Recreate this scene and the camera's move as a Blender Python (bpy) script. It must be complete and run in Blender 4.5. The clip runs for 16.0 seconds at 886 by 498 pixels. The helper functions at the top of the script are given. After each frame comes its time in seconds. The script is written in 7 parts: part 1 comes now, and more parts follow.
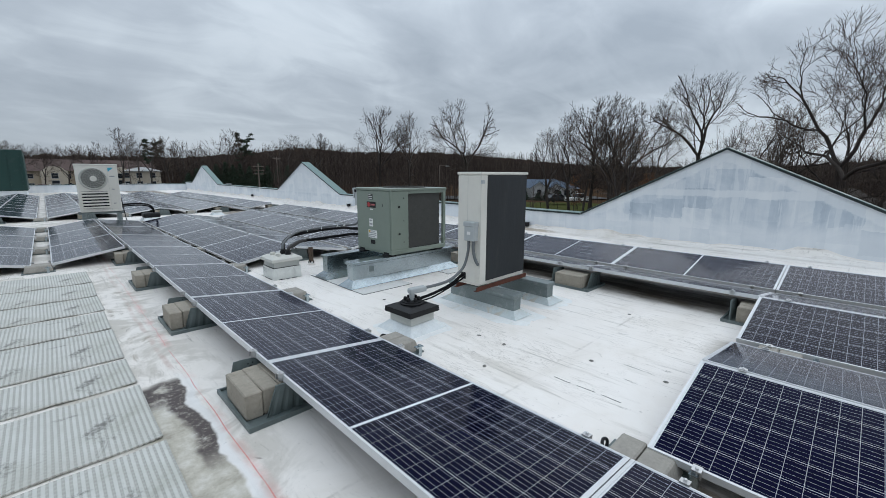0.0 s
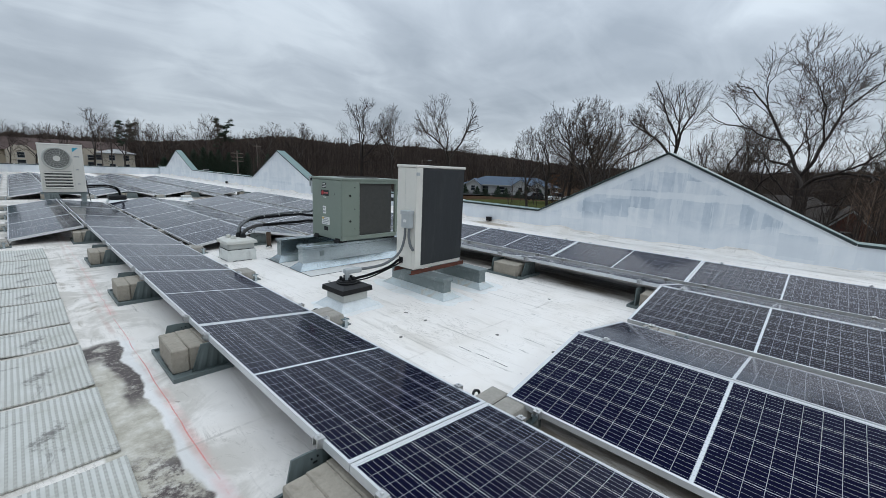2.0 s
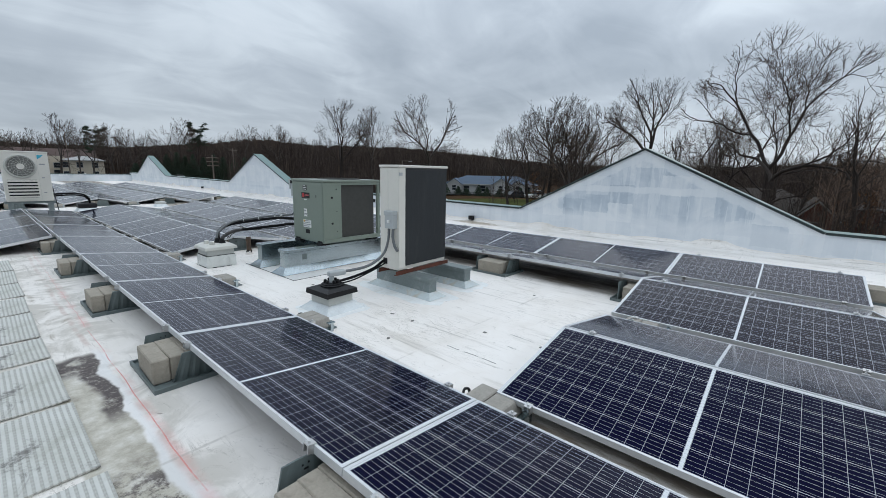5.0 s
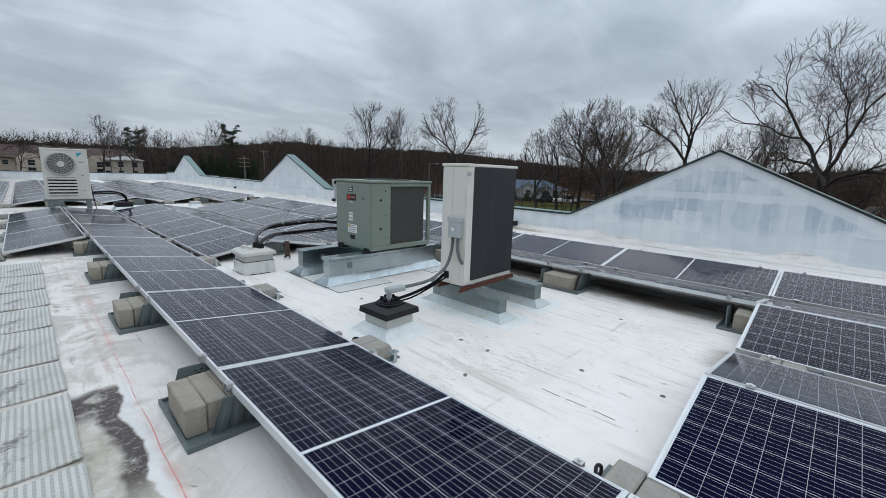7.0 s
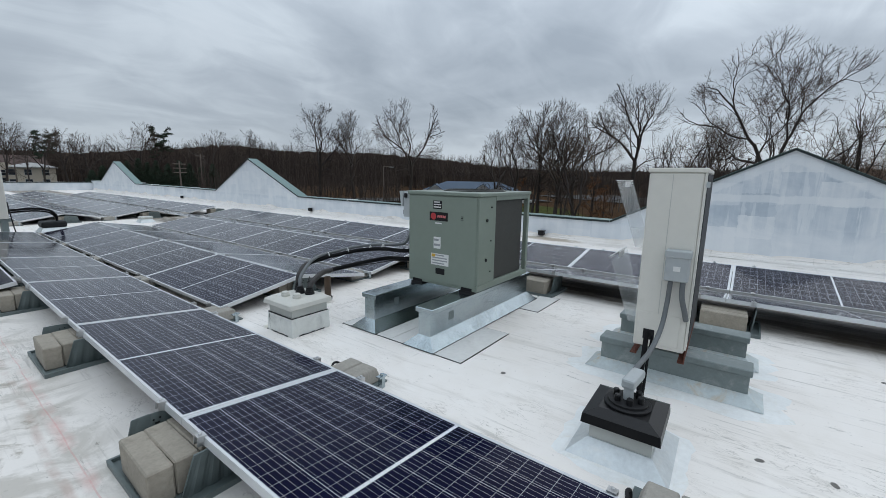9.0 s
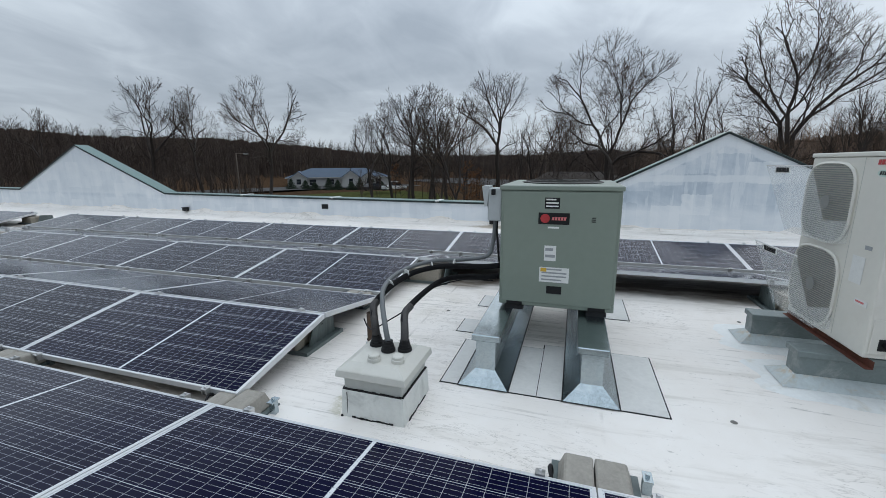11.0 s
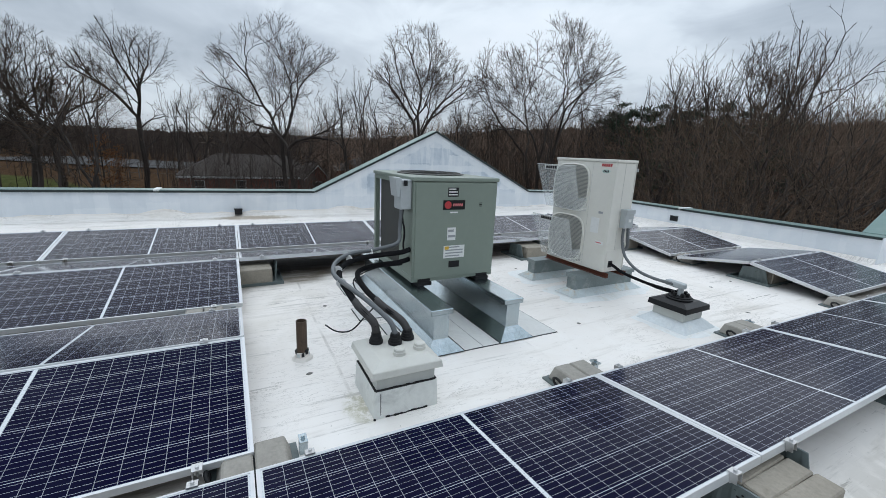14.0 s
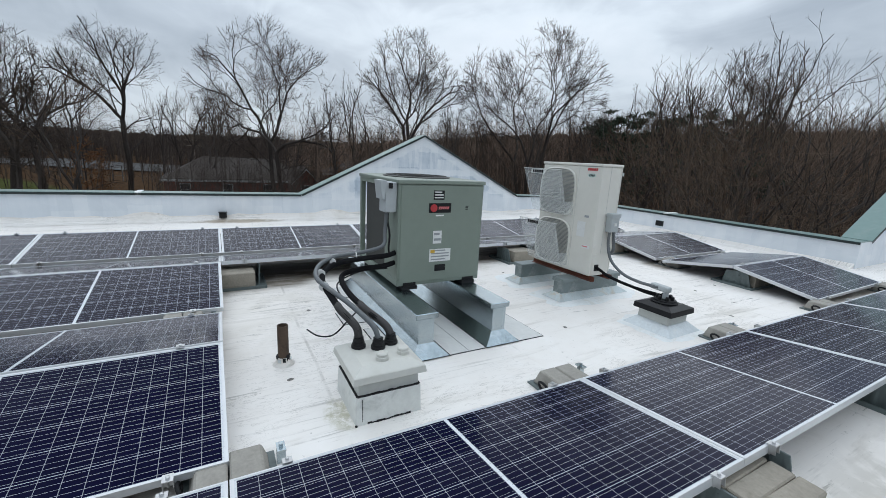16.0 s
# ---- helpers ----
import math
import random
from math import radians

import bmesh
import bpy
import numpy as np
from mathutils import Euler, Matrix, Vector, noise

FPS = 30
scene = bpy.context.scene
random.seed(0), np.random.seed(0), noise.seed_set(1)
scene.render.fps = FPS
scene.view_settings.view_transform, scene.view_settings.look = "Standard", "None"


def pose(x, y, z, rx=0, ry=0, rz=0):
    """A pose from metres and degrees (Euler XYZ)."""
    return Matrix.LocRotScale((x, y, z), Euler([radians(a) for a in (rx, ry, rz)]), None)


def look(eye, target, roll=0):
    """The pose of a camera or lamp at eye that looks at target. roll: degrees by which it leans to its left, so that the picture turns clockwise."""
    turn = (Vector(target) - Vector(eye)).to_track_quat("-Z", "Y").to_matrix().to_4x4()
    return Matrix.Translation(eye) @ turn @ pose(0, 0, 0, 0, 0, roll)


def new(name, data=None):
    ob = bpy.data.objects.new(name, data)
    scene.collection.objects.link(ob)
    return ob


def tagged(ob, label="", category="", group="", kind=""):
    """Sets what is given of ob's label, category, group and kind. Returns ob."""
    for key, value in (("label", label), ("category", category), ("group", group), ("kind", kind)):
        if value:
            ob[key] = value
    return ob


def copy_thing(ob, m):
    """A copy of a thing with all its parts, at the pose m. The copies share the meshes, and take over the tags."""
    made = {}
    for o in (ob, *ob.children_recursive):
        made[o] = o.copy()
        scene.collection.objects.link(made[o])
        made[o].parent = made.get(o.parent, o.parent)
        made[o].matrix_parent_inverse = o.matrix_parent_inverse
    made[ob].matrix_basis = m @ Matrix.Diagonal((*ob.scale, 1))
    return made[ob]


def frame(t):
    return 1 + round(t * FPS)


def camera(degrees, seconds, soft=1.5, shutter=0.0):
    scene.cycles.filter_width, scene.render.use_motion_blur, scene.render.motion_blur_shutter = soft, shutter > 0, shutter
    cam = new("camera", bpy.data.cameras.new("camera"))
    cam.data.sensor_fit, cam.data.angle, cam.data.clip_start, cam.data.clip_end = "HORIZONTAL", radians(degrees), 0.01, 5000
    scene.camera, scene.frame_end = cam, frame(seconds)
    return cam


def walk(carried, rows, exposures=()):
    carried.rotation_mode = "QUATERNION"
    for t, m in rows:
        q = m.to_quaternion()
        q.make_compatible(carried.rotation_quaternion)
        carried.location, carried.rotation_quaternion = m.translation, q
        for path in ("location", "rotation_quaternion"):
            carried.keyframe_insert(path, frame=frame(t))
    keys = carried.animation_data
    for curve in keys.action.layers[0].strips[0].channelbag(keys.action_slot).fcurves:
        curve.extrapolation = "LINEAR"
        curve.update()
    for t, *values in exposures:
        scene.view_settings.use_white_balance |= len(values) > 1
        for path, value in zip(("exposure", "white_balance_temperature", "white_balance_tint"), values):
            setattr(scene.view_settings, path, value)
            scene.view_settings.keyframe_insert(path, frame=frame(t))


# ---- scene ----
cam = camera(94.9, 16.0, soft=0.55)
PATH = [
    (0, (0.091, -0.045, 1.479), (1.462, 1.367, 1.122), 0.2),
    (0.5, (0.206, -0.284, 1.457), (1.562, 1.138, 1.086), 0.2),
    (1, (0.18, -0.488, 1.474), (1.541, 0.929, 1.099), 0.8),
    (1.5, (0.134, -0.643, 1.467), (1.526, 0.743, 1.093), 1.8),
    (2, (0.175, -0.704, 1.465), (1.604, 0.643, 1.086), 2.4),
    (2.5, (0.2, -0.724, 1.463), (1.65, 0.596, 1.071), 2.4),
    (3, (0.185, -0.709, 1.449), (1.642, 0.601, 1.046), 2.1),
    (3.5, (0.172, -0.685, 1.445), (1.629, 0.624, 1.039), 1.8),
    (4, (0.163, -0.697, 1.456), (1.631, 0.605, 1.064), 1.5),
    (6.3, (0.201, -0.537, 1.417), (1.694, 0.742, 1.048), 1.1),
    (6.5, (0.259, -0.386, 1.408), (1.73, 0.916, 1.036), 1.4),
    (7, (0.344, 0.128, 1.41), (1.756, 1.497, 1.046), 1.8),
    (7.5, (0.341, 0.688, 1.423), (1.743, 2.072, 1.08), 1.8),
    (8, (0.363, 1.288, 1.43), (1.799, 2.644, 1.116), 1.7),
    (8.5, (0.312, 1.915, 1.441), (1.809, 3.203, 1.125), 1.3),
    (9, (0.326, 2.501, 1.431), (1.901, 3.684, 1.085), 0.9),
    (9.2, (0.337, 2.748, 1.449), (1.945, 3.881, 1.084), 0.8),
    (11.3, (0.422, 5.111, 1.456), (2.326, 5.553, 1.031), -1.0),
    (11.5, (0.464, 5.339, 1.456), (2.389, 5.653, 1.011), -1.5),
    (12, (0.483, 5.841, 1.46), (2.406, 5.776, 0.913), -1.5),
    (12.5, (0.551, 6.234, 1.445), (2.428, 5.832, 0.882), -0.8),
    (13, (0.489, 6.515, 1.464), (2.287, 5.815, 0.938), 0.5),
    (13.5, (0.348, 6.639, 1.494), (2.077, 5.76, 1.004), 1.8),
    (14, (0.3, 6.637, 1.497), (2.028, 5.739, 1.04), 2.6),
    (14.5, (0.297, 6.618, 1.502), (2.042, 5.748, 1.06), 3.2),
    (15, (0.289, 6.603, 1.5), (2.033, 5.73, 1.057), 3.3),
    (15.5, (0.313, 6.59, 1.485), (2.043, 5.685, 1.049), 3.2),
    (16, (0.31, 6.594, 1.48), (2.019, 5.649, 1.048), 3.0),
]
walk(cam, [(t, look(eye, target, roll)) for t, eye, target, roll in PATH],
     [(t, stops, 6430, 10) for t, stops in ((0, -0.02), (2, 0.02), (4, 0.02), (6.5, 0.05), (7.5, -0.09), (8.5, -0.12), (9, -0.10), (11.5, -0.02), (12.5, 0.09), (16, 0.09))])

# ---- world and sun: an overcast winter afternoon ----
world = bpy.data.worlds.new("overcast_sky")
scene.world = world
world.use_nodes = True
wn, wl = world.node_tree.nodes, world.node_tree.links
wn.clear()


def wmath(op, a, b=None, c=None):
    n = wn.new("ShaderNodeMath")
    n.operation = op
    for i, v in enumerate((a, b, c)):
        if v is None:
            continue
        if isinstance(v, (int, float)):
            n.inputs[i].default_value = v
        else:
            wl.new(v, n.inputs[i])
    return n.outputs[0]


w_out = wn.new("ShaderNodeOutputWorld")
w_bg = wn.new("ShaderNodeBackground")
w_tc = wn.new("ShaderNodeTexCoord")
w_sep = wn.new("ShaderNodeSeparateXYZ")
wl.new(w_tc.outputs["Generated"], w_sep.inputs[0])
w_up = wmath("MAXIMUM", w_sep.outputs["Z"], 0.0)
w_den = wmath("ADD", w_up, 0.24)
w_vec = wn.new("ShaderNodeCombineXYZ")
wl.new(wmath("DIVIDE", w_sep.outputs["X"], w_den), w_vec.inputs[0])
wl.new(wmath("DIVIDE", w_sep.outputs["Y"], w_den), w_vec.inputs[1])


def wnoise(scale, detail, rough, warp, stretch):
    mp = wn.new("ShaderNodeMapping")
    mp.inputs["Scale"].default_value = stretch
    mp.inputs["Rotation"].default_value = (0, 0, 0.5)
    wl.new(w_vec.outputs[0], mp.inputs[0])
    n = wn.new("ShaderNodeTexNoise")
    n.inputs["Scale"].default_value = scale
    n.inputs["Detail"].default_value = detail
    n.inputs["Roughness"].default_value = rough
    n.inputs["Distortion"].default_value = warp
    wl.new(mp.outputs[0], n.inputs["Vector"])
    return n.outputs[0]


w_big = wnoise(0.85, 5, 0.48, 0.7, (1.0, 0.75, 1))
w_small = wnoise(2.6, 6, 0.55, 0.6, (0.8, 1.3, 1))
w_mix = wmath("ADD", wmath("MULTIPLY", w_big, 0.7), wmath("MULTIPLY", w_small, 0.3))
w_ramp = wn.new("ShaderNodeValToRGB")
e = w_ramp.color_ramp.elements
e[0].position, e[0].color = 0.36, (0.325, 0.378, 0.438, 1)
e[1].position, e[1].color = 0.64, (0.61, 0.675, 0.74, 1)
m1 = w_ramp.color_ramp.elements.new(0.48)
m1.color = (0.44, 0.50, 0.565, 1)
m2 = w_ramp.color_ramp.elements.new(0.56)
m2.color = (0.56, 0.63, 0.695, 1)
wl.new(w_mix, w_ramp.inputs[0])
# paler towards the horizon, much brighter overhead, as thick cloud is
# the cloud is thinner towards the hidden sun
SUN_ELEVATION, SUN_TURN = 38.0, 115.0
w_dot = wn.new("ShaderNodeVectorMath")
w_dot.operation = "DOT_PRODUCT"
w_dot.inputs[1].default_value = (math.sin(radians(SUN_TURN)) * math.cos(radians(SUN_ELEVATION)), math.cos(radians(SUN_TURN)) * math.cos(radians(SUN_ELEVATION)), math.sin(radians(SUN_ELEVATION)))
wl.new(w_tc.outputs["Generated"], w_dot.inputs[0])
w_glow = wmath("POWER", wmath("MAXIMUM", wmath("ADD", wmath("MULTIPLY", w_dot.outputs["Value"], 0.5), 0.5), 0.0), 3.0)
w_hor = wmath("POWER", wmath("SUBTRACT", 1.0, wmath("MINIMUM", w_up, 1.0)), 14.0)
w_pale = wn.new("ShaderNodeMixRGB")
w_pale.inputs[2].default_value = (0.61, 0.68, 0.755, 1)
wl.new(wmath("MULTIPLY", w_hor, 0.75), w_pale.inputs[0])
wl.new(w_ramp.outputs[0], w_pale.inputs[1])
w_gain = wmath("ADD", wmath("ADD", 0.89, wmath("MULTIPLY", w_glow, 0.17)), wmath("MULTIPLY", wmath("POWER", w_up, 1.5), 1.55))
w_lift = wn.new("ShaderNodeMixRGB")
w_lift.blend_type = "MULTIPLY"
w_lift.inputs[0].default_value = 1.0
wl.new(w_pale.outputs[0], w_lift.inputs[1])
wl.new(w_gain, w_lift.inputs[2])
w_sky = wn.new("ShaderNodeTexSky")
w_sky.sky_type = "NISHITA"
w_sky.sun_disc = False
w_sky.sun_elevation, w_sky.sun_rotation = radians(SUN_ELEVATION), radians(SUN_TURN)
w_veil = wn.new("ShaderNodeMixRGB")
w_veil.inputs[0].default_value = 0.94
w_dim = wn.new("ShaderNodeMixRGB")
w_dim.blend_type = "MULTIPLY"
w_dim.inputs[0].default_value = 1.0
w_dim.inputs[2].default_value = (0.1, 0.1, 0.1, 1)
wl.new(w_sky.outputs[0], w_dim.inputs[1])
wl.new(w_dim.outputs[0], w_veil.inputs[1])
wl.new(w_lift.outputs[0], w_veil.inputs[2])
wl.new(w_veil.outputs[0], w_bg.inputs[0])
w_bg.inputs[1].default_value = 1.0
wl.new(w_bg.outputs[0], w_out.inputs[0])

sun_data = bpy.data.lights.new("sun", "SUN")
sun_data.energy, sun_data.angle, sun_data.color = 0.55, radians(90), (1.0, 0.97, 0.93)
sun = new("sun", sun_data)
sa, se_ = radians(SUN_TURN), radians(SUN_ELEVATION)
sun_dir = Vector((math.sin(sa) * math.cos(se_), math.cos(sa) * math.cos(se_), math.sin(se_)))
sun.matrix_world = look(sun_dir * 60, (0, 0, 0))


# ---- materials ----
class Nodes:
    """A small helper to write node materials."""

    def __init__(self, name, rough=0.6, metal=0.0):
        self.m = bpy.data.materials.new(name)
        self.m.use_nodes = True
        self.t = self.m.node_tree
        self.b = self.t.nodes["Principled BSDF"]
        self.b.inputs["Roughness"].default_value = rough
        self.b.inputs["Metallic"].default_value = metal
        self.coord = self.t.nodes.new("ShaderNodeTexCoord")

    def link(self, a, b):
        self.t.links.new(a, b)

    def math(self, op, a, b=None, c=None, clamp=False):
        n = self.t.nodes.new("ShaderNodeMath")
        n.operation, n.use_clamp = op, clamp
        for i, v in enumerate((a, b, c)):
            if v is None:
                continue
            if isinstance(v, (int, float)):
                n.inputs[i].default_value = v
            else:
                self.link(v, n.inputs[i])
        return n.outputs[0]

    def noise(self, scale, detail=4, rough=0.55, stretch=(1, 1, 1), warp=0.0, turn=(0, 0, 0)):
        mp = self.t.nodes.new("ShaderNodeMapping")
        mp.inputs["Scale"].default_value = stretch
        mp.inputs["Rotation"].default_value = turn
        self.link(self.coord.outputs["Object"], mp.inputs[0])
        n = self.t.nodes.new("ShaderNodeTexNoise")
        n.inputs["Scale"].default_value, n.inputs["Detail"].default_value = scale, detail
        n.inputs["Roughness"].default_value, n.inputs["Distortion"].default_value = rough, warp
        self.link(mp.outputs[0], n.inputs["Vector"])
        return n.outputs[0]

    def xyz(self):
        s = self.t.nodes.new("ShaderNodeSeparateXYZ")
        self.link(self.coord.outputs["Object"], s.inputs[0])
        return s.outputs

    def ramp(self, fac, stops):
        r = self.t.nodes.new("ShaderNodeValToRGB")
        el = r.color_ramp.elements
        el[0].position, el[0].color = stops[0][0], (*stops[0][1], 1)
        el[1].position, el[1].color = stops[-1][0], (*stops[-1][1], 1)
        for p, c in stops[1:-1]:
            q = el.new(p)
            q.color = (*c, 1)
        self.link(fac, r.inputs[0])
        return r.outputs[0]

    def step(self, fac, lo, hi):
        """0 below lo, 1 above hi."""
        n = self.t.nodes.new("ShaderNodeMapRange")
        n.interpolation_type = "SMOOTHSTEP"
        n.inputs[1].default_value, n.inputs[2].default_value = lo, hi
        self.link(fac, n.inputs[0])
        return n.outputs[0]

    def mix(self, fac, a, b):
        n = self.t.nodes.new("ShaderNodeMixRGB")
        for i, v in ((0, fac), (1, a), (2, b)):
            if isinstance(v, (int, float)):
                n.inputs[i].default_value = v
            elif isinstance(v, tuple):
                n.inputs[i].default_value = (*v, 1)
            else:
                self.link(v, n.inputs[i])
        return n.outputs[0]

    def base(self, c):
        if isinstance(c, tuple):
            self.b.inputs["Base Color"].default_value = (*c, 1)
        else:
            self.link(c, self.b.inputs["Base Color"])

    def rough(self, v):
        self.link(v, self.b.inputs["Roughness"])

    def bump(self, h, strength=0.3, distance=0.01):
        n = self.t.nodes.new("ShaderNodeBump")
        n.inputs["Strength"].default_value, n.inputs["Distance"].default_value = strength, distance
        self.link(h, n.inputs["Height"])
        self.link(n.outputs[0], self.b.inputs["Normal"])


def worn(name, base, rough=0.6, metal=0.0, vary=0.12, scale=6.0, dirt=(0.2, 0.18, 0.15), dirty=0.15, bump=0.15, stretch=(1, 1, 1)):
    """A painted, cast or metal surface with fine grain and broad stains."""
    n = Nodes(name, rough, metal)
    lo = tuple(max(0, c * (1 - vary)) for c in base)
    hi = tuple(min(1, c * (1 + vary)) for c in base)
    fine = n.noise(scale * 6, 5, 0.6, stretch)
    broad = n.noise(scale * 0.6, 4, 0.6, stretch, 0.4)
    c = n.ramp(n.math("ADD", n.math("MULTIPLY", fine, 0.4), n.math("MULTIPLY", broad, 0.6)), [(0.32, lo), (0.68, hi)])
    if dirty:
        c = n.mix(n.math("MULTIPLY", n.step(n.noise(scale * 0.9, 7, 0.7, stretch, 0.8), 0.5, 0.75), dirty), c, dirt)
    n.base(c)
    n.rough(n.math("ADD", rough - 0.08, n.math("MULTIPLY", broad, 0.16)))
    if bump:
        n.bump(fine, bump, 0.004)
    return n.m


M_ALU = worn("anodised_aluminium", (0.68, 0.69, 0.70), 0.42, 0.45, 0.06, 5, dirty=0.08, bump=0.03)
M_CLAMP = worn("bright_aluminium", (0.58, 0.58, 0.58), 0.3, 0.85, 0.1, 20, bump=0.05)
M_GALV = worn("galvanised_steel", (0.40, 0.46, 0.485), 0.24, 1.0, 0.2, 9, (0.6, 0.63, 0.63), 0.4, 0.08)
M_GALV_DULL = worn("dull_galvanised_steel", (0.19, 0.225, 0.225), 0.5, 0.4, 0.15, 8, (0.5, 0.5, 0.48), 0.4, 0.08)
M_FLASH = worn("silver_coated_flashing", (0.60, 0.635, 0.645), 0.42, 0.45, 0.16, 7, (0.75, 0.74, 0.70), 0.6, 0.35)
M_CONC = worn("concrete_block", (0.315, 0.282, 0.232), 0.92, 0, 0.22, 10, (0.15, 0.13, 0.10), 0.4, 0.6)
M_CONC_PALE = worn("pale_weathered_concrete", (0.32, 0.30, 0.265), 0.92, 0, 0.2, 10, (0.2, 0.19, 0.16), 0.4, 0.6)
M_TRAY = worn("grey_green_plastic_support", (0.115, 0.142, 0.14), 0.5, 0, 0.15, 6, (0.25, 0.25, 0.22), 0.3, 0.08)
M_PAD = worn("grey_white_rubber_pad", (0.68, 0.675, 0.65), 0.7, 0, 0.1, 5, (0.35, 0.33, 0.3), 0.3, 0.3)
M_PLUG = worn("dark_grime", (0.17, 0.16, 0.145), 0.8, 0, 0.3, 20, dirty=0.3)
M_FLAKE = worn("flaking_white_coating", (0.68, 0.69, 0.66), 0.7, 0, 0.10, 6, (0.30, 0.31, 0.29), 0.45, 0.5)
M_FLASH_RUST = worn("rust_stained_flashing", (0.50, 0.55, 0.555), 0.5, 0.1, 0.18, 7, (0.50, 0.29, 0.07), 0.6, 0.3)
M_COATING = worn("thick_white_coating", (0.79, 0.80, 0.785), 0.5, 0, 0.10, 5, (0.50, 0.42, 0.26), 0.38, 0.6)
M_SAGE = worn("sage_green_enamel", (0.205, 0.243, 0.203), 0.42, 0, 0.05, 3, (0.17, 0.17, 0.14), 0.12, 0.03)
M_SAGE_DARK = worn("dark_grey_mesh", (0.055, 0.055, 0.05), 0.6, 0.2, 0.2, 30, dirty=0, bump=0.3)
M_CREAM = worn("cream_enamel", (0.69, 0.67, 0.61), 0.4, 0, 0.04, 3, (0.4, 0.36, 0.28), 0.12, 0.03)
M_GRILLE = worn("grey_fan_grille", (0.27, 0.27, 0.255), 0.5, 0, 0.05, 8, dirty=0.1, bump=0)
M_CREAM_GREY = worn("warm_grey_enamel", (0.50, 0.50, 0.46), 0.42, 0, 0.05, 3, (0.33, 0.3, 0.25), 0.12, 0.03)
M_COIL = worn("black_coil_fins", (0.022, 0.025, 0.028), 0.6, 0.2, 0.25, 12, (0.06, 0.06, 0.06), 0.3, 0.2, (1, 1, 0.15))
M_FAN_DARK = worn("shaded_fan_grey", (0.19, 0.19, 0.178), 0.6, 0, 0.1, 10, dirty=0.1)
M_FAN_GREY = worn("mid_grey_fan", (0.16, 0.16, 0.15), 0.6, 0, 0.1, 10, dirty=0.1)
M_BLACK = worn("black_rubber", (0.010, 0.010, 0.011), 0.6, 0, 0.3, 10, (0.035, 0.035, 0.035), 0.3, 0.2)
M_BLACK.node_tree.nodes["Principled BSDF"].inputs["Specular IOR Level"].default_value = 0.3
M_BLACK_GLOSS = worn("black_plastic", (0.007, 0.007, 0.008), 0.38, 0, 0.3, 10, (0.02, 0.02, 0.02), 0.2, 0.1)
M_BLACK_GLOSS.node_tree.nodes["Principled BSDF"].inputs["Specular IOR Level"].default_value = 0.3
M_CONDUIT = worn("grey_plastic_conduit", (0.125, 0.135, 0.14), 0.5, 0, 0.1, 10, dirty=0.2)
M_BOXGREY = worn("pale_grey_enamel_box", (0.42, 0.445, 0.45), 0.45, 0.1, 0.06, 6, dirty=0.1, bump=0.03)
M_RUST = worn("rusted_steel", (0.105, 0.032, 0.018), 0.8, 0.1, 0.4, 14, (0.04, 0.015, 0.01), 0.5, 0.4)
M_PIPE = worn("brown_rusted_pipe", (0.085, 0.055, 0.036), 0.75, 0.1, 0.4, 14, (0.03, 0.02, 0.015), 0.5, 0.4)
M_LID = worn("beige_moulded_plastic", (0.60, 0.59, 0.54), 0.5, 0, 0.05, 5, (0.4, 0.38, 0.3), 0.25, 0.05)
M_LID_SHEET = worn("beige_grey_sheet", (0.50, 0.51, 0.48), 0.5, 0.1, 0.06, 5, (0.36, 0.35, 0.30), 0.25, 0.05)
M_WHITE = worn("white_label", (0.72, 0.72, 0.70), 0.5, 0, 0.05, 30, dirty=0.15, bump=0)
M_GREYBAR = worn("grey_print", (0.30, 0.31, 0.32), 0.6, 0, 0.1, 30, dirty=0, bump=0)
M_RED = worn("red_print", (0.42, 0.03, 0.035), 0.5, 0, 0.1, 30, dirty=0.1, bump=0)
M_PINK = worn("faded_red_print", (0.58, 0.16, 0.16), 0.5, 0, 0.1, 30, dirty=0.1, bump=0)
M_YELLOW = worn("yellow_print", (0.62, 0.38, 0.04), 0.5, 0, 0.1, 30, dirty=0.1, bump=0)
M_OVAL = worn("pale_green_print", (0.50, 0.62, 0.56), 0.5, 0, 0.1, 30, dirty=0.1, bump=0)
M_CYAN = worn("cyan_print", (0.05, 0.38, 0.52), 0.5, 0, 0.1, 30, dirty=0.1, bump=0)
M_GREEN = worn("green_coated_metal", (0.13, 0.215, 0.20), 0.34, 0.25, 0.08, 2, (0.26, 0.31, 0.29), 0.35, 0.03)
M_GREEN_DARK = worn("dark_green_roof_metal", (0.008, 0.042, 0.036), 0.5, 0.1, 0.1, 2, dirty=0.1)
M_DARKEDGE = worn("dark_green_drip_edge", (0.02, 0.03, 0.03), 0.5, 0.1, 0.1, 3, dirty=0)
M_FOAM = worn("black_pipe_foam", (0.008, 0.008, 0.009), 0.85, 0, 0.3, 14, (0.03, 0.03, 0.03), 0.3, 0.3)
M_FOAM.node_tree.nodes["Principled BSDF"].inputs["Specular IOR Level"].default_value = 0.12
M_TAPE = worn("grey_tape_wrap", (0.036, 0.033, 0.032), 0.65, 0, 0.3, 25, (0.09, 0.085, 0.08), 0.4, 0.5)

# clear acrylic
n = Nodes("clear_acrylic", 0.12)
n.base((0.85, 0.88, 0.88))
n.b.inputs["Transmission Weight"].default_value = 0.0
n.b.inputs["Alpha"].default_value = 0.20
M_ACRYLIC = n.m

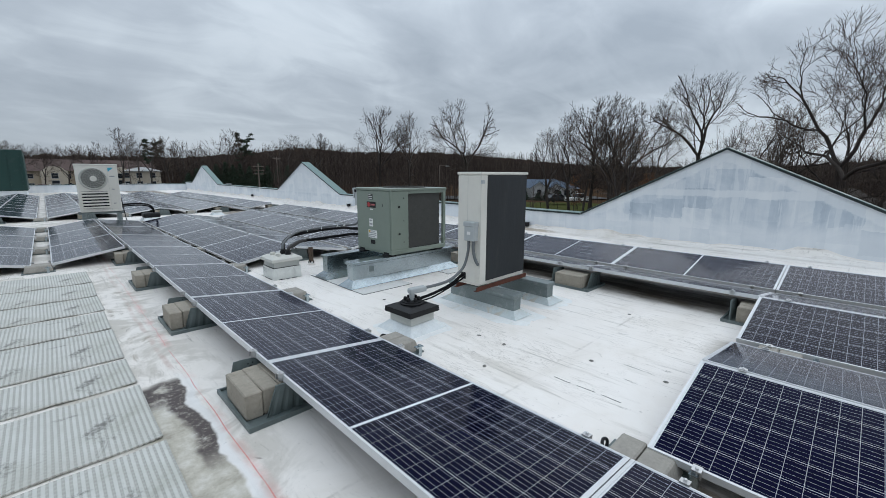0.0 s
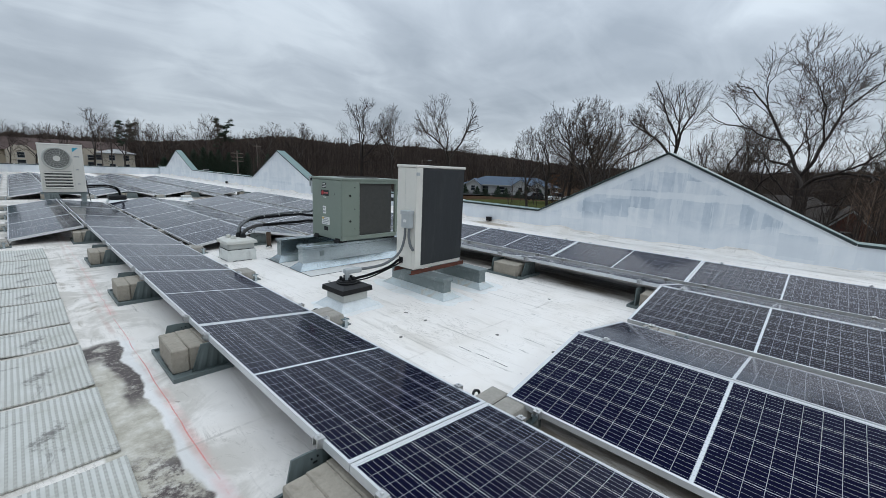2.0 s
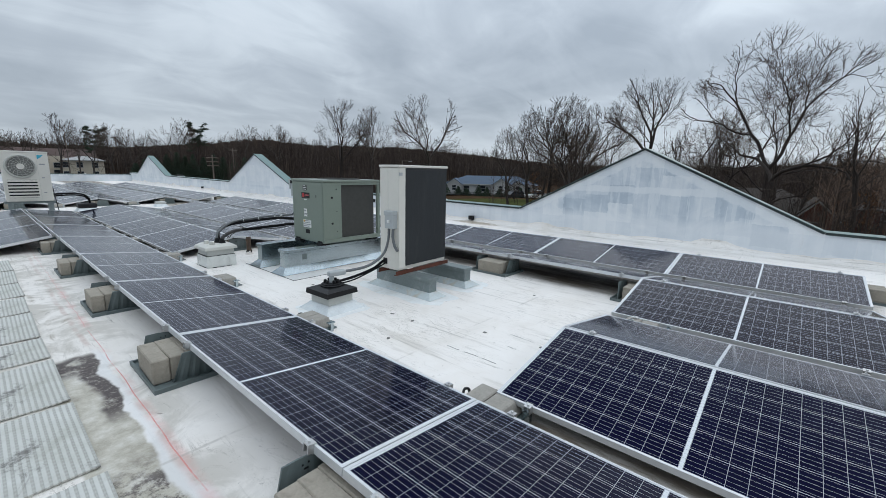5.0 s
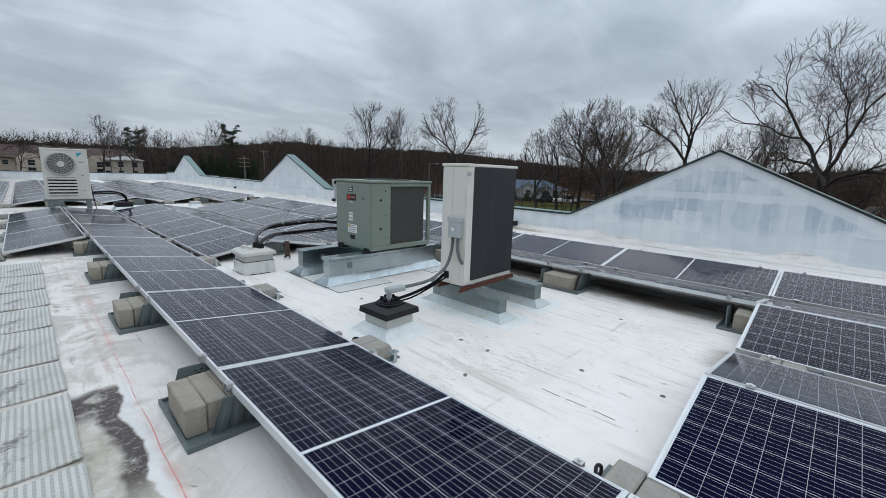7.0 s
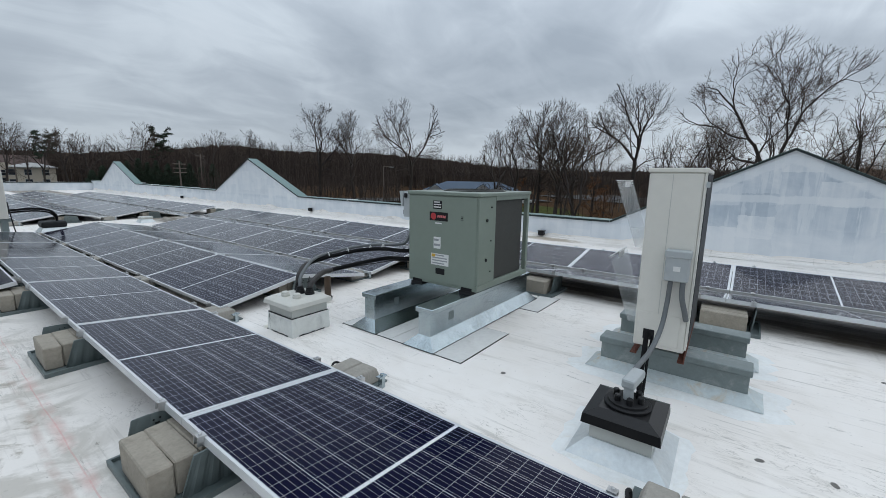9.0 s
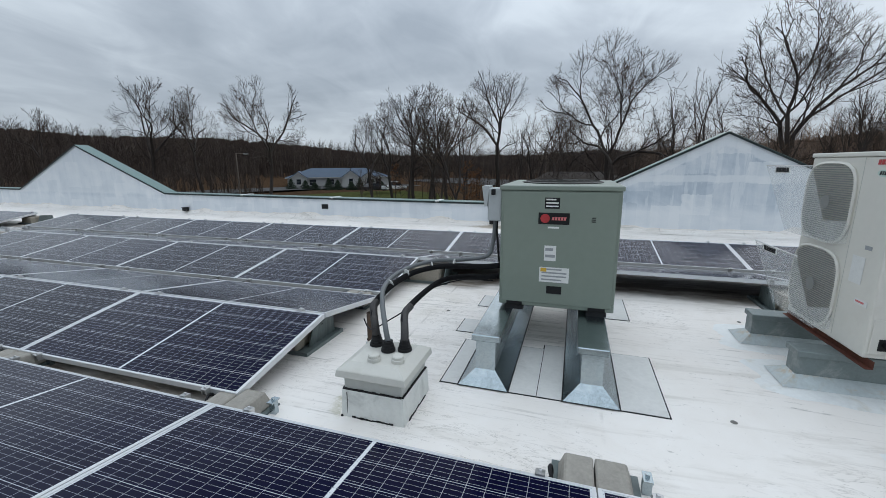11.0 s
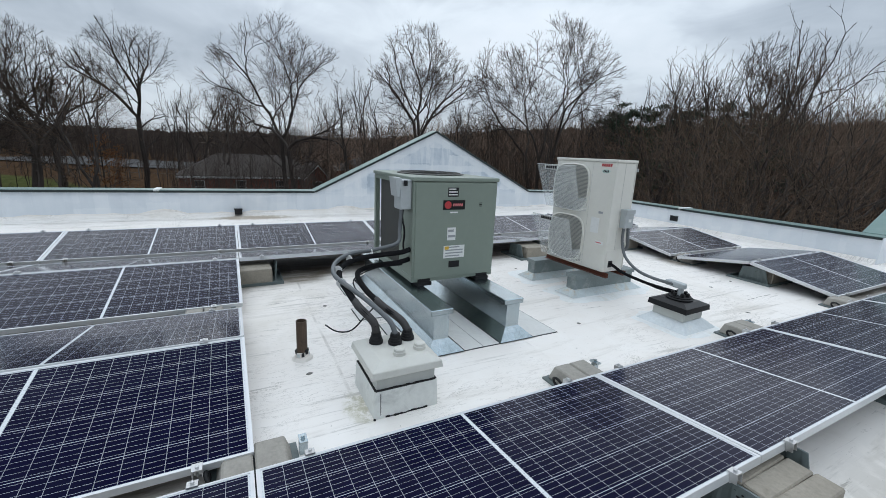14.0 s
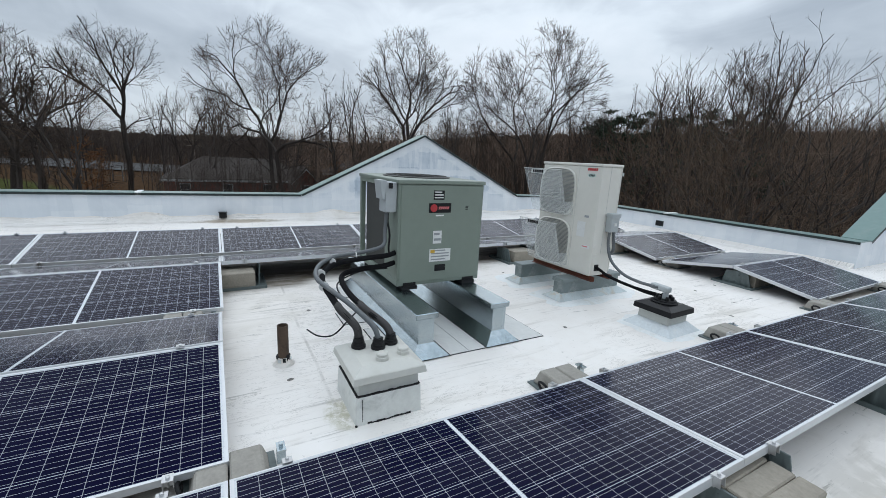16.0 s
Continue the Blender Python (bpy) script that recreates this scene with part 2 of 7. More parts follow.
# solar cells: 6 x 24 half cells with a white gap across the middle
PANEL_L, PANEL_W = 2.014, 0.945
n = Nodes("solar_cells", 0.1)
X, Y, Z = n.xyz()
ay = n.math("ABSOLUTE", Y)
col_p, row_p = 0.0810, (PANEL_W - 0.032) / 6
cols = n.math("LESS_THAN", n.math("PINGPONG", n.math("SUBTRACT", ay, 0.0100), col_p / 2), 0.0012)
rx = n.math("SUBTRACT", X, 0.016)
rows_ = n.math("LESS_THAN", n.math("PINGPONG", rx, row_p / 2), 0.0016)
off = n.math("MULTIPLY", n.math("SUBTRACT", n.math("FRACT", n.math("ADD", n.math("DIVIDE", n.math("SUBTRACT", rx, row_p / 10), row_p / 5), 0.5)), 0.5), row_p / 5)
bars = n.math("LESS_THAN", n.math("ABSOLUTE", off), 0.00092)
gap = n.math("LESS_THAN", ay, 0.0085)
edge = n.math("MAXIMUM", n.math("GREATER_THAN", ay, 0.0100 + 12 * col_p), n.math("GREATER_THAN", n.math("ABSOLUTE", n.math("SUBTRACT", X, PANEL_W / 2)), PANEL_W / 2 - 0.0148))
grain = n.noise(4, 4, 0.6)
info = n.t.nodes.new("ShaderNodeObjectInfo")
tone = n.math("ADD", n.math("MULTIPLY", grain, 0.6), n.math("MULTIPLY", info.outputs["Random"], 0.4))
cell = n.ramp(tone, [(0.2, (0.0024, 0.0027, 0.0120)), (0.8, (0.0042, 0.0047, 0.0250))])
c = n.mix(bars, cell, (0.50, 0.51, 0.55))
c = n.mix(n.math("MAXIMUM", n.math("MULTIPLY", cols, 0.7), rows_), c, (0.44, 0.46, 0.50))
c = n.mix(n.math("MAXIMUM", gap, edge), c, (0.66, 0.68, 0.70))
dust = n.math("MULTIPLY", n.step(n.noise(2.2, 6, 0.7, warp=0.6), 0.45, 0.8), 0.008)
c = n.mix(dust, c, (0.4, 0.4, 0.38))
n.base(c)
n.rough(n.math("ADD", 0.07, n.math("MULTIPLY", n.noise(9, 5, 0.6), 0.09)))
n.b.inputs["IOR"].default_value = 1.07
# the busbars are round wires: their faces turn from one side to the other
across = n.t.nodes.new("ShaderNodeVectorTransform")
across.vector_type, across.convert_from, across.convert_to = "VECTOR", "OBJECT", "WORLD"
across.inputs[0].default_value = (1, 0, 0)
geo = n.t.nodes.new("ShaderNodeNewGeometry")
lean = n.t.nodes.new("ShaderNodeVectorMath")
lean.operation = "MULTIPLY_ADD"
n.link(across.outputs[0], lean.inputs[0])
tilt_ = n.t.nodes.new("ShaderNodeCombineXYZ")
for k in range(3):
    n.link(n.math("MULTIPLY", n.math("DIVIDE", off, 0.00092), n.math("MULTIPLY", bars, 1.4)), tilt_.inputs[k])
n.link(tilt_.outputs[0], lean.inputs[1])
n.link(geo.outputs["Normal"], lean.inputs[2])
unit = n.t.nodes.new("ShaderNodeVectorMath")
unit.operation = "NORMALIZE"
n.link(lean.outputs[0], unit.inputs[0])
n.link(unit.outputs[0], n.b.inputs["Normal"])
n.link(bars, n.b.inputs["Metallic"])
lw = n.t.nodes.new("ShaderNodeLayerWeight")
lw.inputs["Blend"].default_value = 0.5
n.link(geo.outputs["Normal"], n.b.inputs["Coat Normal"])
n.link(n.math("MULTIPLY", n.step(lw.outputs["Facing"], 0.36, 0.68), n.math("ADD", 0.45, n.math("MULTIPLY", n.step(lw.outputs["Facing"], 0.72, 0.84), 0.12))), n.b.inputs["Coat Weight"])
n.b.inputs["Coat Roughness"].default_value = 0.11
n.b.inputs["Coat IOR"].default_value = 1.54
M_CELLS = n.m

# white roof membrane: seams, stains, foot dirt
n = Nodes("white_roof_membrane", 0.55)
X, Y, Z = n.xyz()
broad = n.noise(0.55, 5, 0.6, warp=0.6)
mid = n.noise(2.3, 6, 0.65, warp=0.8)
fine = n.noise(38, 5, 0.65)
streak = n.noise(1.5, 7, 0.68, (3.4, 0.55, 1), 0.5)
c = n.ramp(n.math("ADD", n.math("MULTIPLY", broad, 0.55), n.math("MULTIPLY", mid, 0.45)), [(0.3, (0.71, 0.665, 0.60)), (0.45, (0.83, 0.785, 0.735)), (0.7, (0.90, 0.868, 0.83))])
c = n.mix(n.math("MULTIPLY", n.step(streak, 0.53, 0.67), 0.34), c, (0.47, 0.43, 0.37))
lines_ = n.noise(1.0, 6, 0.7, (22, 0.9, 1), 0.25)
c = n.mix(n.math("MULTIPLY", n.math("MULTIPLY", n.step(lines_, 0.545, 0.66), n.step(n.noise(0.9, 5, 0.65, warp=0.5), 0.41, 0.56)), 0.52), c, (0.36, 0.335, 0.30))
dash = n.noise(1.7, 8, 0.78, (8, 0.9, 1), 0.7)
c = n.mix(n.math("MULTIPLY", n.math("MULTIPLY", n.step(dash, 0.60, 0.67), n.step(n.noise(1.1, 5, 0.65, warp=0.3), 0.42, 0.54)), 0.85), c, (0.30, 0.28, 0.25))
speck = n.math("MAXIMUM", n.step(n.noise(30, 3, 0.7), 0.66, 0.72), n.step(n.noise(9, 4, 0.7, (1.6, 0.8, 1), 0.6), 0.70, 0.74))
c = n.mix(n.math("MULTIPLY", speck, 0.5), c, (0.30, 0.28, 0.25))
wrinkle = n.noise(3.0, 7, 0.7, (3.0, 0.8, 1), 1.0)
c = n.mix(n.math("MULTIPLY", n.math("SUBTRACT", 1.0, n.step(n.math("ABSOLUTE", n.math("SUBTRACT", wrinkle, 0.5)), 0.003, 0.010)), n.math("MULTIPLY", n.step(n.noise(0.8, 4, 0.6), 0.46, 0.60), 0.75)), c, (0.36, 0.33, 0.29))
# unwashed dirt under the rows by the parapet, with their shade painted in
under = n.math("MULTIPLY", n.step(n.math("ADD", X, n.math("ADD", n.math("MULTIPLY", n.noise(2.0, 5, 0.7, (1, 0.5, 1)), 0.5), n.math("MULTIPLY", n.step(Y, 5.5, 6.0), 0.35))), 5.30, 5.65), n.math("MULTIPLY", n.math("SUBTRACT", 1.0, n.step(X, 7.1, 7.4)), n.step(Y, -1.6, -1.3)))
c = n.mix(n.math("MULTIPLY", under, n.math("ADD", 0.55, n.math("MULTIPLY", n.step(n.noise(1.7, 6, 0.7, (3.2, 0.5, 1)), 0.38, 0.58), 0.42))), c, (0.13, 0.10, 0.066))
# streaked dark brown bands along the low gaps between the rows
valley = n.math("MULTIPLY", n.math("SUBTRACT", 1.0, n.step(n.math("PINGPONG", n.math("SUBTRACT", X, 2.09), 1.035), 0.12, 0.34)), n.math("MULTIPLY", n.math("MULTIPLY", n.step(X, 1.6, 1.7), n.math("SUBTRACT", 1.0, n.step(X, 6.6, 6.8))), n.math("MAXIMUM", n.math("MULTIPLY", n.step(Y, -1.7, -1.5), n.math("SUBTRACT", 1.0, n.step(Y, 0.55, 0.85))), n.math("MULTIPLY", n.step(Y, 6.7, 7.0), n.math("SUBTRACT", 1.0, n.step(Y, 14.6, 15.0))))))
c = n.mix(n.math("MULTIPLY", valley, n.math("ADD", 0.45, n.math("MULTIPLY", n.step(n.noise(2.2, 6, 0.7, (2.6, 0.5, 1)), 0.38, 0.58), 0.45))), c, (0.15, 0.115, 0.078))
# darkest oval under one row: streaky dirt deepened by a painted-in shadow
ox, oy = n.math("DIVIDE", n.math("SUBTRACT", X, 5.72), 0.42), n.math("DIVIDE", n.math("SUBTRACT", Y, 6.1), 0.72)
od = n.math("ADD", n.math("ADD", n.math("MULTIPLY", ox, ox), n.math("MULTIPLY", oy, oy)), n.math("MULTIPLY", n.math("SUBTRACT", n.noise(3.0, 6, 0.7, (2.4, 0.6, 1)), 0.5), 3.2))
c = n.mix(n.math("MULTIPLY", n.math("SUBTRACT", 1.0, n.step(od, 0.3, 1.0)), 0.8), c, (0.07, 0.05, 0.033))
# the walkway side is greyer and more trodden
west = n.math("SUBTRACT", 1.0, n.step(X, 0.7, 1.1))
c = n.mix(n.math("MULTIPLY", west, n.math("ADD", 0.12, n.math("MULTIPLY", n.step(mid, 0.40, 0.60), 0.62))), c, (0.42, 0.385, 0.33))
spots = n.step(n.noise(5.5, 4, 0.7, warp=1.2), 0.66, 0.72)
c = n.mix(n.math("MULTIPLY", spots, n.math("ADD", 0.32, n.math("MULTIPLY", west, 0.4))), c, (0.22, 0.20, 0.17))
# bare strip of old roof along the walkway mats, with dark moss by its rim
wob = n.math("ADD", X, n.math("MULTIPLY", n.math("SUBTRACT", n.noise(1.5, 4, 0.6), 0.5), 0.30))
strip = n.math("MULTIPLY", n.math("MULTIPLY", n.step(X, 0.33, 0.35), n.math("SUBTRACT", 1.0, n.step(wob, 0.600, 0.625))), n.math("SUBTRACT", 1.0, n.step(n.math("ADD", Y, n.math("MULTIPLY", n.noise(3.0, 4, 0.6), 0.3)), 3.38, 3.48)))
bare_c = n.ramp(n.noise(5.0, 7, 0.75), [(0.32, (0.24, 0.21, 0.165)), (0.5, (0.44, 0.41, 0.335)), (0.66, (0.62, 0.595, 0.54))])
c = n.mix(n.math("MULTIPLY", strip, 0.9), c, bare_c)
rim_band = n.math("MULTIPLY", n.step(wob, 0.475, 0.525), n.math("MULTIPLY", n.step(Y, 2.0, 2.3), n.step(n.noise(4.0, 5, 0.7), 0.34, 0.46)))
end_band = n.math("MULTIPLY", n.step(Y, 2.85, 3.05), n.step(n.noise(3.1, 6, 0.7), 0.36, 0.50))
near_dirt = n.math("MULTIPLY", n.math("SUBTRACT", 1.0, n.step(Y, 1.35, 1.75)), n.step(n.noise(4.4, 6, 0.75), 0.46, 0.58))
moss = n.math("MULTIPLY", strip, n.math("MAXIMUM", n.math("MAXIMUM", rim_band, end_band), near_dirt))
c = n.mix(n.math("MULTIPLY", moss, n.step(n.noise(24, 7, 0.8), 0.30, 0.50)), c, (0.062, 0.045, 0.042))
# a thick smooth lap of membrane borders the strip
lap = n.math("MULTIPLY", n.math("MULTIPLY", n.step(wob, 0.600, 0.630), n.math("SUBTRACT", 1.0, n.step(wob, 0.655, 0.70))), n.math("SUBTRACT", 1.0, n.step(Y, 3.2, 3.5)))
c = n.mix(n.math("MULTIPLY", lap, 0.6), c, (0.74, 0.74, 0.74))
# brown run-off beside the mats further on
run = n.math("MULTIPLY", n.math("MULTIPLY", n.step(X, 0.40, 0.44), n.math("SUBTRACT", 1.0, n.step(X, 0.60, 0.72))), n.math("MULTIPLY", n.step(Y, 3.4, 3.8), n.step(n.noise(2.6, 6, 0.7, (1, 0.8, 1), 0.8), 0.52, 0.62)))
c = n.mix(n.math("MULTIPLY", run, 0.7), c, (0.27, 0.225, 0.165))
pinkish = n.math("SUBTRACT", 1.0, n.step(n.math("ABSOLUTE", n.math("SUBTRACT", n.math("ADD", X, n.math("MULTIPLY", n.noise(1.1, 3), 0.10)), 0.665)), 0.006, 0.030))
c = n.mix(n.math("MULTIPLY", n.math("MULTIPLY", pinkish, n.step(Y, 3.3, 3.6)), n.math("MULTIPLY", n.step(n.noise(2.4, 5, 0.7), 0.35, 0.6), 0.5)), c, (0.45, 0.30, 0.25))
# rust-brown stain before the drain
rx_, ry_ = n.math("DIVIDE", n.math("SUBTRACT", X, 9.62), 0.20), n.math("DIVIDE", n.math("SUBTRACT", Y, 6.3), 0.9)
rd = n.math("ADD", n.math("ADD", n.math("MULTIPLY", rx_, rx_), n.math("MULTIPLY", ry_, ry_)), n.math("MULTIPLY", n.math("SUBTRACT", n.noise(5, 6, 0.7), 0.5), 3.0))
c = n.mix(n.math("MULTIPLY", n.math("SUBTRACT", 1.0, n.step(rd, 0.2, 1.2)), 0.65), c, (0.33, 0.24, 0.14))
# green-brown stain round the pipe curb
sx, sy = n.math("DIVIDE", n.math("SUBTRACT", X, 2.40), 0.18), n.math("DIVIDE", n.math("SUBTRACT", Y, 6.05), 0.11)
sd = n.math("ADD", n.math("ADD", n.math("MULTIPLY", sx, sx), n.math("MULTIPLY", sy, sy)), n.math("MULTIPLY", n.math("SUBTRACT", n.noise(6, 6, 0.7), 0.5), 2.2))
c = n.mix(n.math("MULTIPLY", n.math("SUBTRACT", 1.0, n.step(sd, 0.2, 1.1)), n.math("MULTIPLY", n.step(n.noise(16, 6, 0.75), 0.36, 0.62), 0.75)), c, (0.43, 0.40, 0.25))
# red chalk line
chalk = n.math("LESS_THAN", n.math("ABSOLUTE", n.math("SUBTRACT", n.math("ADD", X, n.math("MULTIPLY", n.math("SUBTRACT", n.noise(1.4, 2), 0.5), 0.05)), 0.690)), 0.0034)
c = n.mix(n.math("MULTIPLY", chalk, n.math("MULTIPLY", n.step(n.noise(3.2, 5, 0.7), 0.36, 0.54), n.math("SUBTRACT", 0.78, n.math("MULTIPLY", n.step(Y, 2.0, 5.0), 0.5)))), c, (0.62, 0.15, 0.13))
halo = n.math("SUBTRACT", 1.0, n.step(n.math("ABSOLUTE", n.math("SUBTRACT", X, 0.694)), 0.004, 0.055))
c = n.mix(n.math("MULTIPLY", halo, n.math("MULTIPLY", n.step(n.noise(2.1, 5, 0.7), 0.40, 0.62), 0.38)), c, (0.66, 0.30, 0.27))
# welded seams every 1.5 m, with grime along them
seam = n.math("PINGPONG", n.math("ADD", Y, n.math("MULTIPLY", n.noise(1.2, 3), 0.03)), 0.76)
seam_l = n.math("SUBTRACT", 1.0, n.step(seam, 0.004, 0.016))
c = n.mix(n.math("MULTIPLY", seam_l, n.math("MULTIPLY", n.step(n.noise(2.0, 5, 0.7), 0.45, 0.65), 0.45)), c, (0.33, 0.30, 0.26))
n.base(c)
n.rough(n.math("ADD", 0.38, n.math("MULTIPLY", mid, 0.3)))
h = n.math("ADD", n.math("MULTIPLY", fine, 0.12), n.math("ADD", n.math("MULTIPLY", mid, 0.8), n.math("MULTIPLY", n.step(seam, 0.0, 0.03), 0.35)))
n.bump(h, 0.35, 0.012)
M_ROOF = n.m

# brushed pale blue-white coating on the parapets
n = Nodes("brushed_white_coating", 0.55)
down = n.noise(1.5, 6, 0.65, (1, 2.6, 0.30), 0.3)
blot = n.noise(0.9, 5, 0.6, (1, 1.2, 1.5), 1.2)
fine = n.noise(26, 4, 0.6, (1, 1, 0.3))
X, Y, Z = n.xyz()
along = n.math("ADD", X, Y)


def strokes(wide_, high_, seed):
    """Oblong roller strokes, each of its own thickness of paint."""
    ragged = n.math("MULTIPLY", n.noise(7, 4, 0.6), 0.22)
    col_ = n.math("FLOOR", n.math("ADD", n.math("DIVIDE", along, wide_), ragged))
    w1 = n.t.nodes.new("ShaderNodeTexWhiteNoise")
    w1.noise_dimensions = "2D"
    k1 = n.t.nodes.new("ShaderNodeCombineXYZ")
    n.link(col_, k1.inputs[0])
    k1.inputs[1].default_value = seed
    n.link(k1.outputs[0], w1.inputs["Vector"])
    row_ = n.math("FLOOR", n.math("ADD", n.math("ADD", n.math("DIVIDE", Z, high_), w1.outputs[0]), ragged))
    w2 = n.t.nodes.new("ShaderNodeTexWhiteNoise")
    w2.noise_dimensions = "3D"
    k2 = n.t.nodes.new("ShaderNodeCombineXYZ")
    n.link(col_, k2.inputs[0])
    n.link(row_, k2.inputs[1])
    k2.inputs[2].default_value = seed
    n.link(k2.outputs[0], w2.inputs["Vector"])
    return w2.outputs[0]


rolled = n.math("ADD", n.math("MULTIPLY", strokes(0.55, 0.42, 3.0), 0.6), n.math("MULTIPLY", strokes(0.21, 0.75, 8.0), 0.4))
f = n.math("ADD", n.math("MULTIPLY", down, 0.36), n.math("ADD", n.math("MULTIPLY", blot, 0.46), n.math("MULTIPLY", rolled, 0.29)))
c = n.ramp(f, [(0.38, (0.385, 0.45, 0.52)), (0.48, (0.47, 0.535, 0.60)), (0.57, (0.585, 0.635, 0.685)), (0.70, (0.74, 0.765, 0.785))])
# whiter coats cut in along the gable's caps and across its middle
wavy = n.math("MULTIPLY", n.math("SUBTRACT", n.noise(3.5, 5, 0.65), 0.5), 0.22)
edge_d = n.math("SUBTRACT", n.math("SUBTRACT", 2.035, n.math("MULTIPLY", n.math("ABSOLUTE", n.math("SUBTRACT", Y, 1.98)), 0.49)), Z)
cut_in = n.math("SUBTRACT", 1.0, n.step(n.math("ADD", edge_d, wavy), 0.22, 0.27))
band_d = n.math("ABSOLUTE", n.math("SUBTRACT", n.math("ADD", Z, n.math("MULTIPLY", wavy, 0.6)), 1.13))
band_w = n.math("SUBTRACT", 1.0, n.step(band_d, 0.055, 0.085))
drip = n.math("MULTIPLY", n.step(n.noise(1.3, 5, 0.6, (1, 4.5, 0.35)), 0.56, 0.60), 0.7)
gable_w = n.math("MULTIPLY", n.math("MAXIMUM", n.math("MAXIMUM", cut_in, band_w), drip), n.math("MULTIPLY", n.step(Z, 0.5, 0.6), n.step(X, 9.4, 9.6)))
c = n.mix(n.math("MULTIPLY", gable_w, 0.65), c, (0.76, 0.785, 0.805))
# the low wall has a thicker coat
c = n.mix(n.math("MULTIPLY", n.math("SUBTRACT", 1.0, n.step(n.math("ADD", Z, n.math("MULTIPLY", n.noise(1.6, 4, 0.6), 0.3)), 0.55, 0.85)), 0.6), c, (0.79, 0.81, 0.83))
c = n.mix(n.math("MULTIPLY", n.step(n.noise(4, 6, 0.7, (1, 3, 0.4)), 0.60, 0.75), 0.15), c, (0.5, 0.47, 0.42))
n.base(c)
n.bump(n.math("ADD", fine, n.math("MULTIPLY", down, 1.5)), 0.2, 0.006)
M_PARAPET = n.m

# ribbed walkway mat
n = Nodes("ribbed_walkway_mat", 0.8)
X, Y, Z = n.xyz()
rib = n.math("PINGPONG", X, 0.014)
dots = n.math("PINGPONG", Y, 0.016)
low = n.math("MULTIPLY", n.step(rib, 0.006, 0.011), n.math("ADD", 0.72, n.math("MULTIPLY", n.step(dots, 0.004, 0.010), 0.28)))
dirt = n.noise(2.6, 6, 0.7, warp=0.8)
c = n.ramp(dirt, [(0.3, (0.60, 0.60, 0.57)), (0.6, (0.52, 0.52, 0.48)), (0.8, (0.38, 0.38, 0.33))])
c = n.mix(n.math("MULTIPLY", low, 0.55), c, (0.26, 0.25, 0.22))
c = n.mix(n.math("MULTIPLY", n.step(n.noise(3.3, 7, 0.75, warp=0.5), 0.55, 0.68), 0.75), c, (0.10, 0.092, 0.083))
c = n.mix(n.math("MULTIPLY", n.step(n.noise(0.9, 6, 0.7, warp=0.6), 0.45, 0.65), 0.4), c, (0.40, 0.385, 0.34))
n.base(c)
n.bump(n.math("SUBTRACT", 1.0, low), 0.6, 0.006)
M_MAT = n.m

# bark, woods, grass and the like
def bark(name, dark, pale):
    n = Nodes(name, 0.9)
    info = n.t.nodes.new("ShaderNodeObjectInfo")
    n.b.inputs["Specular IOR Level"].default_value = 0.1
    f = n.math("ADD", n.math("MULTIPLY", n.noise(1.1, 5, 0.6, (1, 1, 0.3)), 0.7), n.math("MULTIPLY", info.outputs["Random"], 0.3))
    n.base(n.ramp(f, [(0.3, dark), (0.7, pale)]))
    return n.m


M_BARK = bark("grey_brown_bark", (0.035, 0.029, 0.026), (0.085, 0.072, 0.065))
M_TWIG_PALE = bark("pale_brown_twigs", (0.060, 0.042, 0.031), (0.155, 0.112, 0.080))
M_TWIG = bark("brown_twigs", (0.046, 0.035, 0.029), (0.095, 0.073, 0.060))
n = Nodes("winter_wood_brown", 0.95)
n.b.inputs["Specular IOR Level"].default_value = 0.1
geo = n.t.nodes.new("ShaderNodeNewGeometry")
n.base(n.ramp(n.math("ADD", n.math("MULTIPLY", geo.outputs["Random Per Island"], 0.62), n.math("MULTIPLY", n.step(n.noise(0.16, 4, 0.6), 0.3, 0.7), 0.38)), [(0.0, (0.045, 0.031, 0.024)), (0.42, (0.130, 0.092, 0.070)), (0.72, (0.30, 0.222, 0.172)), (0.84, (0.22, 0.115, 0.062)), (1.0, (0.42, 0.36, 0.315))]))
M_WOODS = n.m
n = Nodes("far_wood_brown", 0.95)
n.b.inputs["Specular IOR Level"].default_value = 0.1
geo = n.t.nodes.new("ShaderNodeNewGeometry")
n.base(n.ramp(n.math("ADD", n.math("MULTIPLY", geo.outputs["Random Per Island"], 0.7), n.math("MULTIPLY", n.step(n.noise(0.16, 4, 0.6), 0.3, 0.7), 0.3)), [(0.0, (0.028, 0.021, 0.018)), (0.5, (0.056, 0.043, 0.037)), (0.85, (0.095, 0.075, 0.064)), (1.0, (0.16, 0.14, 0.125))]))
M_WOODS_FAR = n.m
n = Nodes("evergreen_needles", 0.8)
geo = n.t.nodes.new("ShaderNodeNewGeometry")
n.base(n.ramp(geo.outputs["Random Per Island"], [(0.0, (0.008, 0.020, 0.010)), (1.0, (0.028, 0.050, 0.024))]))
M_NEEDLE = n.m
n = Nodes("dry_rust_leaves", 0.9)
n.b.inputs["Specular IOR Level"].default_value = 0.1
geo = n.t.nodes.new("ShaderNodeNewGeometry")
n.base(n.ramp(geo.outputs["Random Per Island"], [(0.0, (0.10, 0.045, 0.02)), (1.0, (0.24, 0.115, 0.05))]))
M_RUSTLEAF = n.m
n = Nodes("winter_ground", 0.95)
n.b.inputs["Specular IOR Level"].default_value = 0.0
X, Y, Z = n.xyz()
g1 = n.noise(0.05, 6, 0.65, warp=0.7)
g2 = n.noise(1.4, 6, 0.7)
litter = n.ramp(g2, [(0.3, (0.034, 0.021, 0.013)), (0.7, (0.092, 0.058, 0.036))])
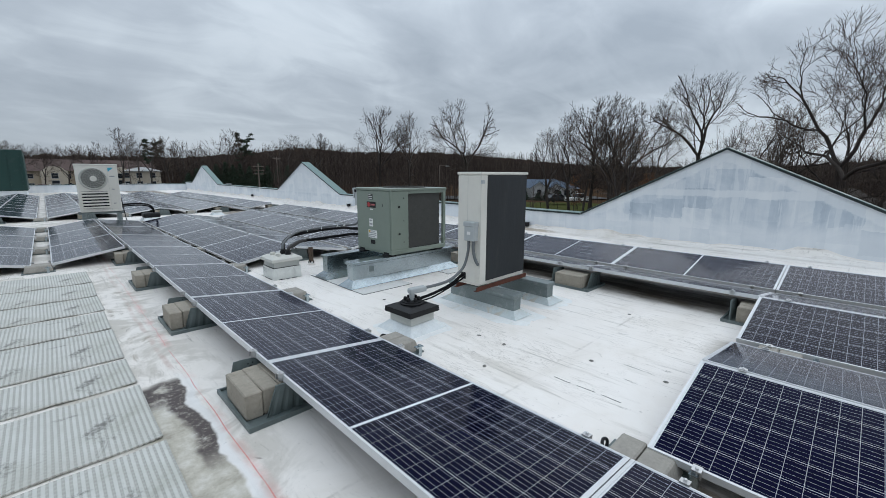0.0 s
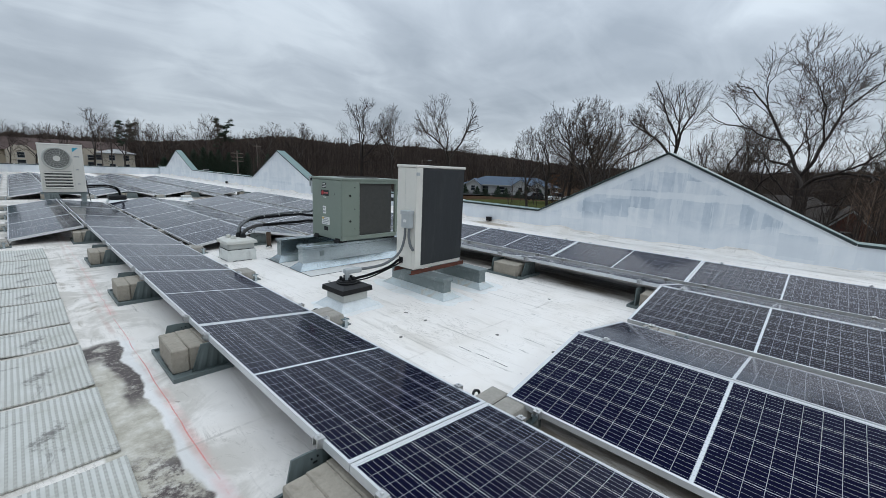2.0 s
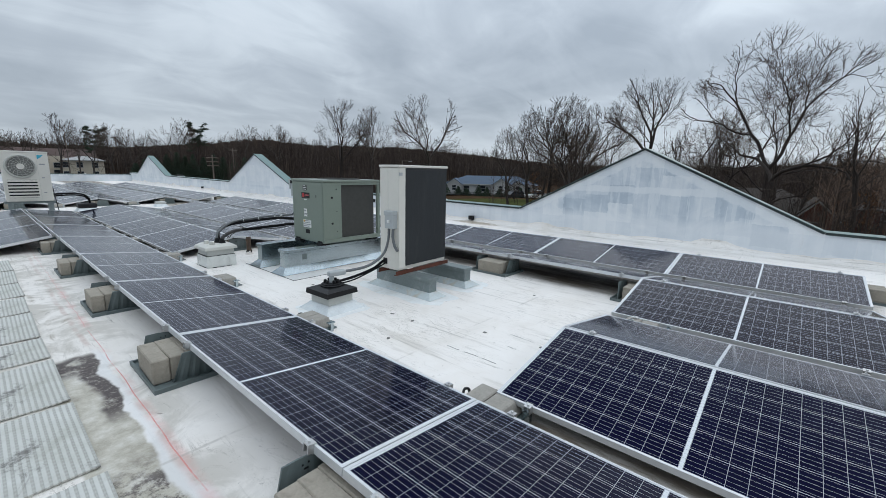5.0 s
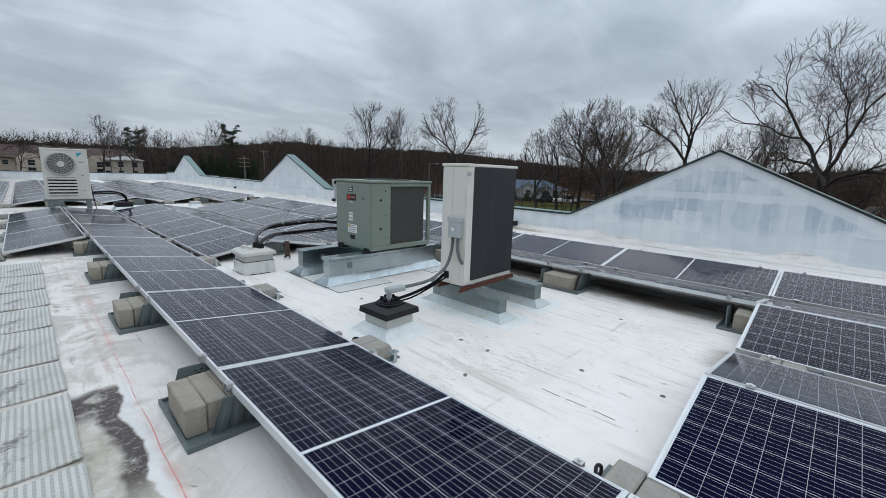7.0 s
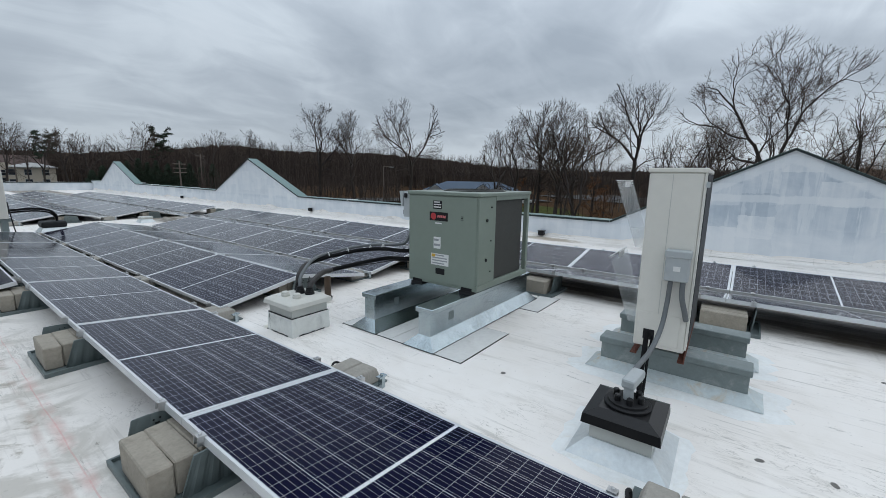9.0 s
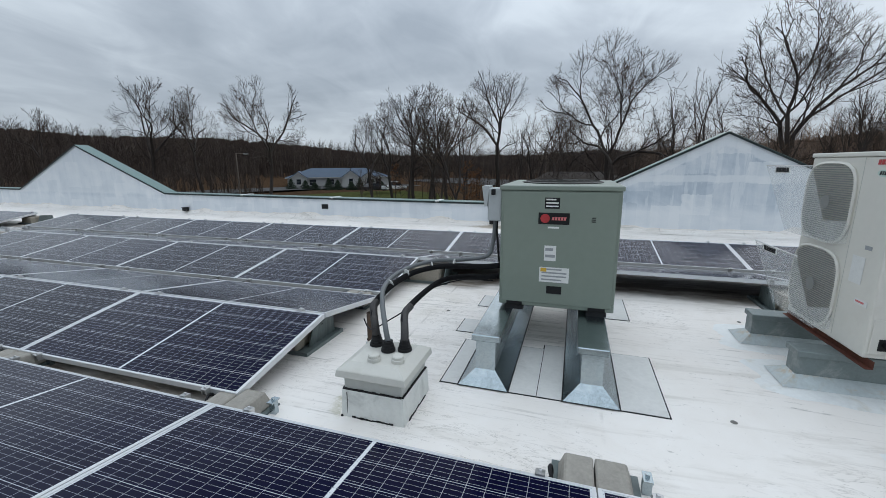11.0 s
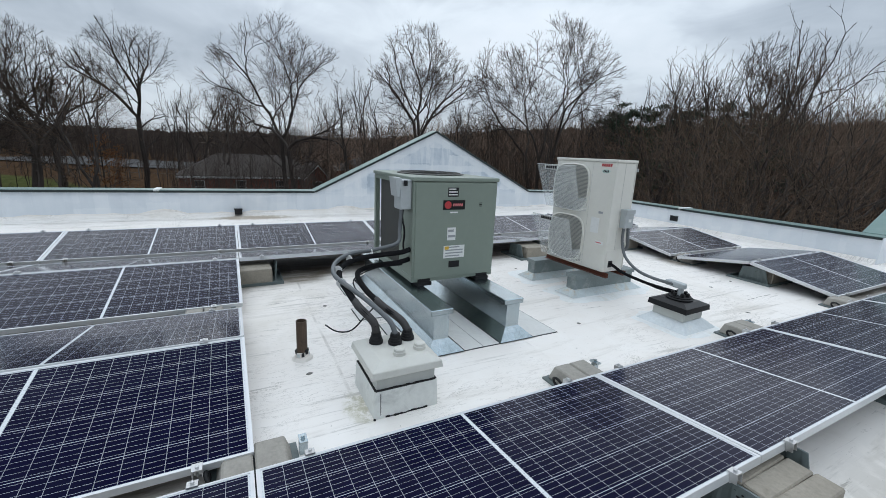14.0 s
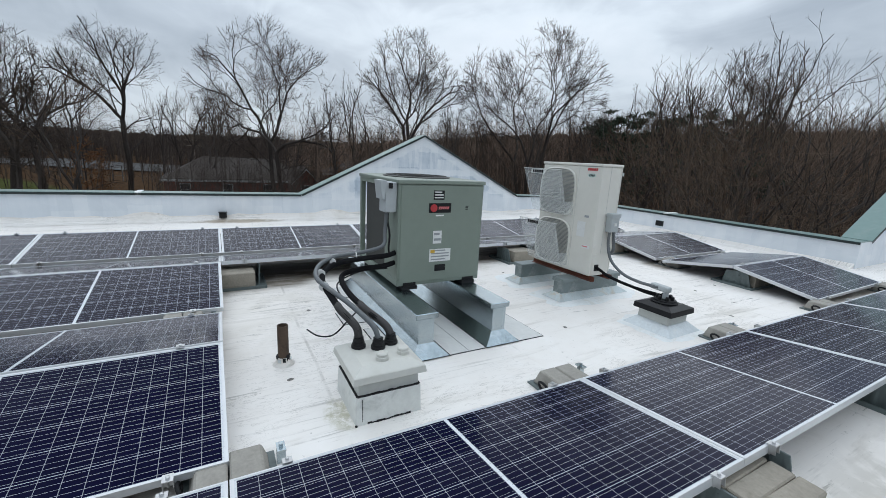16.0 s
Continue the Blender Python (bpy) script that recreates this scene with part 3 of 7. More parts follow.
lawn = n.ramp(g2, [(0.3, (0.040, 0.050, 0.018)), (0.7, (0.085, 0.088, 0.036))])
dx = n.math("DIVIDE", n.math("SUBTRACT", X, 55.0), 24.0)
dy = n.math("DIVIDE", n.math("SUBTRACT", Y, 38.0), 17.0)
inlawn = n.math("ADD", n.math("ADD", n.math("MULTIPLY", dx, dx), n.math("MULTIPLY", dy, dy)), n.math("MULTIPLY", n.math("SUBTRACT", g1, 0.5), 0.8))
n.base(n.mix(n.math("SUBTRACT", 1.0, n.step(inlawn, 0.8, 1.15)), litter, lawn))
M_GROUND = n.m
M_ASPHALT = worn("worn_asphalt", (0.050, 0.049, 0.049), 1.0, 0, 0.2, 2, dirty=0.2)
M_BRICK = worn("red_brick", (0.15, 0.045, 0.03), 0.85, 0, 0.25, 8, dirty=0.2)
M_SHINGLE = worn("grey_brown_shingles", (0.062, 0.051, 0.044), 0.9, 0, 0.2, 4, dirty=0.2)
M_SHINGLE_BROWN = worn("red_brown_shingles", (0.085, 0.055, 0.048), 0.9, 0, 0.2, 1, dirty=0.2)
M_SHINGLE_BLUE = worn("blue_grey_shingles", (0.062, 0.092, 0.135), 0.85, 0, 0.15, 1, dirty=0.15)
M_SIDING = worn("white_siding", (0.40, 0.40, 0.39), 0.7, 0, 0.06, 2, dirty=0.1)
M_TAN = worn("tan_stucco", (0.44, 0.37, 0.275), 0.85, 0, 0.1, 1, dirty=0.1)
M_TAN_PALE = worn("cream_stucco", (0.52, 0.46, 0.37), 0.85, 0, 0.1, 1, dirty=0.1)
M_PANE = worn("dark_window_glass", (0.02, 0.024, 0.03), 0.12, 0, 0.2, 2, dirty=0, bump=0)
M_POLE = worn("weathered_wood_pole", (0.16, 0.13, 0.11), 0.9, 0, 0.2, 3, dirty=0.2)
M_FENCE = worn("grey_wood_fence", (0.12, 0.105, 0.095), 0.9, 0, 0.2, 3, dirty=0.2)
M_CARS = [worn("car_paint_" + k, v, 0.3, 0.2, 0.05, 2, dirty=0.1, bump=0) for k, v in (("white", (0.7, 0.7, 0.7)), ("black", (0.02, 0.02, 0.022)), ("silver", (0.35, 0.36, 0.38)), ("red", (0.2, 0.02, 0.02)), ("blue", (0.03, 0.05, 0.11)))]


# ---- mesh helpers ----
def box(bm, x0, y0, z0, x1, y1, z1, m=None):
    vs = [bm.verts.new(m @ Vector(v) if m else v) for v in ((x0, y0, z0), (x1, y0, z0), (x1, y1, z0), (x0, y1, z0), (x0, y0, z1), (x1, y0, z1), (x1, y1, z1), (x0, y1, z1))]
    for f in ((3, 2, 1, 0), (4, 5, 6, 7), (0, 1, 5, 4), (1, 2, 6, 5), (2, 3, 7, 6), (3, 0, 4, 7)):
        bm.faces.new([vs[i] for i in f])
    return bm


def B(*a, bevel=0.0, seg=2):
    bm = box(bmesh.new(), *a)
    return soften(bm, bevel, seg) if bevel else bm


def soften(bm, r, seg=2):
    bmesh.ops.bevel(bm, geom=list(bm.edges), offset=r, segments=seg, affect="EDGES", profile=0.5)
    return bm


def frustum(bm, a, z0, b, z1):
    """A block whose rectangle a (x0, y0, x1, y1) at z0 goes over into b at z1."""
    lo = [bm.verts.new((x, y, z0)) for x, y in ((a[0], a[1]), (a[2], a[1]), (a[2], a[3]), (a[0], a[3]))]
    hi = [bm.verts.new((x, y, z1)) for x, y in ((b[0], b[1]), (b[2], b[1]), (b[2], b[3]), (b[0], b[3]))]
    bm.faces.new(lo[::-1])
    bm.faces.new(hi)
    for i in range(4):
        j = (i + 1) % 4
        bm.faces.new((lo[i], lo[j], hi[j], hi[i]))
    return bm


def prism(bm, pts, axis, a, b):
    """The outline pts, in the two other axes in order, pulled from a to b along an axis."""
    def at(p, v):
        q = list(p)
        q.insert("xyz".index(axis), v)
        return q
    lo, hi = [bm.verts.new(at(p, a)) for p in pts], [bm.verts.new(at(p, b)) for p in pts]
    bm.faces.new(lo[::-1])
    bm.faces.new(hi)
    for i in range(len(pts)):
        j = (i + 1) % len(pts)
        bm.faces.new((lo[i], lo[j], hi[j], hi[i]))
    bmesh.ops.recalc_face_normals(bm, faces=bm.faces)
    return bm


def lathe(bm, profile, at=(0, 0, 0), n=20, axis="z"):
    """Rings of (radius, height) about an axis through at."""
    rings = []
    for r, h in profile:
        ring = []
        for i in range(n):
            a = 2 * math.pi * i / n
            u, v = r * math.cos(a), r * math.sin(a)
            p = {"z": (u, v, h), "y": (u, h, v), "x": (h, u, v)}[axis]
            ring.append(bm.verts.new(Vector(p) + Vector(at)))
        rings.append(ring)
    for a, b in zip(rings, rings[1:]):
        for i in range(n):
            bm.faces.new((a[i], a[(i + 1) % n], b[(i + 1) % n], b[i]))
    bm.faces.new(rings[0][::-1])
    bm.faces.new(rings[-1])
    bmesh.ops.recalc_face_normals(bm, faces=bm.faces)
    return bm


def tube(bm, pts, r, n=10, steps=6):
    """A smooth pipe through pts; r is one radius or one for each point."""
    P = [Vector(p) for p in pts]
    R = [r] * len(P) if isinstance(r, (int, float)) else list(r)
    path, rad = [], []
    for i in range(len(P) - 1):
        a, b, c, d = P[max(0, i - 1)], P[i], P[i + 1], P[min(len(P) - 1, i + 2)]
        for k in range(steps):
            t = k / steps
            path.append(0.5 * ((2 * b) + (c - a) * t + (2 * a - 5 * b + 4 * c - d) * t * t + (3 * b - a - 3 * c + d) * t ** 3))
            rad.append(R[i] + (R[i + 1] - R[i]) * t)
    path.append(P[-1])
    rad.append(R[-1])
    rings, side = [], None
    for i, p in enumerate(path):
        d = (path[min(i + 1, len(path) - 1)] - path[max(i - 1, 0)]).normalized()
        if side is None:
            side = d.orthogonal().normalized()
        side = (side - d * side.dot(d)).normalized()
        up = d.cross(side)
        rings.append([bm.verts.new(p + (side * math.cos(2 * math.pi * k / n) + up * math.sin(2 * math.pi * k / n)) * rad[i]) for k in range(n)])
    for a, b in zip(rings, rings[1:]):
        for k in range(n):
            bm.faces.new((a[k], a[(k + 1) % n], b[(k + 1) % n], b[k]))
    bm.faces.new(rings[0][::-1])
    bm.faces.new(rings[-1])
    return bm


def mesh_of(bm, name, material, smooth=False):
    me = bpy.data.meshes.new(name)
    bm.to_mesh(me)
    bm.free()
    me.materials.append(material)
    if smooth:
        me.shade_smooth()
    return me


def part(name, bm, material, parent, label="", smooth=False, m=None):
    me = bm if isinstance(bm, bpy.types.Mesh) else mesh_of(bm, name, material, smooth)
    ob = new(name, me)
    ob.parent = parent
    if m is not None:
        ob.matrix_basis = m
    return tagged(ob, label)


def thing(name, m, label, category, group="", kind=""):
    ob = new(name)
    ob.empty_display_size = 0.1
    ob.matrix_basis = m
    return tagged(ob, label, category, group, kind)


def solid(name, bm, material, label, category, kind="", group="", m=None, smooth=False):
    ob = new(name, mesh_of(bm, name, material, smooth))
    if m is not None:
        ob.matrix_basis = m
    return tagged(ob, label, category, group, kind)


# ---- the roof and its parapets ----
WALL_X, WALL_S, WALL_N, WALL_W = 9.92, -2.9, 45.5, -9.0
GROUND_Z = -5.0
bm = bmesh.new()
outline = [(WALL_X + 0.02, WALL_S - 0.02), (WALL_X + 0.02, WALL_N), (WALL_W, WALL_N), (WALL_W, -10.0), (2.88, -10.0), (2.88, WALL_S - 0.02)]
prism(bm, outline, "z", -0.35, 0.0)
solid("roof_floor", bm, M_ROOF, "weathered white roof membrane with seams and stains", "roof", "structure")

GABLES = [(5.0, 1.98, -1.12, 2.035), (24.0, 20.68, 16.95, 2.13), (43.2, 39.57, 35.5, 2.21)]  # foot, peak, foot, peak height


def rim(y):
    return 0.53 + 0.006 * max(0.0, y - 5.0)


def coping(parent, a, b, width_dir, w0, w1, z_off=0.0):
    """Green metal caps along a wall's top from a to b, in lengths with a pale joint between them."""
    a, b = Vector(a), Vector(b)
    n_len = max(1, round((b - a).length / 3.0))
    d = (b - a).normalized()
    side = Vector(width_dir)
    up = side.cross(d)
    if up.z < 0:
        up = -up
    for i in range(n_len):
        p, q = a + (b - a) * (i / n_len), a + (b - a) * ((i + 1) / n_len)
        p, q = p + d * 0.003, q - d * 0.003
        for name, h0, h1, s0, s1, mat_ in (("coping", 0.0, 0.010, w0 - 0.026, w1 + 0.03, M_GREEN), ("drip_edge", -0.036, 0.004, w0 - 0.034, w0 - 0.0265, M_DARKEDGE)):
            bm = bmesh.new()
            vs = []
            for e_ in (p, q):
                for s, h in ((s0, h0), (s1, h0), (s1, h1), (s0, h1)):
                    vs.append(bm.verts.new(e_ + side * s + up * h))
            for f in ((3, 2, 1, 0), (4, 5, 6, 7), (0, 1, 5, 4), (1, 2, 6, 5), (2, 3, 7, 6), (3, 0, 4, 7)):
                bm.faces.new([vs[k] for k in f])
            bmesh.ops.recalc_face_normals(bm, faces=bm.faces)
            part(name, bm, mat_, parent)
        if i:
            bm = bmesh.new()
            vs = []
            for e_ in (p - d * 0.055, p + d * 0.045):
                for s, h in ((w0 - 0.034, -0.02), (w1 + 0.034, -0.02), (w1 + 0.034, 0.026), (w0 - 0.034, 0.026)):
                    vs.append(bm.verts.new(e_ + side * s + up * h))
            for f in ((3, 2, 1, 0), (4, 5, 6, 7), (0, 1, 5, 4), (1, 2, 6, 5), (2, 3, 7, 6), (3, 0, 4, 7)):
                bm.faces.new([vs[k] for k in f])
            bmesh.ops.recalc_face_normals(bm, faces=bm.faces)
            part("joint_cover", bm, M_COATING, parent)


# east parapet with three gables
top = [(WALL_S - 0.4, 0.50)]
for f1, pk, f0, hz in GABLES:
    top += [(f0, rim(f0)), (pk, hz), (f1, rim(f1))]
top += [(WALL_N + 0.4, rim(WALL_N))]
east = thing("wall_east", pose(0, 0, 0), "brush-coated white parapet with gables and green caps", "parapet", kind="structure")
bm = bmesh.new()
lower = [(WALL_N + 0.4, GROUND_Z - 1), (WALL_S - 0.4, GROUND_Z - 1)]
prism(bm, top + lower, "x", WALL_X, WALL_X + 0.36)
part("wall_face", bm, M_PARAPET, east)
for (ya, za), (yb, zb) in zip(top, top[1:]):
    coping(east, (WALL_X, ya, za), (WALL_X, yb, zb), (1, 0, 0), 0.0, 0.36)
# membrane turned up the foot of the wall
bm = bmesh.new()
rng = random.Random(4)
ys = [WALL_S + 0.2 * i for i in range(int((WALL_N - WALL_S) / 0.2) + 1)]
prev = None
for y in ys:
    h = 0.11 + 0.035 * noise.noise((y * 0.6, 0, 0)) + 0.022 * rng.uniform(-1, 1) + (0.07 if 0.3 < y % 3.7 < 0.9 else 0)
    row = [bm.verts.new(v) for v in ((WALL_X - 0.26 + 0.02 * noise.noise((y, 3, 0)), y, 0.004), (WALL_X - 0.09, y, 0.03), (WALL_X - 0.022, y, h * 0.75), (WALL_X - 0.012, y, h), (WALL_X + 0.01, y, h))]
    if prev:
        for i in range(4):
            bm.faces.new((prev[i], prev[i + 1], row[i + 1], row[i]))
    prev = row
bmesh.ops.recalc_face_normals(bm, faces=bm.faces)
part("membrane_skirt", bm, M_ROOF, east)


def scupper(m):
    t = thing("roof_scupper", m, "black overflow scupper let into the parapet", "scupper", "scuppers")
    bm = bmesh.new()
    box(bm, -0.10, -0.012, 0, 0.10, 0.0, 0.018)
    box(bm, -0.10, -0.012, 0.112, 0.10, 0.0, 0.13)
    box(bm, -0.10, -0.012, 0.018, -0.085, 0.0, 0.112)
    box(bm, 0.085, -0.012, 0.018, 0.10, 0.0, 0.112)
    part("scupper_frame", bm, M_DARKEDGE, t)
    part("scupper_throat", B(-0.085, -0.006, 0.018, 0.085, -0.002, 0.112), M_BLACK, t)
    return t


def roof_drain_box(m):
    t = thing("scupper_box", m, "small black drain box at the parapet's foot", "drain box", "drain boxes")
    part("box_body", B(-0.07, -0.05, 0.0, 0.07, 0.06, 0.10, bevel=0.008), M_BLACK, t)
    part("box_lid", B(-0.08, -0.06, 0.10, 0.08, 0.07, 0.116, bevel=0.004), M_BLACK_GLOSS, t)
    return t


scupper(pose(WALL_X - 0.002, 11.2, 0.27, 0, 0, -90))
roof_drain_box(pose(WALL_X - 0.10, 6.58, 0.06, 0, 0, -90))
roof_drain_box(pose(WALL_X - 0.10, 16.1, 0.08, 0, 0, -90))
roof_drain_box(pose(WALL_X - 0.10, 28.0, 0.08, 0, 0, -90))

# south parapet, with a jog where the next gable begins
south = thing("wall_south", pose(0, 0, 0), "brush-coated white parapet with green metal caps", "parapet", kind="structure")
part("wall_face", B(2.86, WALL_S - 0.36, GROUND_Z - 1, WALL_X, WALL_S, 0.455), M_PARAPET, south)
coping(south, (WALL_X - 0.03, WALL_S, 0.455), (2.86, WALL_S, 0.455), (0, -1, 0), 0.0, 0.36)
bm = prism(bmesh.new(), [(-3.261, GROUND_Z - 1), (-3.261, 0.455), (-6.3, 2.0), (-9.34, 0.5), (-10.0, 0.5), (-10.0, GROUND_Z - 1)], "x", 2.86, 3.22)
part("wall_return", bm, M_PARAPET, south)
coping(south, (2.86, -3.27, 0.46), (2.86, -6.3, 2.0), (1, 0, 0), 0.0, 0.36)
coping(south, (2.86, -6.3, 2.0), (2.86, -9.34, 0.5), (1, 0, 0), 0.0, 0.36)
part("closing_wall", B(WALL_W, -10.36, GROUND_Z - 1, 3.22, -10.001, 0.5), M_PARAPET, south)
coping(south, (3.22, -10.0, 0.5), (WALL_W, -10.0, 0.5), (0, -1, 0), 0.0, 0.36)
bm = bmesh.new()
prism(bm, [(WALL_S - 0.01, 0.09), (WALL_S - 0.01, 0.0), (WALL_S + 0.22, 0.004), (WALL_S + 0.08, 0.028), (WALL_S + 0.02, 0.075)], "x", 2.88, WALL_X - 0.02)
part("membrane_skirt", bm, M_ROOF, south)
scupper(pose(6.5, WALL_S + 0.002, 0.14, 0, 0, 180))

north = thing("wall_north", pose(0, 0, 0), "low white parapet at the roof's far end", "parapet", kind="structure")
part("wall_face", B(WALL_W, WALL_N, GROUND_Z - 1, WALL_X, WALL_N + 0.36, 0.62), M_PARAPET, north)
coping(north, (WALL_X - 0.03, WALL_N, 0.62), (WALL_W, WALL_N, 0.62), (0, 1, 0), 0.0, 0.36)
west_w = thing("wall_west", pose(0, 0, 0), "low white parapet with green metal caps", "parapet", kind="structure")
part("wall_face", B(WALL_W - 0.36, -10.36, GROUND_Z - 1, WALL_W, WALL_N + 0.36, 0.55), M_PARAPET, west_w)
coping(west_w, (WALL_W, -10.3, 0.55), (WALL_W, WALL_N, 0.55), (-1, 0, 0), 0.0, 0.36)

# dark green roof block at the far end
gb = thing("green_metal_dormer", pose(-4.1, 41.0, 0), "dark green standing-seam metal dormer on the roof", "dormer")
part("dormer_body", B(-3.4, -1.4, 0.35, 3.4, 2.8, 3.05, bevel=0.05), M_GREEN_DARK, gb)
part("dormer_base", B(-3.3, -1.3, 0.0, 3.3, 2.7, 0.35), M_PARAPET, gb)
for i in range(12):
    part("seam", B(-3.2 + i * 0.58, -1.45, 0.35, -3.16 + i * 0.58, -1.402, 3.03), M_GREEN_DARK, gb)


# ---- solar array ----
def panel_mesh_parts():
    t = thing("solar_panel", pose(0, 0, 0), "dark blue half-cut solar panel in an aluminium frame", "solar panel", "solar panels of the roof array")
    bm = bmesh.new()
    h, w, e_ = 0.04, 0.011, 0.0165
    box(bm, 0, -PANEL_L / 2, -h, PANEL_W, -PANEL_L / 2 + e_, 0)
    box(bm, 0, PANEL_L / 2 - e_, -h, PANEL_W, PANEL_L / 2, 0)
    box(bm, 0, -PANEL_L / 2 + e_, -h, w, PANEL_L / 2 - e_, 0)
    box(bm, PANEL_W - w, -PANEL_L / 2 + e_, -h, PANEL_W, PANEL_L / 2 - e_, 0)
    part("frame", bm, M_ALU, t)
    part("glass", B(w, -PANEL_L / 2 + e_, -0.010, PANEL_W - w, PANEL_L / 2 - e_, -0.003), M_CELLS, t)
    bm = bmesh.new()
    # a folded clip: two cheeks and a back, open below its lid, with a bolt through it
    box(bm, -0.030, -0.021, -0.036, -0.007, -0.017, 0.004)
    box(bm, -0.030, 0.017, -0.036, -0.007, 0.021, 0.004)
    box(bm, -0.007, -0.021, -0.042, -0.001, 0.021, 0.004)
    lathe(bm, [(0.005, -0.034), (0.005, 0.003)], (-0.018, 0, 0), 6)
    box(bm, -0.030, -0.021, 0.004, 0.011, 0.021, 0.010)
    lathe(bm, [(0.0085, 0.010), (0.0085, 0.019), (0.005, 0.021)], (-0.012, 0, 0), 6)
    clamp = mesh_of(bm, "clamp", M_CLAMP)
    for y in (-0.78, 0.78):
        part("clamp", clamp, None, t, m=pose(0, y, 0))
        part("clamp", clamp, None, t, m=pose(PANEL_W, y, 0, 0, 0, 180))
    return t


PITCH, Y0 = 2.02, 0.575
RISE = 0.165
# high edge, its height, its rise, the side to which the row falls (1 east, -1 west), panels as numbers along the row, its skew, its breadth
NEAR, GAPPED = range(-1, 7), [-1, 3, 4, 5, 6]
FAR0 = 17.95
ROWS_ = [
    (1.02, 0.248, 0.106, 1, NEAR, 0.0), (3.085, 0.278, 0.165, -1, GAPPED, -0.006), (3.11, 0.278, RISE, 1, GAPPED, -0.006, 1.05), (5.18, 0.278, RISE, -1, GAPPED, -0.006, 1.05),
    (5.21, 0.278, RISE, 1, range(-1, 8), -0.006, 1.05), (7.33, 0.278, 0.16, -1, range(-1, 8), -0.008, 1.05),
    (0.955, 0.27, RISE, -1, range(4, 7), 0.0), (-1.13, 0.27, RISE, 1, range(4, 7), 0.0), (-1.16, 0.27, RISE, -1, range(4, 7), 0.0),
]
first = panel_mesh_parts()
made_first = False


def place_panel(xh, zh, rise, side, y, skew=0.0, broad=1.0):
    global made_first
    tilt = math.degrees(math.asin(rise / (PANEL_W * broad)))
    run = PANEL_W * broad * math.cos(math.radians(tilt))
    m = pose(xh + skew * y, y, 0, 0, 0, -math.degrees(skew)) @ pose(side * run, 0, zh - rise, 0, -tilt, 180 if side > 0 else 0) @ Matrix.Diagonal((broad, 1, 1, 1))
    if not made_first:
        first.matrix_basis = m
        made_first = True
        return first
    return copy_thing(first, m)


for xh, zh, rise, side, ks, *lie in ROWS_:
    for k in ks:
        place_panel(xh, zh, rise, side, Y0 + PITCH * (k + 0.5), *lie)
for xh in (-3.19, -1.145, 0.99, 3.07, 5.10, 7.17):
    for side in (-1, 1):
        if xh < -3 and side < 0 or xh > 7 and side > 0:
            continue
        for k in range(9 if xh < 7 else 8):
            place_panel(xh + side * 0.014, 0.28, RISE, side, FAR0 + PITCH * (k + 0.5))


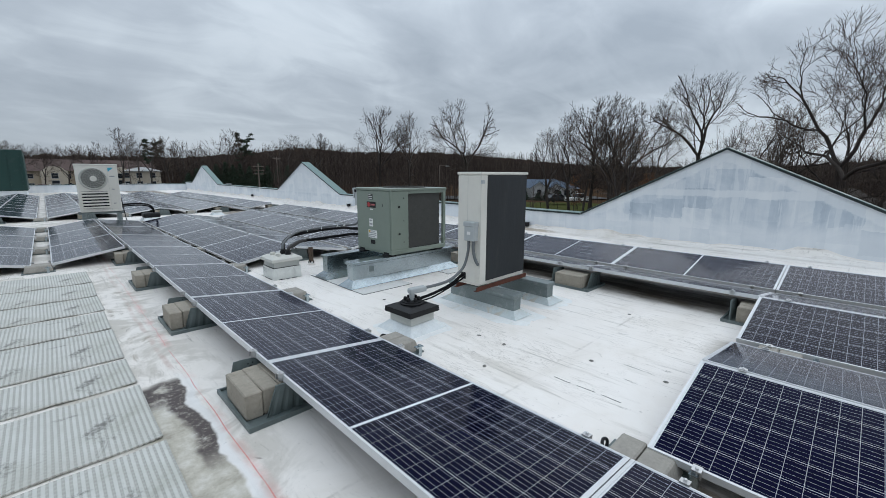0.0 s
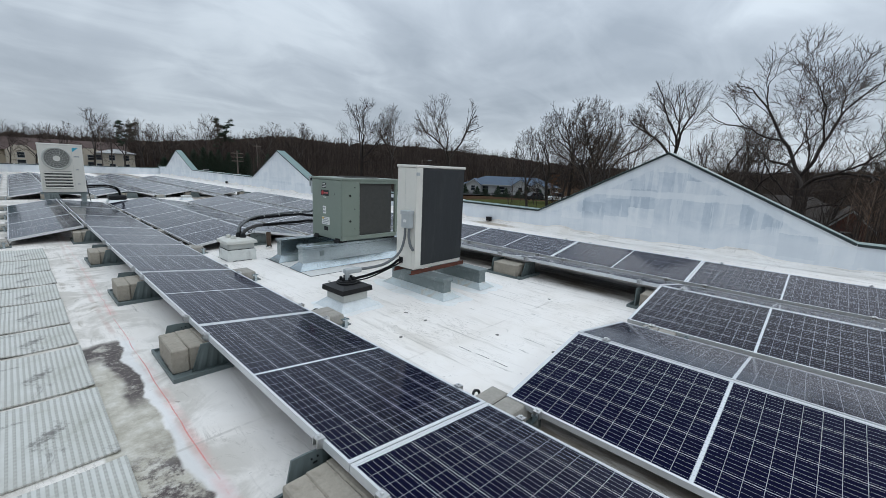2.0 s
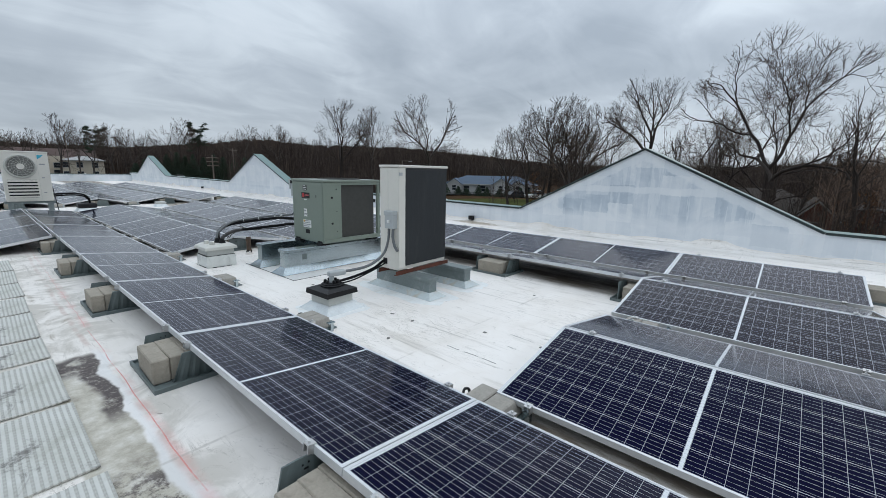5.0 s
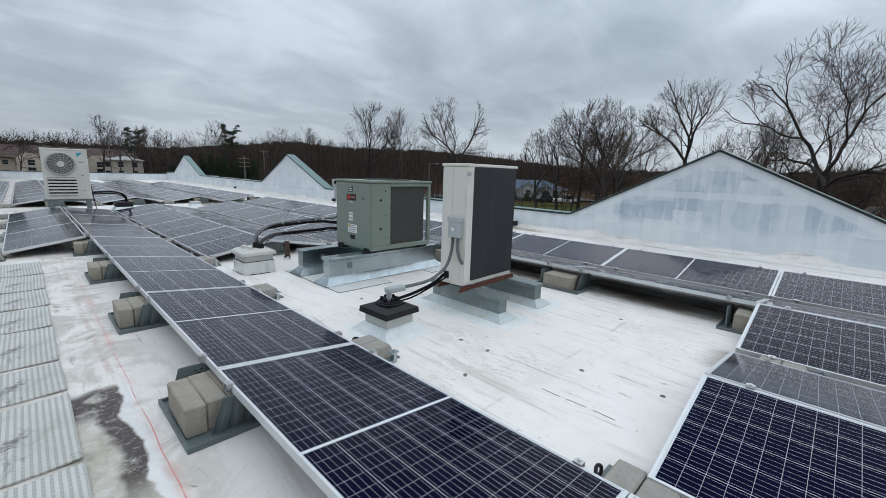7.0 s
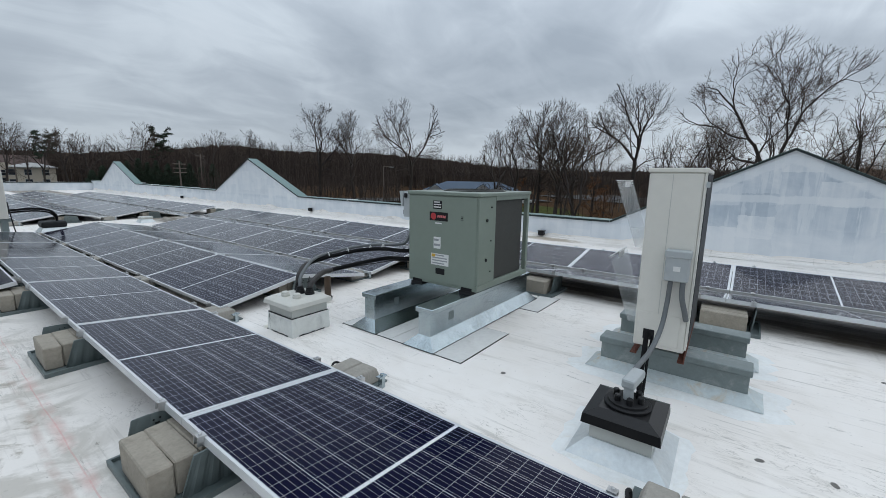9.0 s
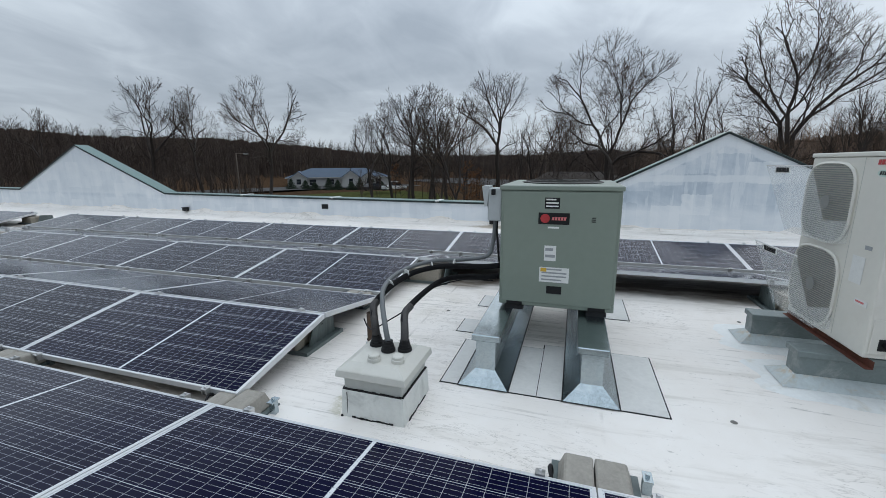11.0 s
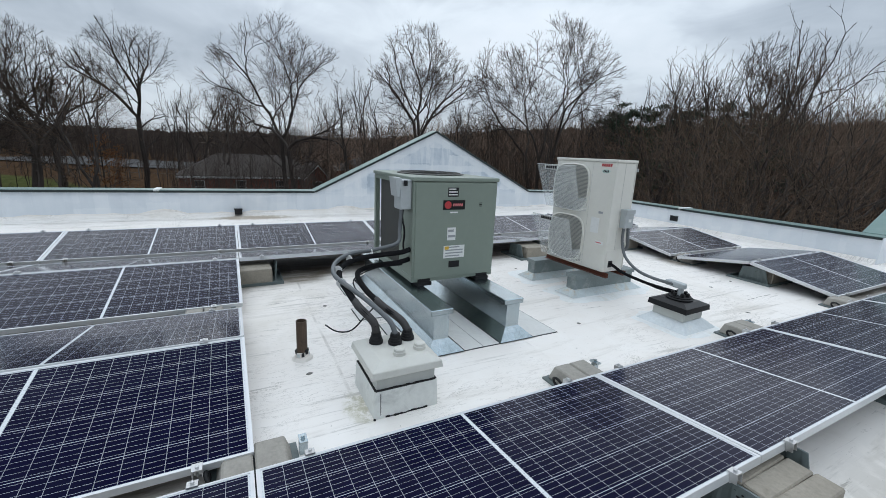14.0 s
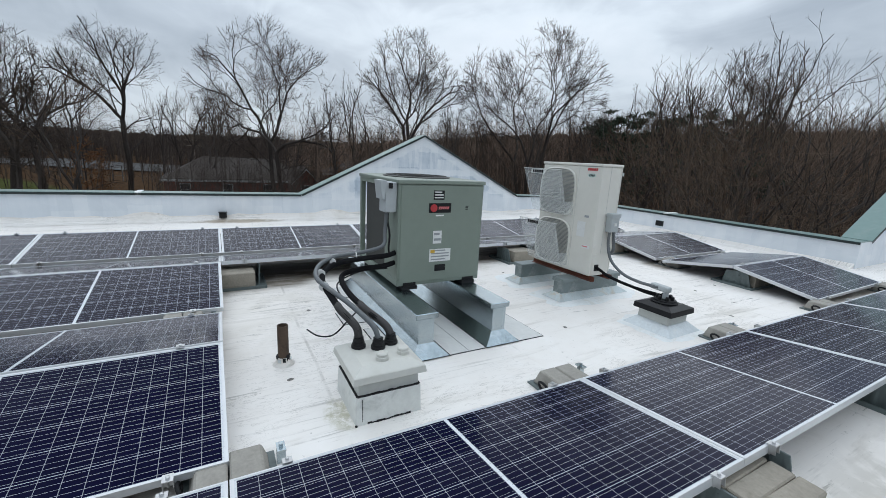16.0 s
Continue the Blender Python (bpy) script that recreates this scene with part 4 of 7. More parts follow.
def ridge_support():
    """Ballast tray under a ridge: two ribbed end brackets and concrete blocks between them."""
    t = thing("ballast_support", pose(0, 0, 0), "grey-green ribbed panel support weighted with concrete blocks", "panel support", "ridge supports of the array")
    bm = bmesh.new()
    box(bm, -0.25, -0.31, 0.0, 0.27, 0.31, 0.012)
    for a in ((-0.25, -0.31, -0.235, 0.31), (0.255, -0.31, 0.27, 0.31), (-0.235, -0.31, 0.255, -0.295), (-0.235, 0.295, 0.255, 0.31)):
        box(bm, a[0], a[1], 0.012, a[2], a[3], 0.03)
    part("tray", bm, M_TRAY, t)
    # each bracket is one folded sheet: its ribs are waves of the sheet itself
    bm = bmesh.new()
    cols, rows_n = 25, 5
    gridv = []
    for i in range(cols):
        u = i / (cols - 1)
        wave = 0.007 if i % 5 in (1, 2) and 0 < i < cols - 1 else 0.0
        line_ = []
        for j in range(rows_n):
            v = j / (rows_n - 1)
            x_lo, x_hi = -0.135 + 0.37 * u, -0.075 + 0.265 * u
            top_ = 0.212 - 0.026 * max(0.0, u - 0.25)
            line_.append((x_lo + (x_hi - x_lo) * v, wave * (1 - 0.8 * v if v < 0.95 else 0), 0.012 + (top_ - 0.012) * v))
        gridv.append(line_)
    front = [[bm.verts.new((x, y - 0.005, z)) for x, y, z in l] for l in gridv]
    back = [[bm.verts.new((x, y + 0.005, z)) for x, y, z in l] for l in gridv]
    for i in range(cols - 1):
        for j in range(rows_n - 1):
            bm.faces.new((front[i][j], front[i + 1][j], front[i + 1][j + 1], front[i][j + 1]))
            bm.faces.new((back[i][j + 1], back[i + 1][j + 1], back[i + 1][j], back[i][j]))
    for i in range(cols - 1):
        bm.faces.new((front[i][-1], front[i + 1][-1], back[i + 1][-1], back[i][-1]))
        bm.faces.new((back[i][0], back[i + 1][0], front[i + 1][0], front[i][0]))
    for j in range(rows_n - 1):
        bm.faces.new((back[0][j], front[0][j], front[0][j + 1], back[0][j + 1]))
        bm.faces.new((front[-1][j], back[-1][j], back[-1][j + 1], front[-1][j + 1]))
    bmesh.ops.recalc_face_normals(bm, faces=bm.faces)
    bracket = mesh_of(bm, "bracket", M_TRAY)
    slot = mesh_of(B(-0.011, -0.0068, -0.004, 0.011, 0.0068, 0.004), "bracket_slot", M_BLACK)
    hole = mesh_of(lathe(bmesh.new(), [(0.005, -0.0066), (0.005, 0.0066)], (0, 0, 0), 8, "y"), "bracket_hole", M_BLACK)
    for y, lean in ((-0.235, 6), (0.235, -6)):
        b_ = part("bracket", bracket, None, t, m=pose(-0.07 if y > 0 else 0.012, y, 0, lean, 0, 0))
        part("bracket_slot", slot, None, b_, m=pose(0.03, 0, 0.155))
        part("bracket_hole", hole, None, b_, m=pose(0.015, 0, 0.175))
        part("bracket_hole", hole, None, b_, m=pose(0.045, 0, 0.177))
    blk = soften(box(bmesh.new(), -0.052, -0.192, 0, 0.052, 0.192, 0.166), 0.007, 1)
    me = mesh_of(blk, "concrete_block", M_CONC)
    for i, dx in enumerate((-0.172, -0.067, 0.038)):
        part("concrete_block", me, None, t, m=pose(dx, 0.006 * (i - 1), 0.013, 0, 0, (i - 1) * 1.1))
    return t


def valley_support():
    """Low ballast between two low edges."""
    t = thing("valley_ballast", pose(0, 0, 0), "pale concrete ballast block with a metal foot clip", "ballast block", "valley ballast of the array")
    for y0, y1, y2, y3 in ((-0.17, -0.14, -0.004, -0.004), (0.004, 0.004, 0.13, 0.16)):
        bm = frustum(bmesh.new(), (-0.20, y0, 0.13, y3), 0.012, (-0.18, y1, 0.105, y2), 0.105)
        part("concrete_block", soften(bm, 0.008, 1), M_CONC_PALE, t)
    part("cable_loop", tube(bmesh.new(), [(-0.04, 0.18, 0.05), (0.0, 0.195, 0.078), (0.04, 0.19, 0.062), (0.03, 0.185, 0.03), (-0.03, 0.20, 0.018)], 0.009, 8, 5), M_BLACK, t, smooth=True)
    part("tray", B(-0.22, -0.20, 0, 0.15, 0.19, 0.012), M_TRAY, t)
    bm = bmesh.new()
    box(bm, 0.055, -0.245, 0.0, 0.085, -0.205, 0.075)
    box(bm, 0.035, -0.245, 0.075, 0.105, -0.205, 0.085)
    lathe(bm, [(0.010, 0.085), (0.010, 0.10)], (0.07, -0.225, 0), 8)
    part("foot_clip", bm, M_GALV, t)
    return t


sup, val = ridge_support(), valley_support()
sup.matrix_basis = pose(1.02, Y0 + PITCH - 0.03, 0)
val.matrix_basis = pose(2.09, Y0 + PITCH, 0)
for k in (-1, 0, 2, 3, 4, 5, 6, 7):
    copy_thing(sup, pose(1.02, Y0 + PITCH * k - 0.03, 0))
for k in (-1, 0, 2, 3, 4, 5, 6, 7):
    copy_thing(val, pose(2.09, Y0 + PITCH * k, 0))
for x in (3.08, 5.17, 7.28):
    for k in (-1, 0, 1, 2, 3, 4, 5, 6, 7):
        if x < 4 and k in (1, 2):
            continue
        shift = {0: -0.33, 3: 0.34}.get(k, 0.0) if x < 4 else {0: -0.05, 3: -0.12}.get(k, 0.0) if x < 6 else 0.0
        copy_thing(sup, pose(x + (0.03 if x == 5.17 else 0), Y0 + PITCH * k + shift, 0))
for x in (4.12, 6.24):
    for k in (0, 3) if x < 5 else ():
        copy_thing(val, pose(x, Y0 + PITCH * k + ({0: -0.3, 3: 0.3}.get(k, 0.0) if x < 5 else 0.0), 0))
for x in (-1.145,):
    for k in (4, 5, 6, 7):
        copy_thing(sup, pose(x, Y0 + PITCH * k, 0))
for x in (-0.09,):
    for k in (4, 5, 6, 7):
        copy_thing(val, pose(x, Y0 + PITCH * k, 0))
for x in (-1.145, 0.99, 3.09, 5.12, 7.17):
    for k in (0, 1, 2):
        copy_thing(sup, pose(x, FAR0 + PITCH * k + 0.1, 0))
for x in (-0.09, 2.05, 4.10, 6.14):
    copy_thing(val, pose(x, FAR0 + 0.1, 0))

# walkway mats
rng = random.Random(8)
mat_y = [-1.60, -0.80, 0.02, 0.83, 1.67, 2.53, 3.37, 3.97, 4.85, 5.56, 6.35, 7.20, 8.1]
for i, (a, b) in enumerate(zip(mat_y, mat_y[1:])):
    gap_ = 0.05 if i % 3 else 0.09
    hw, hl = 0.72, (b - a - gap_) / 2
    bm = bmesh.new()
    nx, ny = 10, 5
    grid_v = [[bm.verts.new((-hw + 2 * hw * p / nx, -hl + 2 * hl * q / ny, 0.011 + 0.006 * noise.noise((p * 0.7, q * 0.6, i * 3.1)) + (0.006 if q in (0, ny) and p % 3 == 1 else 0))) for q in range(ny + 1)] for p in range(nx + 1)]
    for p in range(nx):
        for q in range(ny):
            bm.faces.new((grid_v[p][q], grid_v[p + 1][q], grid_v[p + 1][q + 1], grid_v[p][q + 1]))
    r = bmesh.ops.extrude_face_region(bm, geom=list(bm.faces))
    for v in r["geom"]:
        if isinstance(v, bmesh.types.BMVert):
            v.co.z = max(0.001, v.co.z - 0.009)
    bmesh.ops.recalc_face_normals(bm, faces=bm.faces)
    solid("walkway_mat", bm, M_MAT, "dirty off-white ribbed rubber walkway mat on the roof", "mat", group="walkway mats", m=pose(0.405 - hw + rng.uniform(-0.012, 0.012), (a + b) / 2, 0.001, 0, 0, rng.uniform(-0.9, 0.9)))


# fastener plugs and a split seam in the membrane
plug = mesh_of(lathe(bmesh.new(), [(0.019, 0.0005), (0.017, 0.003), (0.009, 0.004), (0.008, 0.0025)], (0, 0, 0), 14), "roof_plug", M_PLUG)
for i, (x, y) in enumerate(((3.17, 0.79), (2.41, 1.87), (3.11, 1.33), (2.853, 2.31), (2.87, 3.83), (2.856, 2.02), (4.12, 5.92), (2.91, 6.26), (4.48, 1.57), (4.62, 3.25))):
    tagged(new("roof_plug", plug), "small dark fastener plug set in the roof membrane", "roof plug", "roof plugs").matrix_basis = pose(x, y, 0, 0, 0, i * 40) @ Matrix.Diagonal((1.25, 0.8, 1, 1)) if i % 2 else pose(x, y, 0)
bm = bmesh.new()
prev = None
for i in range(13):
    y = 0.90 + i * 0.045
    x = 2.655 + 0.004 * math.sin(i * 0.5) + 0.003 * noise.noise((y * 9, 2, 0))
    wd = 0.0008 + 0.0034 * abs(noise.noise((y * 7, 0, 1)))
    row = [bm.verts.new((x - wd, y, 0.001)), bm.verts.new((x, y, 0.004)), bm.verts.new((x + wd, y, 0.001))]
    if prev and i % 4:
        bm.faces.new((prev[0], prev[1], row[1], row[0]))
        bm.faces.new((prev[1], prev[2], row[2], row[1]))
    prev = row
solid("membrane_crack", bm, M_PLUG, "dark split seam in the white roof membrane", "roof seam", "structure")

# ---- roof equipment ----
def label_bars(parent, name, m, w, h, rows, base=M_WHITE, ink=M_GREYBAR, lead=None):
    """A small printed plate: a backing and plain bars for its lines. It lies in its own xz plane, facing -y."""
    plate = part(name, B(-w / 2, -0.002, 0, w / 2, 0, h), base, parent, m=m)
    for r in range(rows):
        z0 = h * (1 - (r + 0.78) / (rows + 0.3))
        part("print_bar", B(-w * 0.42, -0.003, z0, w * (0.42 if r % 3 else 0.25), -0.0021, z0 + h * 0.42 / (rows + 0.3)), ink, plate)
    if lead:
        part("warning_patch", B(-w * 0.46, -0.0036, h * 0.70, -w * 0.26, -0.0031, h * 0.95), lead, plate)
    return plate


def blocks(parent, name, count, w, h, t, material, m, slant=0.0):
    """A worn logo as a row of plain blocks, in its own xz plane, facing -y."""
    step = w / count
    bm = bmesh.new()
    for i in range(count):
        x0 = -w / 2 + step * i
        prism(bm, [(x0, 0), (x0 + step * 0.74, 0), (x0 + step * 0.74 + slant * h, h), (x0 + slant * h, h)], "y", -t, 0)
    return part(name, bm, material, parent, "logo drawn as a row of plain blocks", m=m)


def curb(length, w_body, w_cap, w_base, h, pad=False):
    """A galvanised equipment rail along x: flared skirt, upright body, overhanging cap."""
    t = thing("equipment_rail", pose(0, 0, 0), "galvanised sheet-steel equipment rail flashed to the roof", "equipment rail", "equipment rails")
    L = length / 2
    bm = frustum(bmesh.new(), (-L - 0.02, -w_base / 2, L + 0.02, w_base / 2), 0.002, (-L + 0.07, -w_body / 2 - 0.002, L - 0.07, w_body / 2 + 0.002), h * 0.27)
    part("flashing_skirt", bm, M_GALV if pad else M_FLASH, t)
    if pad:
        part("sealant_line", B(-L - 0.028, -w_base / 2 - 0.008, 0.0, L + 0.028, w_base / 2 + 0.008, 0.0018), M_BLACK, t)
    part("rail_body", B(-L + 0.07, -w_body / 2, h * 0.27, L - 0.07, w_body / 2, h - 0.045), M_GALV, t)
    bm = B(-L + 0.058, -w_cap / 2, h - 0.045, L - 0.058, w_cap / 2, h, bevel=0.005, seg=1)
    part("rail_cap", bm, M_GALV, t)
    return t


c1 = curb(1.98, 0.13, 0.19, 0.33, 0.335, True)
c1.matrix_basis = pose(3.80, 4.605, 0.006)
label_bars(c1, "maker_mark", pose(-0.62, -0.0662, 0.17), 0.07, 0.075, 1, M_GALV_DULL, M_GALV_DULL)
copy_thing(c1, pose(3.80, 5.28, 0.006))
for a in ((2.80, 4.17, 3.58, 4.93), (2.80, 4.935, 3.50, 5.57), (4.35, 4.22, 4.98, 4.46), (3.66, 5.36, 3.95, 5.70), (4.35, 5.36, 4.7, 5.66)):
    pad = thing("rail_pad", pose((a[0] + a[2]) / 2, (a[1] + a[3]) / 2, 0), "dirty white rubber pad beneath the equipment rail", "rubber pad", "rail pads")
    hx, hy = (a[2] - a[0]) / 2, (a[3] - a[1]) / 2
    part("pad_sheet", B(-hx, -hy, 0.003, hx, hy, 0.0058), M_PAD, pad)
    part("sealant_line", B(-hx - 0.009, -hy - 0.009, 0.0005, hx + 0.009, hy + 0.009, 0.0029), M_BLACK, pad)


def condenser():
    """Sage green rooftop condensing unit with a vertical fan and side coils."""
    t = thing("condensing_unit", pose(3.462, 4.452, 0.341, 0, 0, 0.3), "sage green metal rooftop condensing unit with dark side coils", "air conditioner")
    Lx, Ly, H = 1.05, 0.845, 0.955
    for x, y in ((-0.02, 0.05), (-0.02, Ly - 0.19), (Lx - 0.15, 0.05), (Lx - 0.15, Ly - 0.19)):
        part("rubber_foot", B(x, y, 0, x + 0.14, y + 0.14, 0.03), M_BLACK, t, "black rubber mounting foot")
        part("foot_bracket", B(x + 0.015, y + 0.01, 0.0305, x + 0.10, y + 0.13, 0.06), M_BLACK, t)
    part("base_pan", B(0, 0.0, 0.03, Lx, Ly, 0.09, bevel=0.006, seg=1), M_SAGE, t)
    part("cabinet", B(0.0, 0.0, 0.0905, 0.31, Ly, H - 0.035, bevel=0.006, seg=1), M_SAGE, t)
    part("front_panel", B(-0.008, 0.02, 0.06, -0.0005, Ly - 0.02, H - 0.045, bevel=0.003, seg=1), M_SAGE, t)
    part("top_panel", B(-0.012, -0.012, H - 0.034, Lx + 0.012, Ly + 0.012, H, bevel=0.008, seg=2), M_SAGE, t)
    for y in (0.0, Ly - 0.045):
        part("corner_post", B(Lx - 0.045, y, 0.0905, Lx, y + 0.045, H - 0.035), M_SAGE, t)
    for y in (0.035, Ly - 0.05):
        part("coil", B(0.3105, y, 0.0905, Lx - 0.12, y + 0.015, H - 0.035), M_SAGE_DARK, t, "dark condenser coil behind mesh")
    part("coil", B(Lx - 0.119, 0.04, 0.0905, Lx - 0.10, Ly - 0.04, H - 0.035), M_SAGE_DARK, t, "dark condenser coil behind mesh")
    for y in (0.0, Ly - 0.03):
        part("side_rail", B(0.3105, y, H - 0.075, Lx - 0.046, y + 0.03, H - 0.035), M_SAGE, t)
    # fan opening and guard on top
    bm = bmesh.new()
    lathe(bm, [(0.33, H), (0.335, H + 0.006), (0.315, H + 0.010), (0.305, H + 0.003)], (Lx * 0.5 + 0.05, Ly / 2, 0), 32)
    part("fan_ring", bm, M_SAGE_DARK, t)
    bm = bmesh.new()
    for r in (0.06, 0.12, 0.18, 0.24, 0.30):
        pts = [(Lx * 0.5 + 0.05 + r * math.cos(a), Ly / 2 + r * math.sin(a), H + 0.014) for a in [2 * math.pi * i / 20 for i in range(21)]]
        tube(bm, pts, 0.003, 4, 1)
    part("fan_guard", bm, M_SAGE_DARK, t)
    # plates on the front, facing west
    face = lambda y, z: pose(-0.0085, y, z, 0, 0, -90)
    label_bars(t, "data_plate", face(0.47, 0.79), 0.105, 0.08, 3, M_BLACK_GLOSS, M_WHITE)
    logo = part("brand_plate", B(-0.11, -0.002, 0, 0.11, 0, 0.085), M_BLACK_GLOSS, t, "black brand plate with a red disc", m=face(0.455, 0.675))
    bm = lathe(bmesh.new(), [(0.032, -0.0045), (0.034, -0.0022)], (-0.062, 0, 0.042), 20, "y")
    part("brand_disc", bm, M_RED, logo)
    blocks(logo, "brand_bar", 5, 0.105, 0.024, 0.0008, M_PINK, pose(0.036, -0.0022, 0.031), 0.25)
    part("print_bar", B(-0.04, -0.002, 0, 0.04, 0, 0.012), M_WHITE, t, m=face(0.455, 0.645))
    label_bars(t, "wiring_label", face(0.47, 0.40), 0.085, 0.115, 2)
    label_bars(t, "warning_label", face(0.435, 0.235), 0.215, 0.115, 4, lead=M_YELLOW)
    part("hand_hole", B(-0.055, -0.003, 0, 0.055, 0, 0.06, bevel=0.001, seg=1), M_BLACK, t, m=face(0.43, 0.145))
    for k in range(3):
        part("vent_slot", B(-0.014, -0.003, 0, 0.014, -0.0005, 0.006), M_BLACK, t, m=face(0.18, 0.70 + 0.014 * k))
    # service holes on the side
    for x, z, r in ((0.14, 0.70, 0.016), (0.14, 0.32, 0.016), (0.22, 0.82, 0.008), (0.22, 0.50, 0.006), (0.22, 0.2, 0.006)):
        part("port_cap", lathe(bmesh.new(), [(r, -0.008), (r, 0.001)], (x, 0, z), 12, "y"), M_BLACK, t)
    part("control_cable", tube(bmesh.new(), [(0.11, Ly + 0.045, 0.69), (0.115, Ly + 0.05, 0.60), (0.10, Ly + 0.035, 0.48), (0.13, Ly + 0.03, 0.36), (0.14, Ly + 0.02, 0.30)], 0.009, 8, 6), M_BLACK, t, "black control cable", True)
    # switch box on the north side
    part("switch_box", B(0.03, Ly + 0.001, 0.68, 0.17, Ly + 0.11, 0.93, bevel=0.008, seg=1), M_BOXGREY, t, "grey electrical switch box")
    part("switch_box_cover", prism(bmesh.new(), [(0.115, 0.79), (0.135, 0.79), (0.155, 0.945), (0.10, 0.945)], "x", 0.025, 0.175), M_BOXGREY, t, m=pose(0, Ly - 0.001, 0))
    part("switch_lever", B(0.012, Ly + 0.05, 0.88, 0.029, Ly + 0.08, 0.925), M_BLACK, t)
    return t


condenser()


def pipe_box():
    """Weathered pipe curb with a moulded lid, boots and caps."""
    t = thing("pipe_curb", pose(2.275, 5.625, 0), "weathered grey pipe curb with a beige moulded lid", "pipe curb")
    W, D = 0.38, 0.37
    part("curb_body", frustum(bmesh.new(), (-0.014, -0.014, W + 0.014, D + 0.014), 0.0, (-0.008, -0.008, W + 0.008, D + 0.008), 0.170), M_FLAKE, t)
    part("curb_band", frustum(bmesh.new(), (0.004, 0.004, W - 0.004, D - 0.004), 0.174, (0.004, 0.004, W - 0.004, D - 0.004), 0.275), M_LID_SHEET, t)
    rng_ = random.Random(12)
    # thin uneven bead of sealant round the joint and along the foot
    for k in range(14):
        u0, u1 = W * k / 14, W * (k + 1) / 14
        th = 0.0035 + 0.004 * rng_.random()
        part("sealant_bead", B(u0 - 0.001, -0.0085, 0.1702, u1 + 0.0005, 0.0035, 0.1702 + th), M_BLACK, t)
        part("sealant_bead", B(-0.0085, u0 * D / W + 0.004, 0.1702, 0.0035, u1 * D / W + 0.0035, 0.1702 + 0.004 + 0.005 * rng_.random()), M_BLACK, t)
        part("sealant_bead", B(u0 - 0.001, D - 0.0035, 0.1702, u1 + 0.0005, D + 0.0085, 0.1702 + th), M_BLACK, t)
        if 1 < k < 12:
            part("sealant_foot", B(-0.0165 - 0.005 * rng_.random(), u0 * D / W, 0.0, -0.013, u1 * D / W - 0.0004, 0.004 + 0.008 * rng_.random()), M_BLACK, t)
            part("sealant_foot", B(u0, -0.0165 - 0.005 * rng_.random(), 0.0, u1 - 0.0004, -0.013, 0.004 + 0.008 * rng_.random()), M_BLACK, t)
    part("sealant_seam", B(-0.0135, D * 0.93, 0.02, -0.0095, D * 0.938, 0.155), M_BLACK, t)
    part("sealant_drip", lathe(bmesh.new(), [(0.008, 0.0), (0.007, 0.007), (0.002, 0.009)], (-0.016, D + 0.012, 0), 10), M_BLACK, t)
    part("lid_rim", soften(frustum(bmesh.new(), (-0.036, -0.036, W + 0.036, D + 0.036), 0.258, (-0.028, -0.028, W + 0.028, D + 0.028), 0.300), 0.004, 1), M_LID, t)
    part("lid_top", frustum(bmesh.new(), (-0.026, -0.026, W + 0.026, D + 0.026), 0.3003, (0.035, 0.035, W - 0.035, D - 0.035), 0.335), M_LID, t)
    for x, y in ((0.075, 0.205), (0.10, 0.065)):
        part("pipe_cap", lathe(bmesh.new(), [(0.038, 0.33), (0.038, 0.355), (0.034, 0.357), (0.034, 0.372), (0.028, 0.377)], (x, y, 0), 18), M_LID, t)
    boots = ((0.27, 0.285), (0.215, 0.18), (0.25, 0.085))
    for x, y in boots:
        part("boot_clamp", lathe(bmesh.new(), [(0.046, 0.331), (0.046, 0.337), (0.030, 0.3375)], (x, y, 0), 18), M_CLAMP, t)
        part("rubber_boot", lathe(bmesh.new(), [(0.044, 0.33), (0.044, 0.352), (0.038, 0.354), (0.038, 0.366), (0.034, 0.368), (0.034, 0.382), (0.030, 0.384), (0.030, 0.402)], (x, y, 0), 18), M_BLACK, t, "black stepped rubber boot")
    return [(2.275 + x, 5.625 + y) for x, y in boots]


boots = pipe_box()
lines = thing("refrigerant_lines", pose(0, 0, 0), "black foam-wrapped refrigerant lines and grey conduit", "pipes")
(bx0, by0), (bx1, by1), (bx2, by2) = boots
upper = [(3.56, 5.25, 0.665), (3.44, 5.40, 0.665), (3.42, 5.60, 0.66), (3.43, 5.80, 0.635), (3.31, 5.94, 0.615), (3.12, 6.0, 0.595), (2.90, 6.005, 0.58), (2.68, 5.99, 0.545), (bx0 + 0.01, by0 + 0.015, 0.47), (bx0, by0, 0.40)]
lower_ = [(3.56, 5.25, 0.575), (3.46, 5.42, 0.572), (3.50, 5.60, 0.55), (3.50, 5.74, 0.52), (3.36, 5.80, 0.507), (3.07, 5.82, 0.497), (2.75, 5.80, 0.487), (bx2 + 0.05, by2 + 0.02, 0.44), (bx2, by2, 0.385)]
part("insulated_pipe", tube(bmesh.new(), upper, 0.0215, 12, 7), M_FOAM, lines, smooth=True)
part("insulated_pipe", tube(bmesh.new(), lower_, 0.0215, 12, 7), M_FOAM, lines, smooth=True)
cond = [(3.565, 5.36, 1.03), (3.57, 5.365, 0.93), (3.56, 5.375, 0.83), (3.51, 5.41, 0.735), (3.47, 5.60, 0.70), (3.475, 5.83, 0.675), (3.32, 5.985, 0.65), (3.10, 6.04, 0.625), (2.85, 6.0, 0.61), (2.68, 5.93, 0.57), (bx1 + 0.03, by1 + 0.03, 0.48), (bx1, by1, 0.40)]
part("conduit", tube(bmesh.new(), cond, 0.0165, 10, 7), M_CONDUIT, lines, "grey flexible conduit", True)
